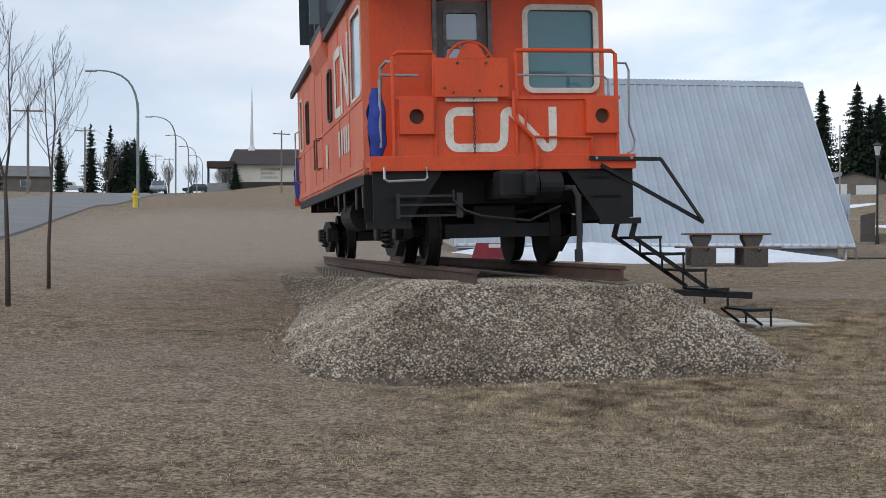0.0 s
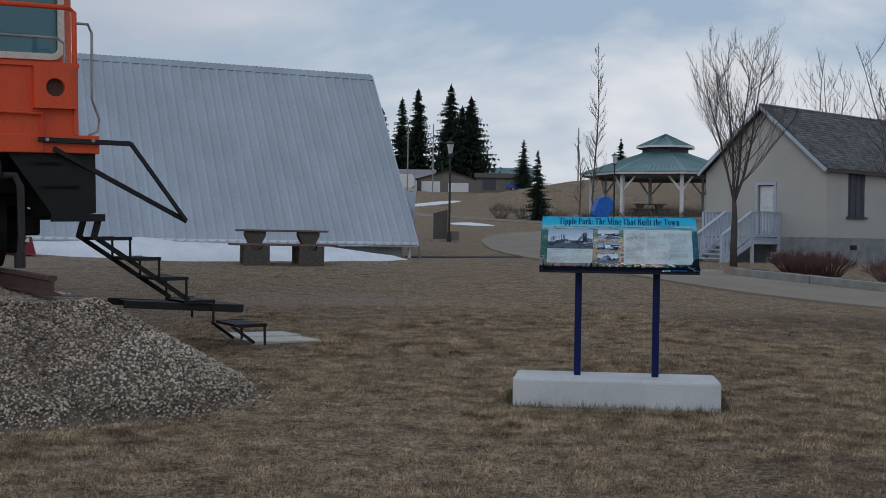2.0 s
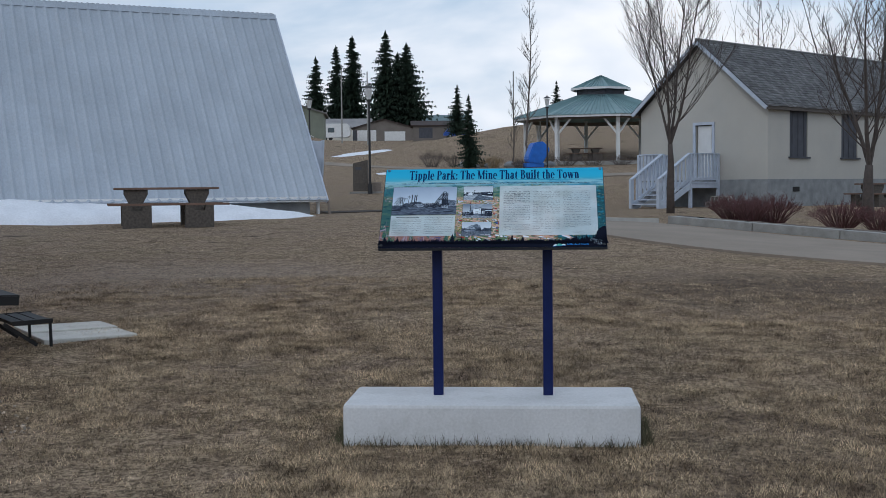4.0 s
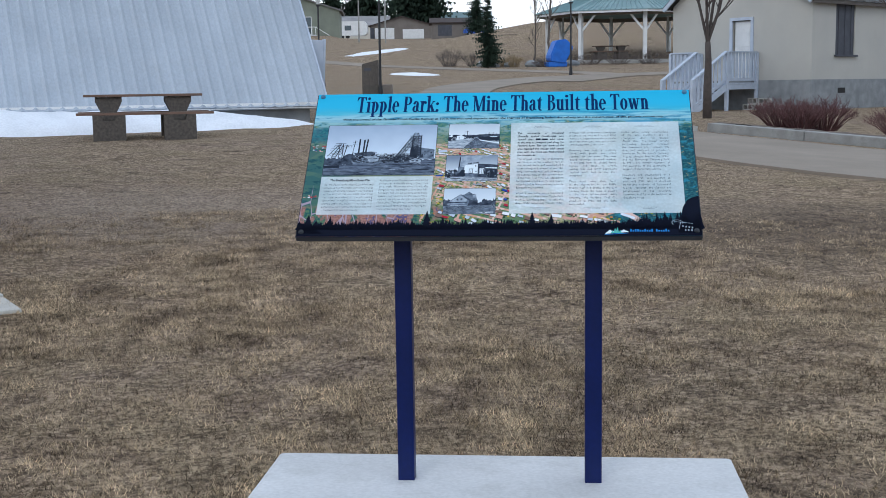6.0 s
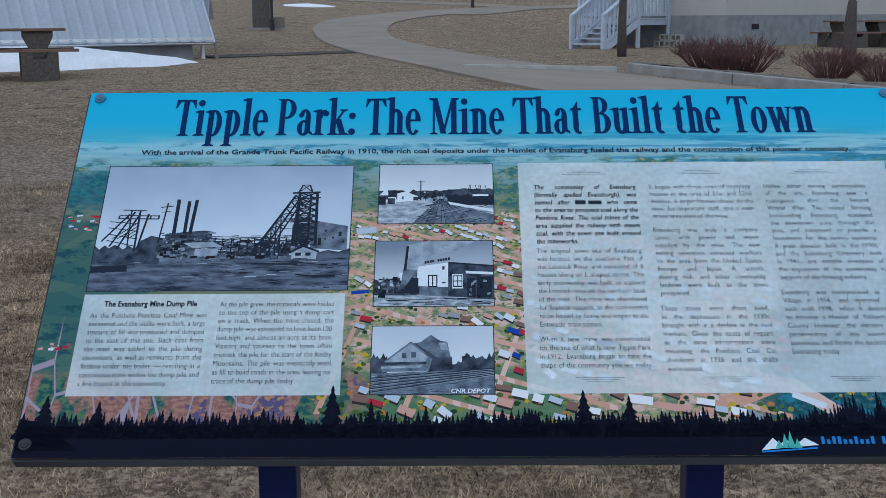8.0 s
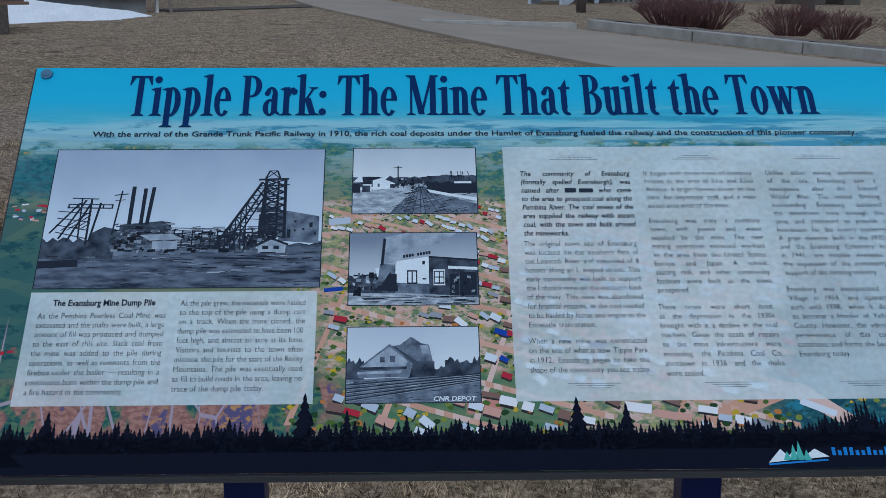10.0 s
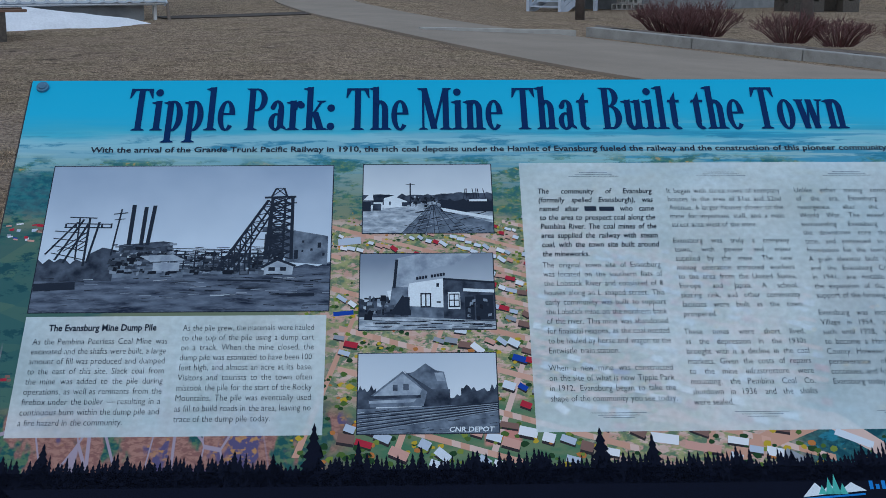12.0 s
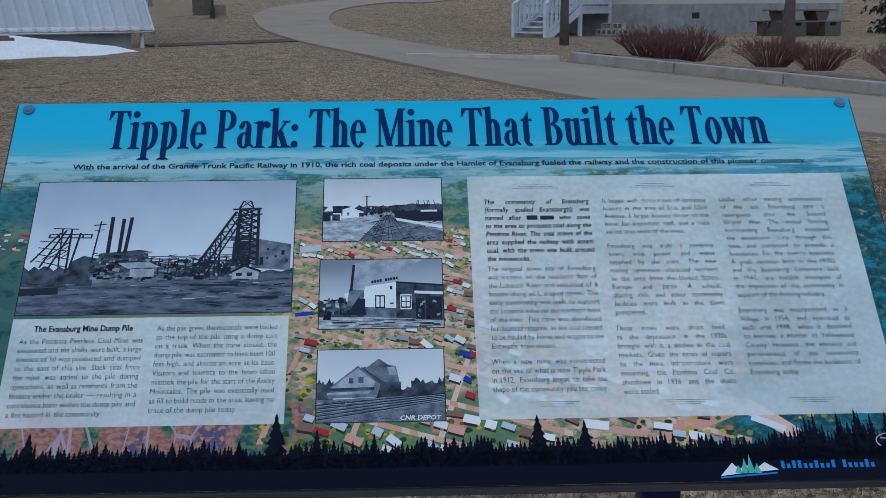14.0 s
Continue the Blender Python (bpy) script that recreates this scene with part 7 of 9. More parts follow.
    photograph(0.444, 0.420, 0.604, 0.522, ((0.50, 0.58, 0.67), (0.68, 0.75, 0.81)), [
        (INK_MID, [[(0, 0.70), (1, 0.64), (1, 1), (0, 1)]]),
        (INK_CLUTTER, wisps(60, -0.02, 0.95, 0.72, 1.0, 0.12, 0.008, -0.2)),
        (INK_DARK, [ragged(0, 0.13, 0.44, 0.05, 8, 0.70), ragged(0.74, 1.0, 0.44, 0.05, 14, 0.66), [(0.46, 0.46), (0.66, 0.46), (0.66, 0.66), (0.46, 0.68)], ragged(0.62, 0.80, 0.55, 0.03, 10, 0.66)]),
        (INK_MID, [[(0.09, 0.68), (0.09, 0.54), (0.32, 0.23), (0.50, 0.48), (0.47, 0.67)], [(0.34, 0.26), (0.40, 0.24), (0.485, 0.13), (0.56, 0.22), (0.62, 0.24), (0.65, 0.48), (0.50, 0.48)]]),
        (INK_PALE, [[(0.14, 0.50), (0.32, 0.26), (0.46, 0.46), (0.44, 0.53), (0.11, 0.54)], [(0.55, 0.25), (0.61, 0.25), (0.63, 0.36), (0.57, 0.36)], [(0.08, 0.60), (0.42, 0.58), (0.40, 0.62), (0.08, 0.635)]]),
        (INK_DARK, [[(0.32, 0.21), (0.34, 0.24), (0.53, 0.46), (0.66, 0.46), (0.66, 0.50), (0.50, 0.50)], [(0.07, 0.54), (0.45, 0.53), (0.45, 0.565), (0.07, 0.575)], quad(0.25, 0.40, 0.285, 0.475), quad(0.325, 0.39, 0.365, 0.47)] + [quad(0.49 + 0.035 * i, 0.52, 0.505 + 0.035 * i, 0.65) for i in range(5)]),
        (INK_BLACK, tracks),
        (INK_PALE, [line((-0.02, 0.985 - 0.05 * i), (1.0, 0.735 - 0.022 * i), 0.006) for i in range(5)]),
    ], "a gabled railway depot beside tracks")
    setter_words.append(("caption", "CNR DEPOT", 0.548, 0.5205, 0.0085, INK_WHITE, 0.051))


setter_words = []
make_photographs()


# silhouettes of spruces along the lower edge
def make_printed_forest():
    rng = random.Random(21)
    outs = [quad(0, 0.566, BOARD_W, BOARD_H), [(1.15, 0.60), (1.17, 0.50), (1.185, 0.472), (1.20, 0.462), (BOARD_W, 0.455), (BOARD_W, 0.60)], [(0, 0.60), (0, 0.556), (0.03, 0.56), (0.08, 0.60)]]
    def spruce(u, top, w):
        foot = 0.585
        left, right = [], []
        n = 7
        for k in range(n):
            f = k / n
            y = top + (foot - top) * f
            left += [(u - w * f * 0.62, y), (u - w * (f + 0.12), y + (foot - top) / n * 0.75)]
            right += [(u + w * f * 0.62, y), (u + w * (f + 0.12), y + (foot - top) / n * 0.75)]
        return left + [(u - w * 0.4, foot), (u + w * 0.4, foot)] + right[::-1]
    u = 0.0
    while u < BOARD_W - 0.004:
        sway = 0.009 * noise.noise((u * 9.0, 3.0, 0.0)) + 0.007 * noise.noise((u * 31.0, 1.0, 0.0))
        top = (rng.uniform(0.544, 0.560) if u < 0.98 else rng.uniform(0.530, 0.552) if u < 1.04 else rng.uniform(0.515, 0.545)) + sway
        outs.append(spruce(u + 0.004, top, rng.uniform(0.006, 0.015)))
        u += rng.uniform(0.003, 0.0065)
    for u, top, w in ((0.030, 0.522, 0.022), (0.098, 0.530, 0.017), (0.245, 0.546, 0.010), (0.352, 0.545, 0.013), (0.396, 0.508, 0.021), (0.446, 0.530, 0.013), (0.516, 0.538, 0.011), (0.588, 0.546, 0.010), (0.655, 0.545, 0.011), (0.717, 0.516, 0.021), (0.775, 0.524, 0.017), (0.868, 0.540, 0.012), (0.930, 0.546, 0.012), (1.01, 0.540, 0.012), (1.09, 0.532, 0.014), (1.152, 0.520, 0.016)):
        outs.append(spruce(u, top, w))
    shapes("forest_silhouette", outs, plain("ink_night_blue", (0.003, 0.005, 0.016)), 0.0063, "dark spruce silhouettes along the lower edge")


make_printed_forest()
BRAND_BLUE, BRAND_TEAL = plain("ink_bright_blue", (0.03, 0.22, 0.62)), plain("ink_teal", (0.10, 0.46, 0.40))
shapes("emblem_hills", [[(0.934, 0.603), (0.950, 0.586), (0.958, 0.595), (0.966, 0.588), (0.975, 0.597), (0.990, 0.586), (1.006, 0.596), (0.985, 0.598), (0.960, 0.600)]], INK_WHITE, 0.0068, "pale mountain emblem")
shapes("emblem_trees", [[(x - 0.005, 0.600), (x, top), (x + 0.005, 0.600)] for x, top in ((0.957, 0.589), (0.965, 0.580), (0.972, 0.576), (0.980, 0.587))], BRAND_TEAL, 0.0071, "teal trees of the emblem")
bars, x = [], 1.010
for i, tall in enumerate((1, 0, 1, 1, 0, 0, 1, 0, 0, 1, None, 1, 0, 0, 0, 1, 0)):
    if tall is not None:
        bars.append(quad(x, 0.5845 if tall else 0.5885, x + 0.0042, 0.5945))
    x += 0.0069
shapes("emblem_bar", [line((0.934, 0.605), (1.004, 0.600), 0.0022)] + bars, BRAND_BLUE, 0.0068, "row of blue bars")
curl = [(1.150 + 0.016 * math.cos(a), 0.560 + 0.010 * math.sin(a)) for a in (0.4 - 0.33 * i for i in range(14))]
swirl = [line(p, q, 0.0015) for p, q in zip(curl, curl[1:])] + [line((1.140, 0.556), (1.196, 0.564), 0.0016), line((1.160, 0.558), (1.154, 0.584), 0.0018)] + [quad(1.164 + 0.009 * i, 0.571 + 0.002 * i, 1.168 + 0.009 * i, 0.577 + 0.002 * i) for i in range(4)] + [quad(1.171 + 0.009 * i, 0.586, 1.175 + 0.009 * i, 0.593) for i in range(3)]
shapes("emblem_swirl", swirl, INK_PALE, 0.0068, "white swirling emblem")


# ---- lettering ----
class Setter:
    """Sets lines of type on the board and turns them into printed meshes in one go."""

    def __init__(self):
        self.jobs, self.known = [], {}

    def add(self, name, words, u, v, size, ink, width=None, squeeze=0.62, bold=0.0, slant=0.0, lift=0.0070, centre=False):
        c = bpy.data.curves.new("type", "FONT")
        c.body, c.size, c.resolution_u, c.offset, c.shear = words, size, 2, bold, slant
        o = new("type", c)
        self.jobs.append((o, name, u, v, ink, width, squeeze, lift, centre))

    def width_of(self, words, size):
        """Natural width of a word, summed from its letters' advances."""
        return sum(self.advance(c) for c in words) * size

    def advance(self, letter):
        if letter not in self.known:
            spans = []
            for body in ("n" + letter + "n", "nn"):
                c = bpy.data.curves.new("type", "FONT")
                c.body, c.size = body, 1.0
                spans.append((new("type", c), c))
            bpy.context.view_layer.update()
            self.known[letter] = spans[0][0].dimensions.x - spans[1][0].dimensions.x
            for o, c in spans:
                bpy.data.objects.remove(o)
                bpy.data.curves.remove(c)
        return self.known[letter]

    def finish(self):
        bpy.context.view_layer.update()
        dg = bpy.context.evaluated_depsgraph_get()
        blocks = {}
        for o, name, u, v, ink, width, squeeze, lift, centre in self.jobs:
            me = bpy.data.meshes.new_from_object(o.evaluated_get(dg))
            n = len(me.vertices)
            co = np.empty(n * 3, dtype=np.float32)
            me.vertices.foreach_get("co", co)
            co = co.reshape(-1, 3)
            x0, x1 = co[:, 0].min(), co[:, 0].max()
            s = width / (x1 - x0) if width else squeeze
            co[:, 0] = (co[:, 0] - x0) * s + (u - (x1 - x0) * s / 2 if centre else u)
            co[:, 1] = co[:, 1] - v
            co[:, 2] = lift * 0.12
            faces = [tuple(p.vertices) for p in me.polygons]
            vs, fs, _ = blocks.setdefault(name, ([], [], ink))
            b = len(vs)
            vs.extend(map(tuple, co.tolist()))
            fs.extend(tuple(b + i for i in f) for f in faces)
            bpy.data.meshes.remove(me)
        for o, *_ in self.jobs:
            c = o.data
            bpy.data.objects.remove(o)
            bpy.data.curves.remove(c)
        for name, (vs, fs, ink) in blocks.items():
            tagged(flat_mesh(name, vs, fs, ink, board), "printed lettering")


INK_NAVY = plain("ink_navy", (0.002, 0.026, 0.115))
INK_TEXT = plain("ink_text", (0.026, 0.038, 0.060))
setter = Setter()
setter.add("subtitle", "With the arrival of the Grande Trunk Pacific Railway in 1910, the rich coal deposits under the Hamlet of Evansburg fueled the railway and the construction of this pioneer community.", 0.093, 0.1225, 0.0125, INK_TEXT, width=1.041, bold=0.00024)


for words in setter_words:
    setter.add(*words[:6], width=words[6], bold=0.0002, slant=0.15)


def column(name, u0, u1, v, lines, pitch=0.01335, size=0.0116, bold=-0.00014, slant=0.0):
    """Lines set word by word to the full measure; a line that ends in '|' keeps its own length, '~' stands for words left unset."""
    bars = []
    for i, words in enumerate(lines):
        short = words.endswith("|")
        row = words.rstrip("|").split()
        y = v + 0.0042 + i * pitch
        wide = [0.047 if "~" in w else setter.width_of(w, size) for w in row]
        squeeze, gap = 0.80, 0.0026
        measure = u1 - u0
        if sum(wide) * squeeze + gap * (len(row) - 1) > measure:
            squeeze = (measure - gap * (len(row) - 1)) / sum(wide)
        elif not short and len(row) > 1:
            gap = (measure - sum(wide) * squeeze) / (len(row) - 1)
        x = u0
        for w, d in zip(row, wide):
            if "~" in w:
                bars += [quad(x, y - 0.0072, x + d * squeeze * 0.40, y), quad(x + d * squeeze * 0.50, y - 0.0066, x + d * squeeze, y)]
            else:
                setter.add(name, w, x, y, size, INK_TEXT, squeeze=squeeze, bold=bold, slant=slant)
            x += d * squeeze + gap
    if bars:
        shapes("text_bar", bars, INK_TEXT, 0.0070, "dark bars in place of words")


setter.add("heading", "The Evansburg Mine Dump Pile", 0.143, 0.3868, 0.0125, INK_TEXT, width=0.126, bold=0.0003, centre=True)
column("text_column", 0.064, 0.221, 0.4005, ["As the Pembina Peerless Coal Mine was", "excavated and the shafts were built, a large", "amount of fill was produced and dumped", "to the east of this site. Slack coal from", "the mine was added to the pile during", "operations, as well as remnants from the", "firebox under the boiler \u2014 resulting in a", "continuous burn within the dump pile and", "a fire hazard in the community.|"], pitch=0.0130)
column("text_column", 0.237, 0.392, 0.3835, ["As the pile grew, the materials were hauled", "to the top of the pile using a dump cart", "on a track. When the mine closed, the", "dump pile was estimated to have been 100", "feet high, and almost an acre at its base.", "Visitors and tourists to the town often", "mistook the pile for the start of the Rocky", "Mountains. The pile was eventually used", "as fill to build roads in the area, leaving no", "trace of the dump pile today.|"], pitch=0.0131)
column("text_intro", 0.668, 0.814, 0.187, ["The community of Evansburg", "(formally spelled Evansburgh), was", "named after ~ who came", "to the area to prospect coal along the", "Pembina River. The coal mines of the", "area supplied the railway with steam", "coal, with the town site built around", "the mineworks.|"], pitch=0.0136, bold=0.00012, slant=0.18)
column("text_body", 0.667, 0.813, 0.2985, ["The original town site of Evansburg", "was located on the southern flats of", "the Lobstick River and consisted of 8", "houses along an L shaped street. This", "early community was built to support", "the Lobstick mine on the northern bank", "of the river. This mine was abandoned", "for financial reasons, as the coal needed", "to be hauled by horse and wagon to the", "Entwistle train station.|"], pitch=0.01325)
column("text_body", 0.665, 0.811, 0.4405, ["When a new mine was constructed", "on the site of what is now Tipple Park", "in 1912, Evansburg began to take the", "shape of the community you see today."], pitch=0.0132)
column("text_middle", 0.833, 0.979, 0.187, ["It began with three rows of company", "houses in the area of 51st and 52nd", "Avenue, 6 larger houses closer to the", "mine for important staff, and a main", "street area west of the mine.|"], pitch=0.0131)
column("text_middle", 0.832, 0.978, 0.2635, ["Evansburg was truly a company", "town, with power and water", "supplied by the mine. The new", "mining operation attracted workers", "to the area from the United States,", "Europe and Japan. A school,", "skating rink, and other community", "facilities were built as the town", "prospered.|"], pitch=0.0132)
column("text_middle", 0.829, 0.975, 0.3935, ["These times were short lived,", "as the depression in the 1930s", "brought with it a decline in the coal", "markets. Given the costs of repairs", "to the mine infrastructure were", "mounting, the Pembina Coal Co.", "shutdown in 1936 and the shafts", "were sealed.|"], pitch=0.0132)
column("text_last", 0.997, 1.143, 0.187, ["Unlike other mining communities", "of the era, Evansburg saw a", "resurgence after the Second", "World War. The mixed farming", "surrounding Evansburg sustained", "the downtown core through this", "time, and continued to provide a", "foundation for the town's economy.", "A grain elevator built in the 1930s,", "and the Evansburg Creamery built", "in 1941, are notable examples of", "the expansion of the community in", "support of the farming industry.|"], pitch=0.0131)
column("text_last", 0.995, 1.140, 0.3685, ["Evansburg was incorporated as a", "Village in 1954, and operated as", "such until 1998, when it dissolved", "to become a Hamlet of Yellowhead", "County. However, the vibrancy and", "perseverance of this community", "continues, and forms the backbone of", "Evansburg today.|"], pitch=0.0132)
setter.finish()
# hairlines above and below the columns
flourish = shapes("flourish", [line((c - w, v + d), (c + w, v + d), 0.0005) for c in (0.741, 0.906, 1.070) for v, w0 in ((0.158, 1), (0.499, -1)) for d, w in ((0, 0.018 if w0 > 0 else 0.032), (0.003, 0.024), (0.006, 0.032 if w0 > 0 else 0.018))], INK_MID, 0.0066, "fine flourish lines")
flourish["kind"] = "stuff"
FIXING = surface("blue_painted_fixing", (0.10, 0.24, 0.36), (0.07, 0.17, 0.27), rough=0.4, metal=0.3, scale=40)
for u, v in ((0.0155, 0.0125), (1.2055, 0.0115), (0.0135, 0.592), (1.2055, 0.592)):
    bm = bmesh.new()
    rod(bm, (u, -v, 0.0005), (u, -v, 0.0035), 0.0085, 0.0080, seg=20)
    rod(bm, (u, -v, 0.0035), (u, -v, 0.0050), 0.0055, 0.0045, seg=16)
    rod(bm, (u, -v, 0.0049), (u, -v, 0.0054), 0.0016, seg=8)
    part("bolt", bm, FIXING if v < 0.3 else BOARD_EDGE, board, "round metal fixing")


# ---- the title, in a narrow upright letter with small feet ----
def title_letters():
    W, T = 0.135, 0.045

    def stem(x, y0, y1, w=W):
        return [(x - w / 2, y0), (x + w / 2, y0), (x + w / 2, y1), (x - w / 2, y1)]

    def foot(x, y, w=W, s=1, reach=0.075):
        return [(x - w / 2 - reach, y), (x + w / 2 + reach, y), (x + w / 2 + reach, y + s * 0.018), (x + w / 2, y + s * 0.055), (x - w / 2, y + s * 0.055), (x - w / 2 - reach, y + s * 0.018)]

    def flag(x, y, w=W):
        return [(x - w / 2 - 0.085, y - 0.035), (x - w / 2 - 0.085, y - 0.055), (x - w / 2, y - 0.085), (x + w / 2, y - 0.02), (x + w / 2, y + 0.012)]

    def ring(cx, cy, rx, ry, wx, wy, a0, a1, n=18):
        out, inn = [], []
        for i in range(n + 1):
            a = radians(a0 + (a1 - a0) * i / n)
            out.append((cx + rx * math.cos(a), cy + ry * math.sin(a)))
            inn.append((cx + (rx - wx) * math.cos(a), cy + (ry - wy) * math.sin(a)))
        return [[out[i], out[i + 1], inn[i + 1], inn[i]] for i in range(n)]

    def disc(cx, cy, r, n=16):
        return [(cx + r * math.cos(math.tau * i / n), cy + r * 1.05 * math.sin(math.tau * i / n)) for i in range(n)]

    def beam(p, q, w):
        return [(p[0] - w / 2, p[1]), (p[0] + w / 2, p[1]), (q[0] + w / 2, q[1]), (q[0] - w / 2, q[1])]

    X = 0.70
    arch = lambda x0: [stem(x0 + 0.26, 0, 0.5), foot(x0 + 0.26, 0)] + ring(x0 + 0.155, 0.47, 0.1725, 0.235, W, 0.085, 0, 150)
    g = {
        "T": (0.50, [stem(0.25, 0, 0.96), foot(0.25, 0), [(0.0, 0.945), (0.50, 0.945), (0.49, 1.0), (0.01, 1.0)], [(0.01, 1.0), (-0.01, 0.76), (0.02, 0.77), (0.11, 0.95)], [(0.49, 1.0), (0.51, 0.76), (0.48, 0.77), (0.39, 0.95)]]),
        "i": (0.23, [stem(0.115, 0, X), foot(0.115, 0), flag(0.115, X), disc(0.105, 0.90, 0.085)]),
        "p": (0.42, [stem(0.115, -0.28, X), foot(0.115, -0.28), flag(0.115, X)] + ring(0.185, 0.345, 0.215, 0.365, W, 0.06, -125, 125, 26)),
        "l": (0.23, [stem(0.115, 0, 1.03), foot(0.115, 0), flag(0.115, 1.03)]),
        "e": (0.36, ring(0.185, 0.345, 0.19, 0.365, 0.125, 0.06, 8, 318, 28) + [[(0.08, 0.36), (0.373, 0.36), (0.373, 0.41), (0.08, 0.41)], [(0.245, 0.38), (0.374, 0.38), (0.366, 0.46), (0.24, 0.46)]]),
        "P": (0.47, [stem(0.13, 0, 1.0), foot(0.13, 0), foot(0.10, 1.0, 0.06, -1), [(0.13, 0.955), (0.24, 0.955), (0.24, 1.0), (0.13, 1.0)], [(0.13, 0.45), (0.24, 0.45), (0.24, 0.50), (0.13, 0.50)]] + ring(0.23, 0.725, 0.235, 0.275, W, 0.05, -90, 90)),
        "a": (0.39, [stem(0.27, 0.06, 0.50), [(0.2, 0.10), (0.40, 0.0), (0.40, 0.05), (0.335, 0.12)]] + ring(0.19, 0.50, 0.1475, 0.21, 0.12, 0.06, 0, 165) + [disc(0.095, 0.545, 0.06)] + ring(0.17, 0.195, 0.16, 0.21, 0.12, 0.055, 65, 320, 22)),
        "r": (0.33, [stem(0.115, 0, X), foot(0.115, 0), flag(0.115, X), disc(0.29, 0.59, 0.075)] + ring(0.265, 0.46, 0.15, 0.235, 0.09, 0.10, 75, 175)),
        "k": (0.46, [stem(0.115, 0, 1.03), foot(0.115, 0), flag(0.115, 1.03), beam((0.17, 0.33), (0.37, X - 0.02), 0.06), foot(0.37, X, 0.05, -1, 0.08), beam((0.37, 0.0), (0.23, 0.43), 0.15), foot(0.385, 0, 0.13)]),
        ":": (0.19, [disc(0.09, 0.085, 0.085), disc(0.09, 0.52, 0.085)]),
        "h": (0.43, [stem(0.115, 0, 1.03), foot(0.115, 0, reach=0.06), flag(0.115, 1.03)] + arch(0.06)),
        "n": (0.43, [stem(0.115, 0, X), foot(0.115, 0, reach=0.06), flag(0.115, X)] + arch(0.06)),
        "M": (0.72, [stem(0.10, 0, 0.98, 0.05), foot(0.10, 0, 0.05), stem(0.60, 0, 1.0), foot(0.60, 0), beam((0.34, 0.02), (0.12, 1.0), 0.14), beam((0.335, 0.02), (0.575, 1.0), 0.06), foot(0.07, 1.0, 0.10, -1, 0.05), foot(0.63, 1.0, 0.10, -1, 0.05)]),
        "B": (0.48, [stem(0.13, 0, 1.0), [(0.02, 0), (0.25, 0), (0.25, 0.05), (0.02, 0.025)], foot(0.10, 1.0, 0.06, -1), [(0.13, 0.955), (0.23, 0.955), (0.23, 1.0), (0.13, 1.0)], [(0.13, 0.52), (0.24, 0.52), (0.24, 0.565), (0.13, 0.565)]] + ring(0.22, 0.77, 0.205, 0.23, W, 0.045, -90, 90) + ring(0.235, 0.28, 0.235, 0.285, W + 0.01, 0.05, -90, 90)),
        "u": (0.43, [stem(0.105, 0.2, X), flag(0.105, X), stem(0.32, 0.0, X), flag(0.32, X), [(0.32, 0.0), (0.46, 0.0), (0.46, 0.02), (0.38, 0.06)]] + ring(0.21, 0.215, 0.1725, 0.235, W, 0.085, 180, 335)),
        "t": (0.29, [stem(0.13, 0.16, X), [(0.0625, X - 0.02), (0.1975, X - 0.02), (0.1975, 0.90)], [(0.0, 0.635), (0.28, 0.635), (0.28, X), (0.03, X)]] + ring(0.205, 0.165, 0.1425, 0.18, 0.12, 0.07, 180, 300)),
        "w": (0.62, [beam((0.20, 0.0), (0.09, X), 0.14), beam((0.20, 0.0), (0.31, X - 0.02), 0.055), beam((0.42, 0.0), (0.31, X), 0.14), beam((0.42, 0.0), (0.54, X - 0.02), 0.055), foot(0.09, X, 0.10, -1, 0.06), foot(0.54, X, 0.04, -1, 0.07)]),
        "o": (0.39, ring(0.19, 0.345, 0.195, 0.365, W, 0.06, 0, 360, 32)),
        " ": (0.17, []),
    }
    words = "Tipple Park: The Mine That Built the Town"
    length = sum(g[c][0] + 0.035 for c in words)
    kx, ky = 0.956 / length, 0.0715
    outs, x = [], 0.0
    for c in words:
        for o in g[c][1]:
            outs.append([(0.134 + (x + px) * kx, 0.0865 - py * ky) for px, py in o])
        x += g[c][0] + 0.035
    verts, faces = [], []
    for k, o in enumerate(outs):
        b = len(verts)
        verts += [(u, -v, 0.00086 + 0.000004 * (k % 7)) for u, v in o]
        faces.append(tuple(range(b, b + len(o))))
    ob = flat_mesh("title", verts, faces, INK_NAVY, board)
    for poly in ob.data.polygons:
        if poly.normal.z < 0:
            poly.flip()
    tagged(ob, "large navy title lettering")


title_letters()

# ---- plants ----
def limb(bm, p, d, length, r, rng, level, tips, rise=0.25, wander=0.25, sides=5):
    """A bending limb that thins to its tip; returns points along it."""
    n = 5 if level < 2 else 3
    pts = [Vector(p)]
    d = Vector(d).normalized()
    for i in range(n):
        d = (d + Vector((rng.uniform(-wander, wander), rng.uniform(-wander, wander), rng.uniform(-wander, wander) * 0.5 + rise * 0.35))).normalized()
        pts.append(pts[-1] + d * length / n)
    tube(bm, pts, r, sides, taper=r * (0.16 if level < 2 else 0.4))
    tips.append((pts, d, r))
    return pts, d


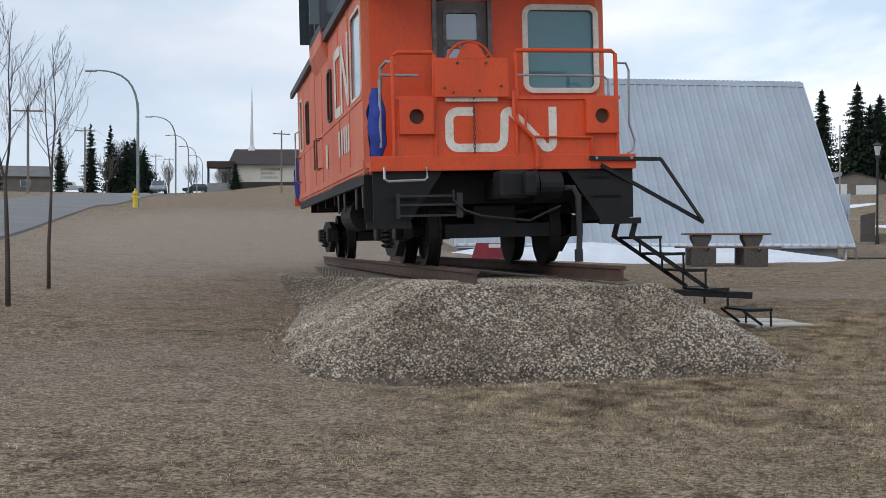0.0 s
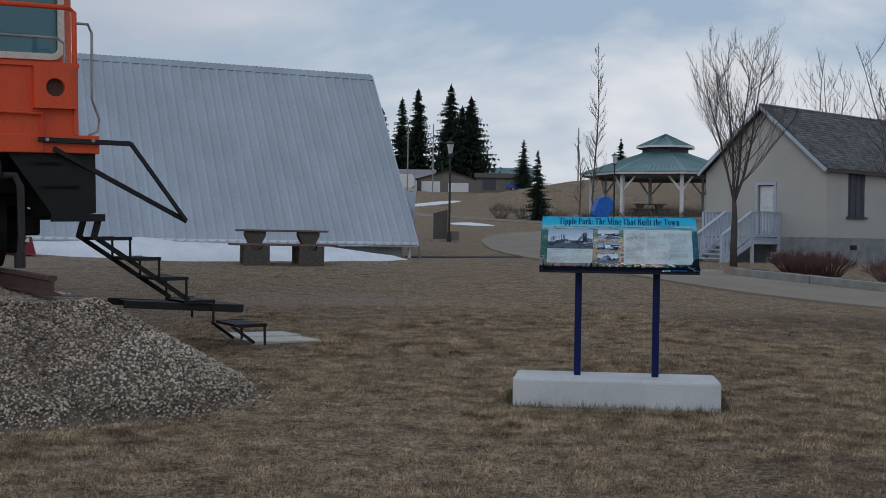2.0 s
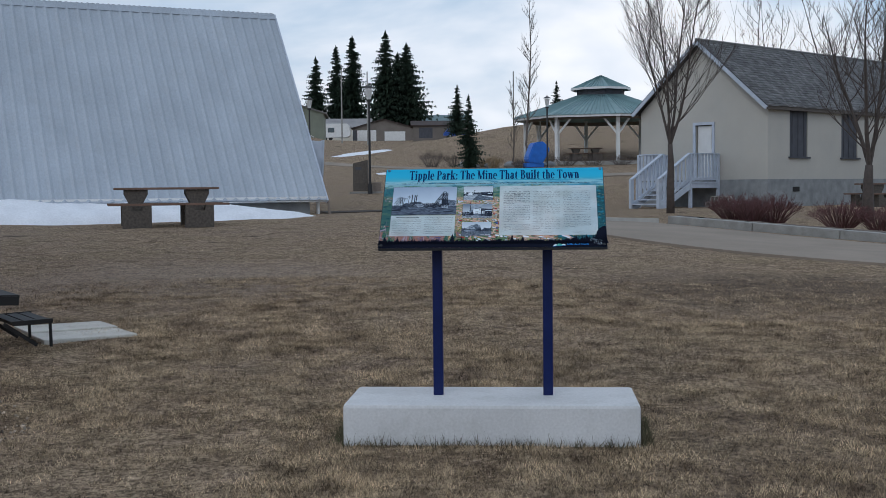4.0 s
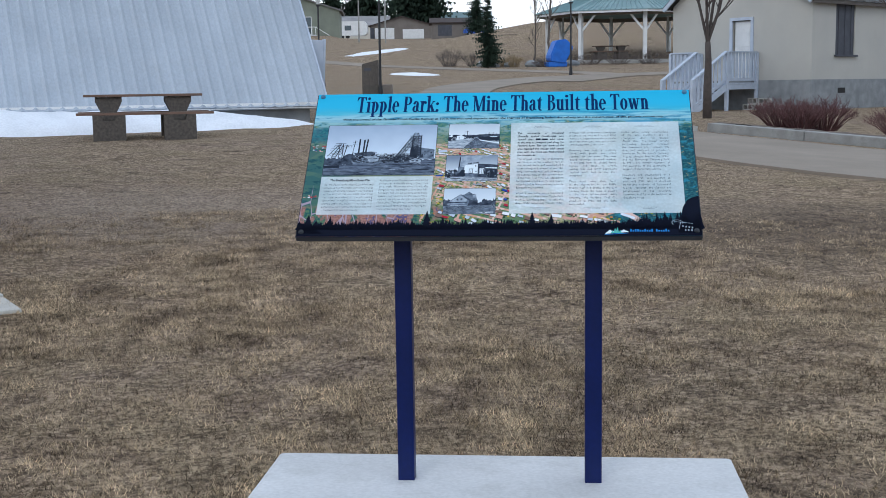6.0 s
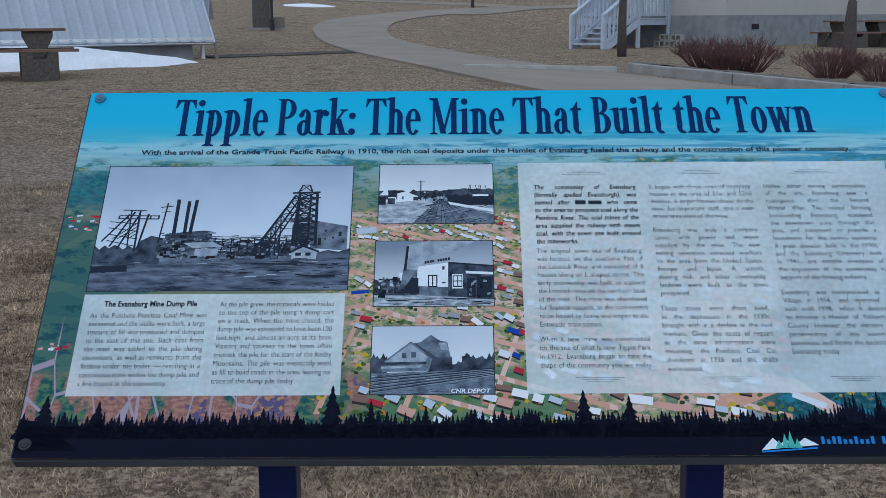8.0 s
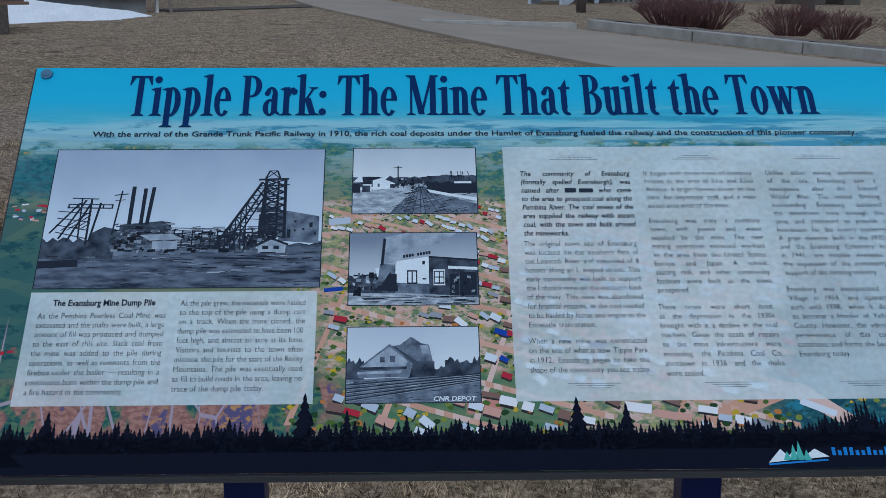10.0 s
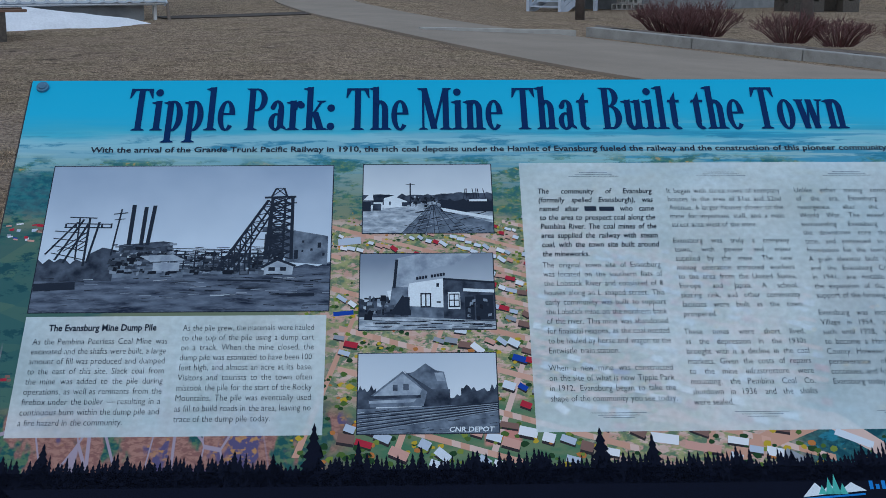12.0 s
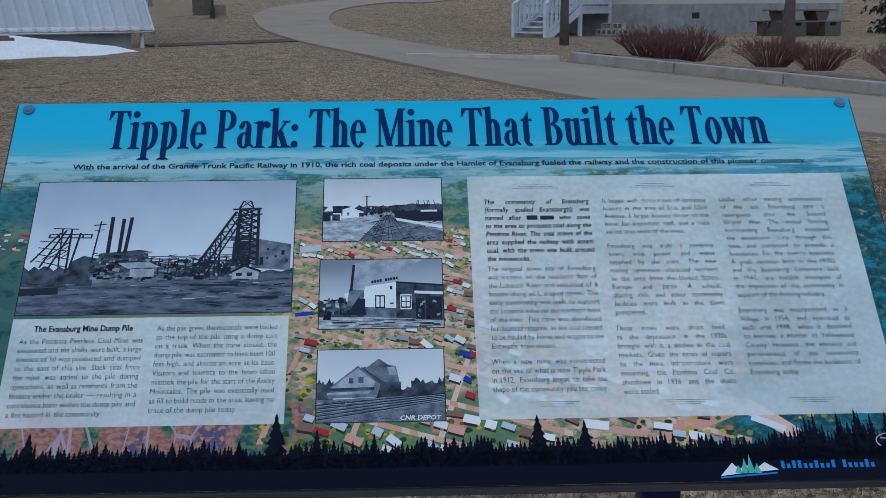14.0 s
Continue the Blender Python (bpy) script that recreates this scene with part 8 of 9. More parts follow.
def bare_tree(m, height, seed, label, trunk_r=0.09, fork=0.28, limbs=9, twigs=5, spread=0.55, leaders=2, bark=None, group="bare trees", name="bare_tree", fine=0.005):
    """A leafless tree: trunk, leaders, limbs and fine twigs."""
    rng = random.Random(seed)
    t = thing(name, m, label, "tree", group)
    bark = bark or BARK
    bm = bmesh.new()
    top = height * fork
    pts = [Vector((0, 0, -0.15)), Vector((rng.uniform(-0.02, 0.02), 0, top * 0.4)), Vector((rng.uniform(-0.04, 0.04), rng.uniform(-0.04, 0.04), top * 0.75)), Vector((rng.uniform(-0.05, 0.05), rng.uniform(-0.05, 0.05), top))]
    tube(bm, [pts[0]] + pts[1:], trunk_r * 1.25, 8, taper=trunk_r * 0.70)
    part("trunk", bm, bark, t, smooth=True)
    bm = bmesh.new()
    base = pts[-1] - Vector((0, 0, 0.03))
    first = []
    for k in range(leaders):
        a = math.tau * k / leaders + rng.uniform(-0.4, 0.4)
        lean = 0.0 if leaders == 1 else rng.uniform(0.22, 0.42) * spread / 0.55
        limb(bm, base, (math.cos(a) * lean, math.sin(a) * lean, 1), height * (1 - fork) * rng.uniform(0.82, 1.0), trunk_r * (0.80 if leaders == 1 else 0.62 if leaders == 2 else 0.46), rng, 0, first, rise=0.3, wander=0.10, sides=6)
    second = []
    for pts, d, r in first:
        for k in range(limbs):
            f = 0.12 + 0.82 * k / limbs + rng.uniform(-0.04, 0.04)
            i = min(int(f * (len(pts) - 1)), len(pts) - 2)
            p = pts[i].lerp(pts[i + 1], f * (len(pts) - 1) - i)
            a = rng.uniform(0, math.tau)
            out = Vector((math.cos(a), math.sin(a), rng.uniform(0.7, 1.5)))
            limb(bm, p, out, height * (1 - fork) * spread * (1.05 - 0.75 * f) * rng.uniform(0.7, 1.1), max(r * (0.42 - 0.26 * f), fine * 1.4), rng, 1, second, rise=0.35, wander=0.16, sides=4)
    third = []
    for pts, d, r in second:
        for k in range(twigs):
            f = 0.2 + 0.78 * k / twigs + rng.uniform(-0.05, 0.05)
            i = min(int(f * (len(pts) - 1)), len(pts) - 2)
            p = pts[i].lerp(pts[i + 1], min(max(f * (len(pts) - 1) - i, 0), 1))
            dd = (pts[i + 1] - pts[i]).normalized() + Vector((rng.uniform(-0.8, 0.8), rng.uniform(-0.8, 0.8), rng.uniform(0.0, 0.7)))
            limb(bm, p, dd, (pts[-1] - pts[0]).length * rng.uniform(0.3, 0.55), max(r * 0.42, fine), rng, 2, third, rise=0.4, wander=0.22, sides=3)
    for pts, d, r in third:
        for k in range(2):
            p = pts[1 + k]
            dd = d + Vector((rng.uniform(-0.7, 0.7), rng.uniform(-0.7, 0.7), rng.uniform(0, 0.5)))
            limb(bm, p, dd, (pts[-1] - pts[0]).length * rng.uniform(0.4, 0.7), max(r * 0.6, fine * 0.7), rng, 2, [], rise=0.3, wander=0.25, sides=3)
    part("crown", bm, bark, t, "bare branching crown")
    return t


def spruce(m, height, spread, seed, label, whorls=26, group="spruces", bare=0.06):
    """A spruce: straight trunk and tiers of drooping sprays made of small needle clumps."""
    rng = random.Random(seed)
    t = thing("spruce", m, label, "tree", group)
    bm = bmesh.new()
    rod(bm, (0, 0, -0.3), (0, 0, height * 0.97), height * 0.016, height * 0.002, seg=8)
    part("trunk", bm, BARK_DARK, t)
    verts, faces = [], []

    def tri(a, b, c):
        k = len(verts)
        verts.extend((a, b, c))
        faces.append((k, k + 1, k + 2))

    rows = int(whorls * 1.35)
    for w in range(rows):
        lopsided = rng.uniform(0, math.tau)
        for b in range(9 if w > rows * 0.6 else 13):
            if rng.random() < 0.16:
                continue
            f = min(bare + (0.985 - bare) * (w + rng.uniform(-0.9, 0.9)) / rows, 0.985)
            z = f * height
            a = rng.uniform(0, math.tau)
            reach = spread * (1 - f) ** 0.85 * (0.35 + 0.65 * min(1, f * 9)) * (1 + 0.16 * math.cos(a - lopsided)) + 0.02 * spread
            L = reach * (rng.uniform(0.45, 1.0) if rng.random() < 0.86 else rng.uniform(1.0, 1.22))
            droop = rng.uniform(0.12, 0.55) * (1 - 0.6 * f)
            out = Vector((math.cos(a), math.sin(a), 0))
            side = Vector((-out.y, out.x, 0))
            steps = 5
            for i in range(steps):
                g = (i + 0.6) / steps
                p = out * L * g + Vector((0, 0, z - droop * L * g ** 1.3 + 0.12 * L * g ** 3))
                wd = L * 0.20 * (1.2 - g) + 0.014 * height
                for s in (-1, 1):
                    tip = p + side * s * wd * rng.uniform(0.6, 1.2) + out * wd * rng.uniform(0.1, 0.6) - Vector((0, 0, wd * rng.uniform(0.3, 0.9)))
                    tri(p - out * wd * 0.35, p + out * wd * 0.35 + Vector((0, 0, wd * 0.15)), tip)
                tri(p - side * wd * 0.4, p + side * wd * 0.4, p + out * wd * 0.15 - Vector((0, 0, wd * rng.uniform(0.7, 1.3))))
    for k in range(5):
        a = math.tau * k / 5
        tri(Vector((0, 0, height * 1.01)), Vector((math.cos(a) * spread * 0.04, math.sin(a) * spread * 0.04, height * 0.95)), Vector((math.cos(a + 1) * spread * 0.05, math.sin(a + 1) * spread * 0.05, height * 0.955)))
    ob = flat_mesh("crown", [tuple(v) for v in verts], faces, NEEDLES, t)
    tagged(ob, "dark green needle sprays")
    return t


def on_land(x, y, rz=0, dz=0.0):
    return pose(x, y, land(x, y) + dz, 0, 0, rz)


def twig_bush(m, radius, height, count, seed, material, label, group):
    """A shrub of many thin stems that rise and fork from one root."""
    rng = random.Random(seed)
    t = thing("shrub", m, label, "shrub", group)
    bm = bmesh.new()
    for k in range(count):
        a, rr = rng.uniform(0, math.tau), math.sqrt(rng.random())
        lean = rr * radius
        base = Vector((math.cos(a) * lean * 0.35, math.sin(a) * lean * 0.35, -0.03))
        tip = Vector((math.cos(a) * lean, math.sin(a) * lean, height * rng.uniform(0.6, 1.05) * (1 - 0.35 * rr * rr)))
        mid = base.lerp(tip, 0.5) + Vector((rng.uniform(-0.05, 0.05), rng.uniform(-0.05, 0.05), 0.06))
        tube(bm, [base, mid, tip], 0.008, 3, taper=0.003)
        for j in range(4):
            p = mid.lerp(tip, rng.uniform(0, 0.8))
            q = p + Vector((rng.uniform(-0.16, 0.16), rng.uniform(-0.16, 0.16), rng.uniform(0.08, 0.26))) * height
            tube(bm, [p, p.lerp(q, 0.5) + Vector((0.01, 0, 0.01)), q], 0.005, 3, taper=0.0025)
    part("crown", bm, material, t, "thicket of thin bare stems")
    return t


bare_tree(on_land(4.99, 42.4, 75), 7.4, 3, "bare grey tree with slim leaders beside the house porch", trunk_r=0.10, fork=0.27, limbs=15, twigs=8, spread=0.55, leaders=4, bark=BARK_DARK, fine=0.006)
bare_tree(on_land(10.4, 41.6, 10), 7.2, 5, "bare dark tree with many fine twigs in the planting bed", trunk_r=0.15, fork=0.22, limbs=13, twigs=6, spread=0.45, leaders=3, bark=BARK_DARK, fine=0.008)
bare_tree(on_land(-13.40, 13.86, 30), 4.6, 7, "slim bare young tree on the lawn", fine=0.0035, trunk_r=0.034, fork=0.40, limbs=9, twigs=5, spread=0.55, leaders=2, bark=BARK_DARK)
bare_tree(on_land(-14.97, 16.42, 140), 4.5, 9, "slim bare young tree on the lawn", fine=0.0035, trunk_r=0.030, fork=0.40, limbs=9, twigs=5, spread=0.6, leaders=2, bark=BARK_DARK)
bare_tree(on_land(0.55, 83.5, 0), 13.0, 12, "tall narrow bare poplar by the pavilion", trunk_r=0.09, fork=0.10, limbs=40, twigs=6, spread=0.13, leaders=1, fine=0.007, name="poplar", group="poplars")
bare_tree(on_land(-0.35, 85.5, 0), 5.6, 14, "short narrow bare poplar by the pavilion", trunk_r=0.07, fork=0.08, limbs=26, twigs=5, spread=0.2, leaders=1, fine=0.010, name="poplar", group="poplars")
for x, y, hh, sd in ((14.0, 78, 10.5, 31), (17.5, 76, 11.5, 32), (21, 79, 11.0, 33), (25, 76, 10.0, 34), (29, 72, 10.5, 35)):
    bare_tree(on_land(x, y, sd * 40), hh, sd, "bare tree behind the cream house", trunk_r=0.13, fork=0.2, limbs=11, twigs=5, spread=0.42, leaders=3, fine=0.011)

spruce(on_land(-2.85, 79.7), 4.35, 1.15, 41, "small open spruce on the lawn", whorls=22)
spruce(on_land(-5.9, 118), 4.6, 1.5, 42, "young spruce at the foot of the slope", whorls=22)
spruce(on_land(3.0, 118), 3.9, 1.1, 45, "spruce standing behind the pavilion", whorls=22)
spruce(on_land(17.2, 51.0), 3.6, 1.7, 46, "dark spruce near the cream house", whorls=26, bare=0.03)
for x, y, hh, sp, sd in ((-40.6, 242, 16.2, 4.0, 51), (-37.0, 244, 18.4, 3.9, 52), (-33.5, 242, 20.0, 5.2, 53), (-26.8, 239, 20.6, 5.6, 54), (-23.1, 241, 18.4, 6.2, 55), (-25.0, 243, 16.8, 5.4, 56), (-45.6, 240, 13.8, 3.6, 57)):
    spruce(on_land(x, y), hh, sp * 1.15, sd, "tall dark spruce behind the houses", whorls=36, bare=0.04)
for x, y, hh, sp, sd in ((-135.5, 158, 11.2, 2.2, 61), (-132.8, 159.5, 11.0, 2.4, 62), (-129.8, 160, 8.4, 4.6, 63), (-127.2, 161, 7.2, 4.0, 64), (-131.6, 164, 9.0, 4.2, 69), (-136.5, 152, 9.5, 1.6, 65), (-148, 150, 7.5, 2.0, 66), (-105.4, 154.6, 4.2, 1.6, 68)):
    spruce(on_land(x, y), hh, sp, sd, "dark spruce beside the street", whorls=26, bare=0.03)
for x, y, hh, sd in ((-138, 154, 7.0, 71), (-131.0, 156.5, 6.5, 72), (-152, 150, 7.5, 73), (-143, 188, 6.0, 74), (-139, 190, 6.0, 75), (-135, 193, 5.5, 76), (-110, 158.5, 3.6, 77)):
    bare_tree(on_land(x, y, sd * 30), hh, sd, "bare grey tree beside the street", trunk_r=0.14, fork=0.15, limbs=9, twigs=5, spread=0.55, leaders=4, fine=0.022)

for x, y, hh, sd in ((-133.0, 163, 7.8, 67),):
    bare_tree(on_land(x, y, sd * 30), hh, sd, "dense bare brown tree beside the street", trunk_r=0.16, fork=0.03, limbs=15, twigs=7, spread=0.7, leaders=6, fine=0.028, bark=BARK_DARK)

for x, y, rr, hh, sd in ((6.0, 36.8, 0.80, 0.70, 81), (6.85, 36.8, 0.80, 0.72, 82), (8.35, 36.1, 0.9, 0.62, 83), (9.2, 35.7, 0.8, 0.55, 84), (10.4, 34.2, 0.95, 0.72, 85), (6.3, 36.4, 0.6, 0.55, 86)):
    twig_bush(on_land(x, y, 0, 0.1), rr, hh, 170, sd, RED_TWIG, "leafless shrub of dark red twigs in the bed", "red shrubs")
for x, y, rr, hh, sd in ((-5.3, 82.4, 1.0, 1.1, 91), (-3.9, 82.8, 0.9, 0.8, 92), (0.2, 79.5, 0.7, 0.5, 93), (2.9, 82.3, 1.2, 0.7, 94), (4.6, 82.0, 1.2, 0.75, 95), (6.4, 82.2, 1.3, 0.75, 96), (8.4, 82.5, 1.2, 0.8, 97)):
    twig_bush(on_land(x, y), rr, hh, 90, sd, BARK, "bare grey-brown shrub by the pavilion", "grey shrubs")
twig_bush(on_land(-1.4, 79.8), 0.7, 0.7, 120, 98, STRAW, "clump of dry straw-coloured grass", "straw clumps")
twig_bush(on_land(-2.2, 81.2), 0.8, 0.5, 100, 99, STRAW, "clump of dry straw-coloured grass", "straw clumps")


# boulders by the shrubs
def boulder(x, y, s, seed):
    rng = random.Random(seed)
    bm = bmesh.new()
    bmesh.ops.create_icosphere(bm, subdivisions=2, radius=s)
    for v in bm.verts:
        v.co *= 1 + 0.3 * noise.noise(v.co * 2.2 / s * 0.4 + Vector((seed, 0, 0)))
        v.co.z *= 0.6
    ob = part("boulder", bm, FOUNDATION, None)
    ob.matrix_world = pose(x, y, land(x, y) + s * 0.2, 0, 0, seed * 37)
    tagged(ob, "grey boulder in the shrub bed by the pavilion", "rock", "boulders")


for k, (x, y, s) in enumerate(((-1.6, 80.8, 0.4), (-2.6, 80.2, 0.35), (-0.4, 80.4, 0.45), (1.9, 81.2, 0.4), (-3.2, 81.5, 0.4), (0.9, 81.6, 0.5))):
    boulder(x, y, s, k + 1)


# ---- blades of the dormant lawn ----
def lump(x, y):
    return land(x, y) + 0.018 * noise.noise((x * 0.9, y * 0.9, 0)) + 0.012 * noise.noise((x * 2.7, y * 2.7, 5))


def patchy(x, y):
    return noise.noise((x * 0.55, y * 0.55, 3)) + 0.7 * noise.noise((x * 2.2, y * 2.2, 7)) + 0.5 * noise.noise((x * 5.5, y * 5.5, 1))


GX, GY, GS = -15.0, -8.0, 0.15
HEIGHTS = np.array([[lump(GX + GS * i, GY + GS * k) for i in range(212)] for k in range(268)])
PATCHES = np.array([[patchy(GX + GS * i, GY + GS * k) for i in range(212)] for k in range(268)])


def sampled(table, xs, ys):
    """Values of a table of the lawn at many places."""
    fx, fy = np.clip((xs - GX) / GS, 0, 210.99), np.clip((ys - GY) / GS, 0, 266.99)
    i, k = fx.astype(int), fy.astype(int)
    fx, fy = fx - i, fy - k
    return (table[k, i] * (1 - fx) + table[k, i + 1] * fx) * (1 - fy) + (table[k + 1, i] * (1 - fx) + table[k + 1, i + 1] * fx) * fy


def blade_mesh(name, xs, ys, lengths, lean, widths, material, label, seed):
    rng = np.random.default_rng(seed)
    n = len(xs)
    zs = sampled(HEIGHTS, xs, ys) - 0.012
    a = rng.uniform(0, math.tau, n)
    b = rng.uniform(0, math.tau, n)
    co = np.empty((n, 3, 3), dtype=np.float32)
    for k, s in ((0, -1), (1, 1)):
        co[:, k, 0] = xs + s * np.cos(a) * widths
        co[:, k, 1] = ys + s * np.sin(a) * widths
        co[:, k, 2] = zs
    out = lengths * lean
    co[:, 2, 0] = xs + np.cos(b) * out
    co[:, 2, 1] = ys + np.sin(b) * out
    co[:, 2, 2] = zs + lengths * np.sqrt(np.maximum(0.05, 1 - lean ** 2))
    me = bpy.data.meshes.new(name)
    me.vertices.add(3 * n)
    me.vertices.foreach_set("co", co.ravel())
    me.loops.add(3 * n)
    me.loops.foreach_set("vertex_index", np.arange(3 * n, dtype=np.int32))
    me.polygons.add(n)
    me.polygons.foreach_set("loop_start", np.arange(0, 3 * n, 3, dtype=np.int32))
    me.update()
    me.materials.append(material)
    return tagged(new(name, me), label, "grass", kind="stuff")


BLADE = surface("dry_grass_blades", (0.64, 0.495, 0.325), (0.105, 0.075, 0.050), rough=0.9, scale=4.2, fine=40, bump=0.0, island=0.9, gloss=0.1, grime=(0.22, 0.175, 0.095), grime_amount=0.4)
TUFT = surface("grey_green_grass", (0.16, 0.15, 0.085), (0.09, 0.08, 0.055), rough=0.9, scale=2, fine=14, bump=0.0, island=0.5, gloss=0.1)


def make_grass():
    rng = np.random.default_rng(6)
    n = 1350000
    near = rng.random(n) < 0.7
    rr = 18.0 * rng.random(n) ** 0.75
    a = rng.uniform(0, math.tau, n)
    # thickest on the stretch of lawn before and round the sign
    xs = np.where(near, rng.uniform(-1, 1, n) ** 3 * 1.5 + rng.uniform(-4.2, 5.4, n), 0.2 + rr * np.sin(a) * 0.75)
    ys = np.where(near, rng.uniform(8.6, 21.0, n) - 4.0 * rng.random(n) ** 3, 11.5 + rr * np.cos(a))
    xs, ys = xs + 0.03 * np.round(rng.normal(0, 1, n)), ys + 0.03 * np.round(rng.normal(0, 1, n))
    patch = sampled(PATCHES, xs, ys)
    damp = np.exp(-(((xs - 3.9) / 2.2) ** 2 + ((ys - 19.6) / 1.9) ** 2))
    keep = (patch > rng.uniform(-0.95, 0.30, n)) & (rng.random(n) > 0.8 * damp) & ~((xs > 0.01) & (xs < 1.645) & (ys > 12.26) & (ys < 12.92))
    # none on the gravel bank or the path
    inv = CAB.inverted()
    u = inv[0][0] * xs + inv[0][1] * ys + inv[0][3]
    v = inv[1][0] * xs + inv[1][1] * ys + inv[1][3]
    keep &= ~((np.abs(u) < 2.2) & (v > -3.0))
    keep &= (xs * 0.9 + ys * 1.0) < 29.0
    xs, ys, patch = xs[keep], ys[keep], patch[keep]
    m = len(xs)
    blade_mesh("lawn_blades", xs, ys, rng.uniform(0.013, 0.040, m) * (1 + 0.5 * np.clip(patch, 0, 1)), rng.uniform(0.35, 0.985, m), rng.uniform(0.0012, 0.0026, m), BLADE, "short dry brown grass blades over the lawn", 1)
    # longer grass left by the mower along the concrete base
    n = 2400
    side = rng.integers(0, 4, n)
    f = rng.random(n)
    d = rng.random(n) ** 2 * 0.07
    x0, x1, y0, y1 = 0.040, 1.615, 12.28, 12.90
    xs = np.where(side < 2, x0 + f * (x1 - x0), np.where(side == 2, x0 - d, x1 + d))
    ys = np.where(side == 0, y0 - d, np.where(side == 1, y1 + d, y0 + f * (y1 - y0)))
    blade_mesh("edge_grass", xs, ys, rng.uniform(0.03, 0.10, n), rng.uniform(0.2, 0.8, n), rng.uniform(0.0015, 0.003, n), TUFT, "longer dull grass round the concrete base", 2)


make_grass()

# ---- lamps, bin and other park things ----
def park_lamp(m, label):
    t = thing("park_lamp", m, label, "lamp", "park lamps")
    bm = bmesh.new()
    rod(bm, (0, 0, -0.1), (0, 0, 0.35), 0.09, 0.07, seg=12)
    rod(bm, (0, 0, 0.35), (0, 0, 3.35), 0.045, 0.038, seg=12)
    rod(bm, (0, 0, 3.35), (0, 0, 3.42), 0.10, 0.10, seg=12)
    part("post", bm, BLACK_PAINT, t, "black lamp post")
    bm = bmesh.new()
    bmesh.ops.create_cone(bm, cap_ends=True, segments=6, radius1=0.08, radius2=0.15, depth=0.36, matrix=Matrix.Translation((0, 0, 3.63)))
    part("lantern", bm, FROSTED, t, "tapered frosted lantern")
    bm = bmesh.new()
    bmesh.ops.create_cone(bm, cap_ends=True, segments=6, radius1=0.23, radius2=0.07, depth=0.09, matrix=Matrix.Translation((0, 0, 3.90)))
    rod(bm, (0, 0, 3.95), (0, 0, 4.05), 0.03, 0.01, seg=8)
    part("cap", bm, BLACK_PAINT, t)


park_lamp(on_land(-5.0, 51.3), "black park lamp post beside the stone bin")
park_lamp(on_land(1.68, 69.0), "black park lamp post beside the path")
park_lamp(on_land(-9.75, 65.2), "black park lamp post behind the hall")


def stone_bin():
    t = thing("litter_bin", on_land(-5.40, 51.75, 4), "pebbled concrete litter bin on a pale pad", "bin")
    bm = bmesh.new()
    prism(bm, [(-0.27, 0), (0.27, 0), (0.27, 1.16), (-0.27, 1.03)], 0.54, Matrix(((1, 0, 0, 0), (0, 0, 1, -0.31), (0, 1, 0, 0.05), (0, 0, 0, 1))))
    part("body", bm, PEBBLED, t)
    bm = bmesh.new()
    box(bm, (-0.08, -0.29, 0.90), (0.24, 0.05, 0.10))
    part("flap", bm, SHUTTER, t, "dark opening")
    bm = bmesh.new()
    box(bm, (0.53, 0.02, 0.20), (0.44, 0.34, 0.36), bevel=0.02)
    part("side_block", bm, WOOD_GREY, t, "low brown side box")
    bm = bmesh.new()
    box(bm, (0.2, 0, -0.01), (1.2, 0.62, 0.10))
    part("pad", bm, EDGING, t, "pale concrete pad")


stone_bin()


def tarp_bundle():
    t = thing("covered_play_set", on_land(0.95, 79.6, 20), "something covered by a bright blue tarpaulin", "cover")
    bm = bmesh.new()
    prism(bm, [(-0.45, 0.55), (-0.30, 0.25), (0.35, 0.12), (0.62, 1.25), (0.95, 1.05), (0.55, 0.05), (1.0, 0.9), (0.50, 1.55), (0.02, 1.45)][:1] + [(-0.40, 0.25), (0.40, 0.12), (0.92, 1.05), (0.50, 1.52), (-0.10, 1.42)], 0.9, Matrix(((1, 0, 0, 0), (0, 0, 1, -0.45), (0, 1, 0, 0), (0, 0, 0, 1))))
    bmesh.ops.bevel(bm, geom=bm.edges[:], offset=0.06, segments=2, affect="EDGES")
    part("tarpaulin", bm, BLUE_TARP, t)
    bm = bmesh.new()
    box(bm, (0.0, 0, 0.12), (1.1, 0.8, 0.28), bevel=0.04)
    part("base", bm, BLUE_TARP, t)


tarp_bundle()
# a dark band laid on the lawn in place of a strip of shade
strip("shade_strip", [(-4.6, 38.4), (-2.4, 39.4), (-1.2, 40.2), (-0.6, 41.2)], 0.95, surface("painted_ground_shade", (0.045, 0.036, 0.03), (0.075, 0.06, 0.05), rough=0.95, scale=4, fine=25, bump=0.7, depth=0.02), "dark strip of painted shade on the lawn beside the path", "ground", lift=0.012)


# ---- the street ----
LAMP_GREEN = surface("faded_green_pole_paint", (0.24, 0.29, 0.28), (0.19, 0.23, 0.225), rough=0.6, scale=4)


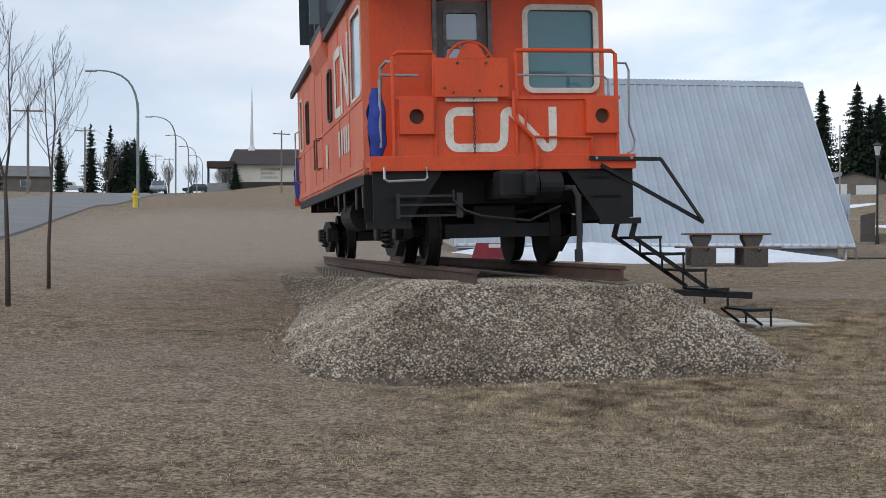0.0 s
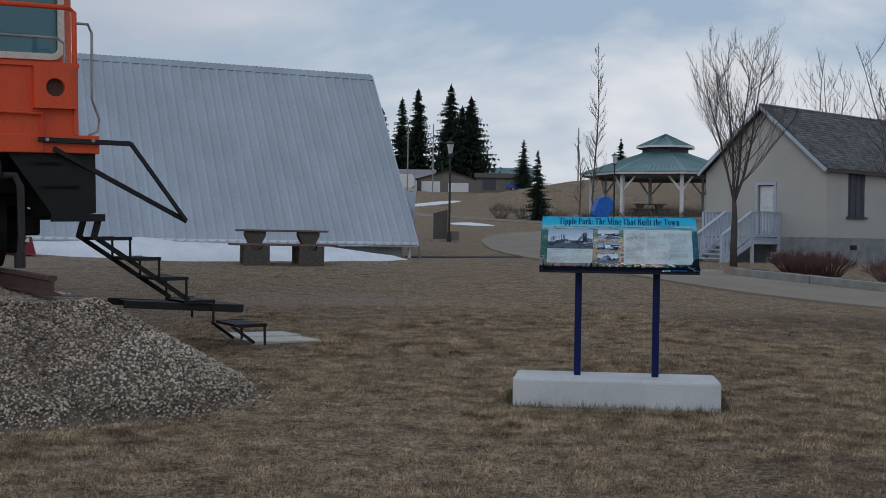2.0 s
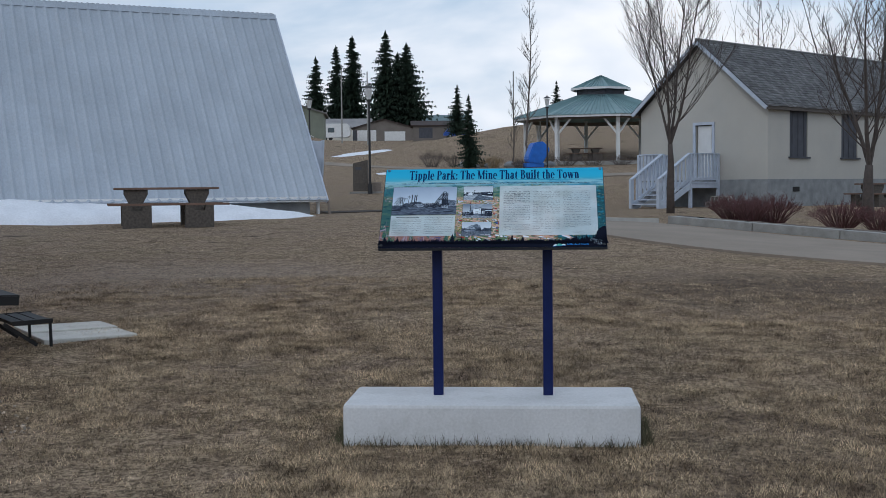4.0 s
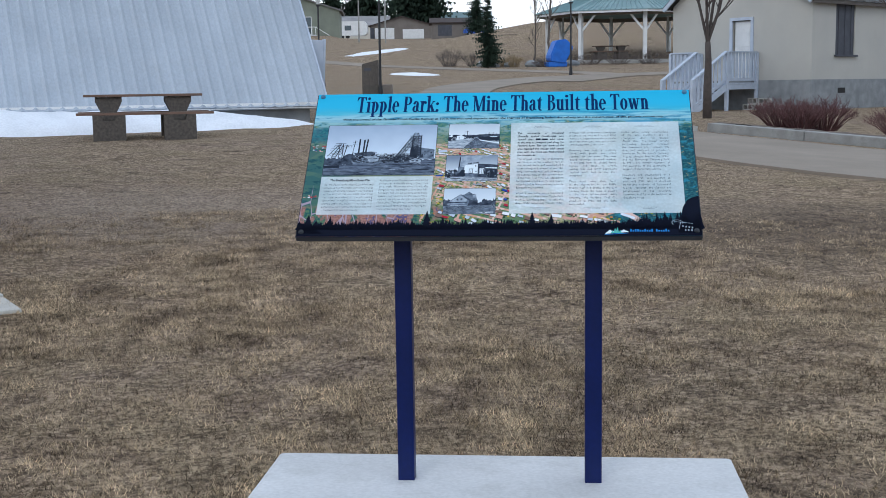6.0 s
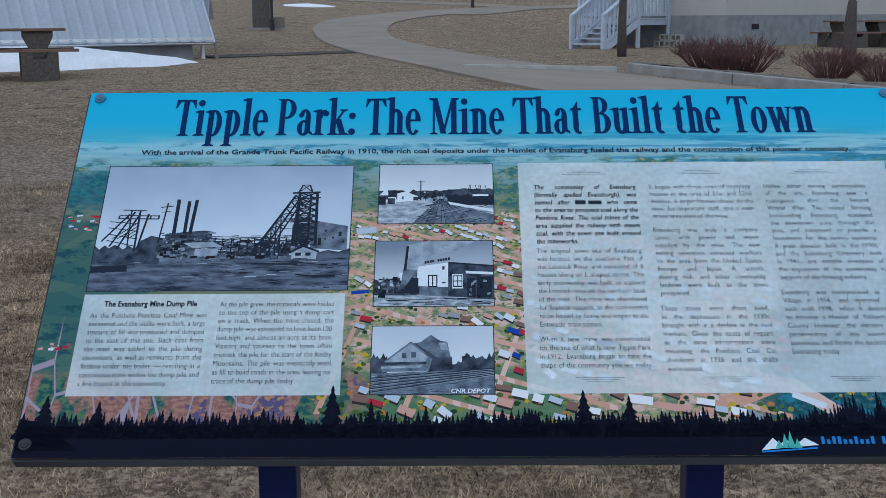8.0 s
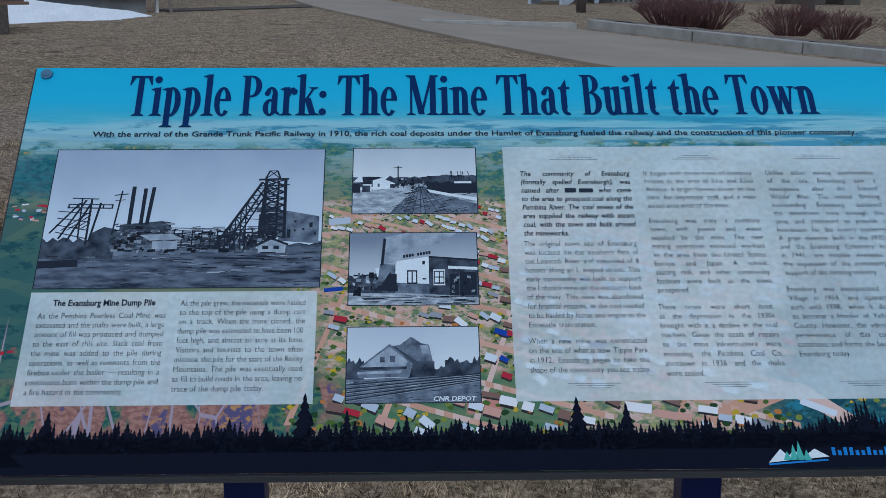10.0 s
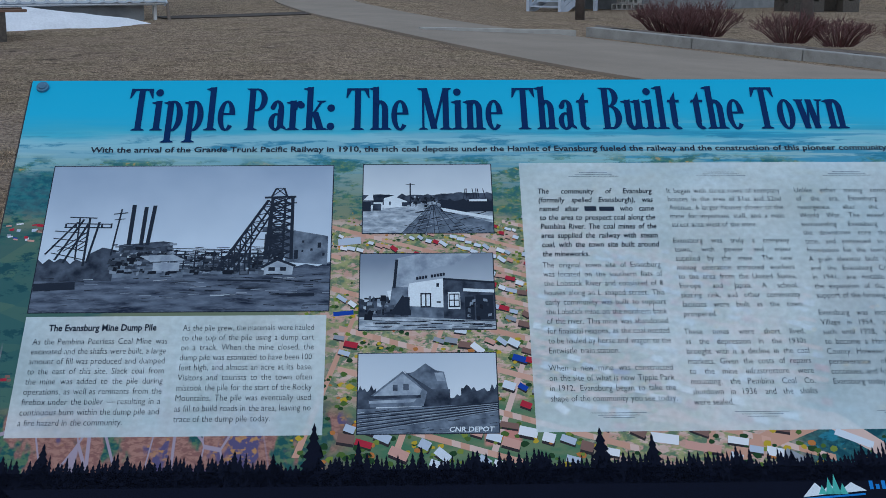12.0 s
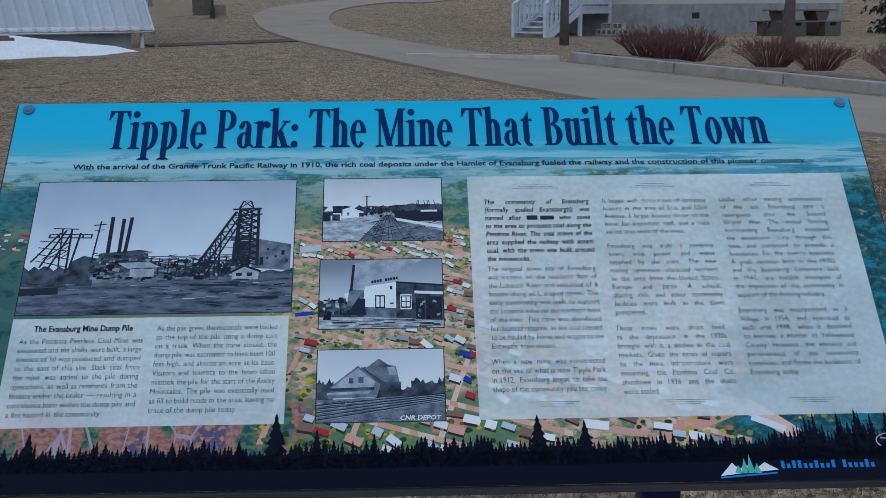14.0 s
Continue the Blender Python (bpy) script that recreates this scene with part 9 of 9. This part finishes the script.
def street_lamp(m, label):
    t = thing("street_lamp", m, label, "lamp", "street lamps")
    bm = bmesh.new()
    pts = [Vector((0, 0, -0.2)), Vector((0, 0, 2)), Vector((0, 0, 4.6)), Vector((-0.03, 0, 5.0)), Vector((-0.12, 0, 5.4)), Vector((-0.27, 0, 5.78)), Vector((-0.48, 0, 6.07)), Vector((-0.78, 0, 6.3)), Vector((-1.12, 0, 6.44)), Vector((-1.5, 0, 6.51)), Vector((-2.0, 0, 6.53))]
    tube(bm, pts, 0.075, 8, taper=0.035)
    part("pole", bm, LAMP_GREEN, t, "grey curved steel pole")
    bm = bmesh.new()
    box(bm, (-2.2, 0, 6.49), (0.55, 0.18, 0.09), bevel=0.03)
    part("head", bm, PIPE_GREY, t)


for u in (61.8, 105.5, 139.0, 176.0, 215.0):
    street_lamp(on_land(*street(u, -4.3), math.degrees(STREET)), "tall street lamp with a curved arm beside the street")


def power_pole(x, y, height, turn, r=0.13, arms=True):
    t = thing("power_pole", on_land(x, y, turn), "grey wooden power pole with a crossarm" if arms else "slim pale wooden pole without crossarms", "pole", "power poles")
    bm = bmesh.new()
    rod(bm, (0, 0, -0.4), (0, 0, height), r, r * 0.75, seg=10)
    part("pole", bm, WOOD_GREY if arms else EDGING, t)
    if not arms:
        return
    bm = bmesh.new()
    box(bm, (0, 0, height - 0.5), (2.6, 0.12, 0.13))
    part("crossarm", bm, WOOD_GREY, t)
    for x2 in (-1.15, -0.4, 0.4, 1.15):
        bm = bmesh.new()
        rod(bm, (x2, 0, height - 0.43), (x2, 0, height - 0.25), 0.05, 0.03, seg=8)
        part("insulator", bm, FROSTED, t)


POLES = ((-79.5, 84.5, 7.8), (-109, 126, 8.5), (-150, 184, 9.5), (-164, 205, 9.0), (-180, 232, 9.0), (-196, 258, 9.0))
for x, y, hh in POLES:
    power_pole(x, y, hh, math.degrees(STREET))
bm = bmesh.new()
for off in (-1.15, 1.15):
    for (x0, y0, h0), (x1, y1, h1) in zip(POLES, POLES[1:]):
        a, b = Vector((x0 + off * ACROSS.x, y0 + off * ACROSS.y, land(x0, y0) + h0 - 0.25)), Vector((x1 + off * ACROSS.x, y1 + off * ACROSS.y, land(x1, y1) + h1 - 0.25))
        tube(bm, [a.lerp(b, f) - Vector((0, 0, 2.4 * f * (1 - f))) for f in (0, 0.2, 0.4, 0.6, 0.8, 1)], 0.02, 3)
tagged(part("power_line", bm, BLACK_STEEL, None), "thin dark power cables between the poles", "cable")
power_pole(-91.4, 145.1, 8.6, 60)
power_pole(-0.95, 124, 5.2, 82, 0.07, False)
for x, y in ((-27.6, 190), (-24.0, 192)):
    power_pole(x, y, 11.0, 10, 0.12, False)


def hydrant():
    t = thing("hydrant", on_land(*street(60.0, -4.3), 20), "yellow fire hydrant on the verge of the street", "hydrant")
    yellow = surface("yellow_paint", (0.75, 0.55, 0.05), rough=0.5, scale=8)
    bm = bmesh.new()
    rod(bm, (0, 0, -0.1), (0, 0, 0.62), 0.12, 0.105, seg=14)
    rod(bm, (-0.19, 0, 0.45), (0.19, 0, 0.45), 0.065, seg=10)
    part("body", bm, yellow, t)
    bm = bmesh.new()
    bmesh.ops.create_uvsphere(bm, u_segments=14, v_segments=8, radius=0.13, matrix=Matrix.Translation((0, 0, 0.64)))
    rod(bm, (0, 0, 0.78), (0, 0, 0.88), 0.05, seg=6)
    part("bonnet", bm, yellow, t)


hydrant()


def vehicle(m, label, body_mat, truck=False):
    """A parked vehicle: lower body, cabin with panes, lamps and wheels; it points along x."""
    t = thing("parked_truck" if truck else "parked_car", m, label, "vehicle", "parked vehicles")
    L = 5.4 if truck else 4.5
    bm = bmesh.new()
    out = [(-L / 2, 0.45), (L / 2 - 0.1, 0.40), (L / 2, 0.62), (L / 2 - 0.05, 0.92), (L / 2 - 1.2, 1.02), (-L / 2 + 0.05, 1.02)]
    prism(bm, out, 1.8, Matrix(((1, 0, 0, 0), (0, 0, 1, -0.9), (0, 1, 0, 0), (0, 0, 0, 1))))
    bmesh.ops.bevel(bm, geom=bm.edges[:], offset=0.05, segments=2, affect="EDGES")
    part("body", bm, body_mat, t)
    bm = bmesh.new()
    cab = [(L / 2 - 1.35, 1.0), (L / 2 - 2.05, 1.62), (L / 2 - 3.0, 1.66), (L / 2 - 3.35, 1.0)] if truck else [(L / 2 - 1.2, 1.0), (L / 2 - 1.85, 1.58), (-L / 2 + 0.75, 1.60), (-L / 2 + 0.15, 1.0)]
    prism(bm, cab, 1.56, Matrix(((1, 0, 0, 0), (0, 0, 1, -0.78), (0, 1, 0, 0), (0, 0, 0, 1))))
    c = part("cabin", bm, body_mat, t)
    bm = bmesh.new()
    cx = sum(p[0] for p in cab) / 4
    inner = [(cx + (x - cx) * 0.86, 1.30 + (z - 1.30) * 0.72) for x, z in cab]
    prism(bm, inner, 1.60, Matrix(((1, 0, 0, 0), (0, 0, 1, -0.80), (0, 1, 0, 0), (0, 0, 0, 1))))
    part("side_pane", bm, PANE, c)
    bm = bmesh.new()
    p, q = Vector((cab[0][0] + 0.01, 0, 1.06)), Vector((cab[1][0] + 0.05, 0, 1.55))
    bar(bm, p + Vector((0.02, 0, 0)), q + Vector((0.02, 0, 0)), 1.35, 0.03, side=(0, 1, 0))
    part("windscreen", bm, PANE, c)
    for x in (-L / 2 + 0.95, L / 2 - 0.9):
        for y in (-0.82, 0.82):
            bm = bmesh.new()
            rod(bm, (x, y - 0.1, 0.33), (x, y + 0.1, 0.33), 0.34, seg=18)
            w = part("wheel", bm, TYRE, t, "black tyre")
            bm = bmesh.new()
            rod(bm, (x, y - 0.105, 0.33), (x, y + 0.105, 0.33), 0.19, seg=12)
            part("rim", bm, PIPE_GREY, w)
    for y in (-0.65, 0.65):
        bm = bmesh.new()
        box(bm, (L / 2 - 0.02, y, 0.75), (0.08, 0.34, 0.16), bevel=0.02)
        part("headlight", bm, FROSTED, t)


SILVER = surface("silver_car_paint", (0.42, 0.44, 0.46), rough=0.3, metal=0.5, scale=3, bump=0)
WHITE_CAR = surface("white_car_paint", (0.7, 0.7, 0.7), rough=0.3, scale=3, bump=0)
DARK_CAR = surface("dark_car_paint", (0.03, 0.035, 0.04), rough=0.3, scale=3, bump=0)
BLUE_CAR = surface("blue_car_paint", (0.03, 0.10, 0.42), rough=0.35, scale=3, bump=0)
vehicle(on_land(-138.2, 156.5, 205), "white pickup truck parked across the street", WHITE_CAR, True)
vehicle(on_land(-149.5, 146.5, 200), "pale car parked across the street", SILVER)
vehicle(on_land(*street(152.0, -8.2), math.degrees(STREET) - 90), "silver car standing on the street", SILVER)
vehicle(on_land(-125.0, 172, 205), "dark car parked beyond the street", DARK_CAR)
vehicle(on_land(-11.4, 206.5, 10), "blue car parked beside a shed", BLUE_CAR)


# ---- houses far off ----
def far_house(name, m, w, d, wall_h, rise, wall, roof, label, openings=(), ridge_x=True, over=0.4, category="house"):
    """A plain house with gabled roof; openings: (x, z, width, height, kind) on the front."""
    t = thing(name, m, label, category, "far houses")
    bm = bmesh.new()
    box(bm, (0, d / 2, wall_h / 2 - 0.4), (w, d, wall_h + 0.8))
    if rise:
        if ridge_x:
            prism(bm, [(0, wall_h), (d, wall_h), (d / 2, wall_h + rise)], w - 0.02, Matrix(((0, 0, 1, -w / 2 + 0.01), (1, 0, 0, 0), (0, 1, 0, 0), (0, 0, 0, 1))))
        else:
            prism(bm, [(-w / 2, wall_h), (w / 2, wall_h), (0, wall_h + rise)], d - 0.02, Matrix(((1, 0, 0, 0), (0, 0, 1, 0.01), (0, 1, 0, 0), (0, 0, 0, 1))))
    part("wall", bm, wall, t)
    half = (d if ridge_x else w) / 2
    slope, tilt = math.hypot(half, rise) + over, math.atan2(rise, half)
    long = (w if ridge_x else d) + 2 * over
    for s in (0, 1):
        bm = bmesh.new()
        place = Matrix.Translation((0, d / 2, wall_h + rise)) @ Matrix.Rotation((0 if ridge_x else math.pi / 2) + math.pi * s, 4, "Z") @ Matrix.Rotation(tilt, 4, "X")
        bmesh.ops.create_cube(bm, size=1, matrix=place @ Matrix.Translation((0, -slope / 2, 0.07)) @ Matrix.Diagonal((long, slope, 0.14, 1)))
        part("roof_slope", bm, roof, t)
    for x, z, ow, oh, kind in openings:
        bm = bmesh.new()
        box(bm, (x, -0.02, z), (ow, 0.06, oh))
        if kind == "window":
            f = part("window", bm, WHITE_PAINT, t)
            bm = bmesh.new()
            box(bm, (x, -0.055, z), (ow - 0.16, 0.03, oh - 0.16))
            part("pane", bm, PANE, f)
        else:
            part(kind, bm, {"garage_door": WHITE_PAINT, "door": DARK_WALL, "dark_door": SHUTTER}[kind], t)
    return t


OLIVE = surface("olive_siding", (0.22, 0.24, 0.19), rough=0.8, scale=0.6)
TAUPE = surface("taupe_siding", (0.19, 0.165, 0.145), rough=0.8, scale=0.6)
GREY_ROOF = surface("grey_far_roof", (0.20, 0.19, 0.185), rough=0.9, scale=0.6)
TEAL_FAR = surface("teal_far_roof", (0.19, 0.28, 0.29), rough=0.7, scale=0.4)
g = far_house("olive_house", on_land(-32.5, 156.6, 8), 15.5, 9, 3.0, 2.5, OLIVE, GREY_ROOF, "olive sided house with a white deck", [(1.9, 1.5, 1.3, 1.5, "window"), (4.0, 1.25, 0.9, 2.1, "window")], ridge_x=False)
bm = bmesh.new()
for k in range(9):
    box(bm, (1.4 + 0.45 * k, -1.6, 0.55), (0.08, 0.06, 0.9))
box(bm, (3.2, -1.6, 1.0), (3.8, 0.1, 0.08))
box(bm, (3.2, -0.8, 0.05), (3.8, 1.6, 0.12))
for k in range(5):
    box(bm, (5.2 + 0.3 * k, -1.0, -0.2 - 0.2 * k), (0.3, 1.2, 0.06))
bar(bm, (5.0, -1.6, 1.0), (6.6, -1.6, 0.0), 0.08, 0.08)
part("deck", bm, WHITE_PAINT, g, "white deck with railing and steps")
far_house("long_house", on_land(-34.2, 232.0, 5), 10, 8, 2.5, 1.7, CREAM_WALL, surface("pale_far_roof", (0.34, 0.33, 0.33), rough=0.9, scale=0.5), "pale house with a light grey roof", [(-3, 1.5, 1.3, 1.0, "window"), (2.6, 1.5, 1.3, 1.0, "window")])
far_house("garage_house", on_land(-25.3, 222.0, 4), 10.5, 8, 2.3, 1.5, TAUPE, BROWN_ROOF, "brown house with two white garage doors", [(-2.9, 1.0, 3.3, 1.9, "garage_door"), (2.0, 0.9, 3.6, 1.6, "garage_door"), (-5.0, 1.0, 0.7, 1.9, "dark_door")], ridge_x=False)
far_house("brown_shed", on_land(-14.5, 208.5, 6), 8.5, 6, 2.2, 0.8, TAUPE, BROWN_ROOF, "low brown shed with a dark door", [(-2.2, 1.0, 2.2, 1.7, "dark_door")], category="shed")
far_house("teal_building", on_land(-19.0, 246.0, 4), 15, 9, 3.3, 1.7, TAUPE, TEAL_FAR, "long low building with a teal roof", [(-5.0, 1.3, 1.2, 1.0, "window"), (0.0, 1.3, 1.2, 1.0, "window")], category="building")
far_house("street_house", on_land(-152, 158, 42), 12, 8, 2.6, 1.8, TAUPE, GREY_ROOF, "grey house beside the street", [(-3, 1.4, 1.6, 1.1, "window"), (2, 1.4, 1.6, 1.1, "window")])


def caravan():
    t = thing("caravan", on_land(-33.9, 216.5, 4), "white travel trailer with dark windows", "caravan")
    bm = bmesh.new()
    prism(bm, [(-3.7, 0.5), (3.1, 0.5), (3.6, 0.9), (3.5, 2.4), (3.1, 2.85), (-3.4, 2.85), (-3.75, 2.3)], 2.3, Matrix(((1, 0, 0, 0), (0, 0, 1, -1.15), (0, 1, 0, 0), (0, 0, 0, 1))))
    part("body", bm, WHITE_PAINT, t)
    for x, w in ((-1.6, 1.0), (0.4, 1.1)):
        bm = bmesh.new()
        box(bm, (x, -1.16, 1.75), (w, 0.05, 0.8), bevel=0.02)
        part("window", bm, PANE, t)
    for x in (-0.6, 0.3):
        bm = bmesh.new()
        rod(bm, (x, -1.1, 0.35), (x, -0.9, 0.35), 0.35, seg=14)
        part("wheel", bm, TYRE, t)


caravan()


# ---- the church up the street ----
def church():
    x, y = -101.0, 162.6
    t = thing("church", pose(x, y, 9.75, 0, 0, 24.8), "cream church hall with brown roof, porch and slim white spire", "church")
    w, d = 16.0, 11.0
    x0 = -8.0
    bm = bmesh.new()
    box(bm, (x0 + w / 2, d / 2, 2.9), (w, d, 2.7))
    part("wall", bm, CREAM_WALL, t)
    bm = bmesh.new()
    box(bm, (x0 + w / 2, d / 2, 0.55), (w + 0.05, d, 2.0))
    part("base_wall", bm, DARK_WALL, t, "dark lower wall")
    bm = bmesh.new()
    prism(bm, [(-0.9, 4.15), (d + 0.9, 4.15), (d * 0.5, 6.95)], w + 2.6, Matrix(((0, 0, 1, x0 - 1.3), (1, 0, 0, 0), (0, 1, 0, 0), (0, 0, 0, 1))))
    part("roof", bm, BROWN_ROOF, t, "dark brown roof")
    bm = bmesh.new()
    box(bm, (x0 - 2.4, 0.5, 4.15), (4.0, 3.5, 0.95))
    part("porch_roof", bm, BROWN_ROOF, t, "flat dark porch roof")
    for px in (x0 - 4.2, x0 - 1.0):
        bm = bmesh.new()
        box(bm, (px, -0.9, 1.7), (0.3, 0.3, 4.2))
        part("porch_post", bm, DARK_WALL, t)
    bm = bmesh.new()
    box(bm, (x0 - 2.0, 3.0, 2.4), (3.0, 0.3, 3.5))
    part("porch_wall", bm, FROSTED, t, "pale porch glazing")
    bm = bmesh.new()
    box(bm, (x0 - 2.5, -1.2, 0.5), (3.6, 0.4, 1.6))
    part("porch_step", bm, FOUNDATION, t)
    bm = bmesh.new()
    rod(bm, (x0 + 1.4, d * 0.5, 6.7), (x0 + 1.4, d * 0.5, 7.5), 0.75, 0.35, seg=8)
    rod(bm, (x0 + 1.4, d * 0.5, 7.5), (x0 + 1.4, d * 0.5, 17.0), 0.30, 0.03, seg=8)
    part("spire", bm, WHITE_PAINT, t, "slim white spire")
    for wx, z, ww, hh in ((3.4, 3.35, 0.8, 0.9), (4.5, 3.35, 0.8, 0.9)):
        bm = bmesh.new()
        box(bm, (wx - 0.6, -0.03, z), (ww, 0.08, hh))
        f = part("window", bm, WHITE_PAINT, t)
        bm = bmesh.new()
        box(bm, (wx - 0.6, -0.08, z), (ww - 0.15, 0.04, hh - 0.15))
        part("pane", bm, PANE, f)
    bm = bmesh.new()
    box(bm, (3.35, -0.03, 2.0), (1.9, 0.08, 1.7))
    part("door", bm, DARK_WALL, t, "dark double door")
    jobs = []
    for i, words in enumerate(("EVANSBURG", "BAPTIST", "CHURCH")):
        c = bpy.data.curves.new("type", "FONT")
        c.body, c.size, c.resolution_u = words, 0.62, 2
        jobs.append((new("type", c), 3.62 - i * 0.62))
    bpy.context.view_layer.update()
    dg = bpy.context.evaluated_depsgraph_get()
    for o, z in jobs:
        me = bpy.data.meshes.new_from_object(o.evaluated_get(dg))
        me.transform(Matrix.Translation((-4.4, -0.02, z - 0.35)) @ XZ)
        me.materials.clear()
        me.materials.append(DARK_WALL)
        ob = new("lettering", me)
        ob.parent = t
        tagged(ob, "dark wall lettering")
    for o, _ in jobs:
        c = o.data
        bpy.data.objects.remove(o)
        bpy.data.curves.remove(c)


church()


def red_crate():
    t = thing("red_crate", on_land(-12.4, 29.6, 25), "dark red crate with a white label near the snow", "crate")
    red = surface("dark_red_paint", (0.28, 0.03, 0.05), rough=0.6, scale=4)
    bm = bmesh.new()
    prism(bm, [(-0.42, 0), (0.46, 0), (0.36, 0.40), (-0.30, 0.40)], 0.5, Matrix(((1, 0, 0, 0), (0, 0, 1, -0.25), (0, 1, 0, 0), (0, 0, 0, 1))))
    part("body", bm, red, t)
    bm = bmesh.new()
    box(bm, (0.16, -0.26, 0.33), (0.3, 0.02, 0.10))
    part("label", bm, WHITE_PAINT, t)


red_crate()


# a weathered metal sheet leaning behind the hall
bm = bmesh.new()
for k in range(6):
    box(bm, (-0.25 + 0.1 * k, 0.012 * (k % 2), 0.86), (0.1, 0.02, 1.72), bevel=0.003)
ob = part("leaning_sheet", bm, surface("dull_pinkish_sheet", (0.26, 0.235, 0.25), (0.19, 0.17, 0.185), rough=0.5, metal=0.3, scale=3), None)
ob.matrix_world = pose(-8.55, 58.6, land(-8.55, 58.6) - 0.02, 6, -6, 10)
tagged(ob, "dull ribbed metal sheet leaning behind the hall", "metal sheet")
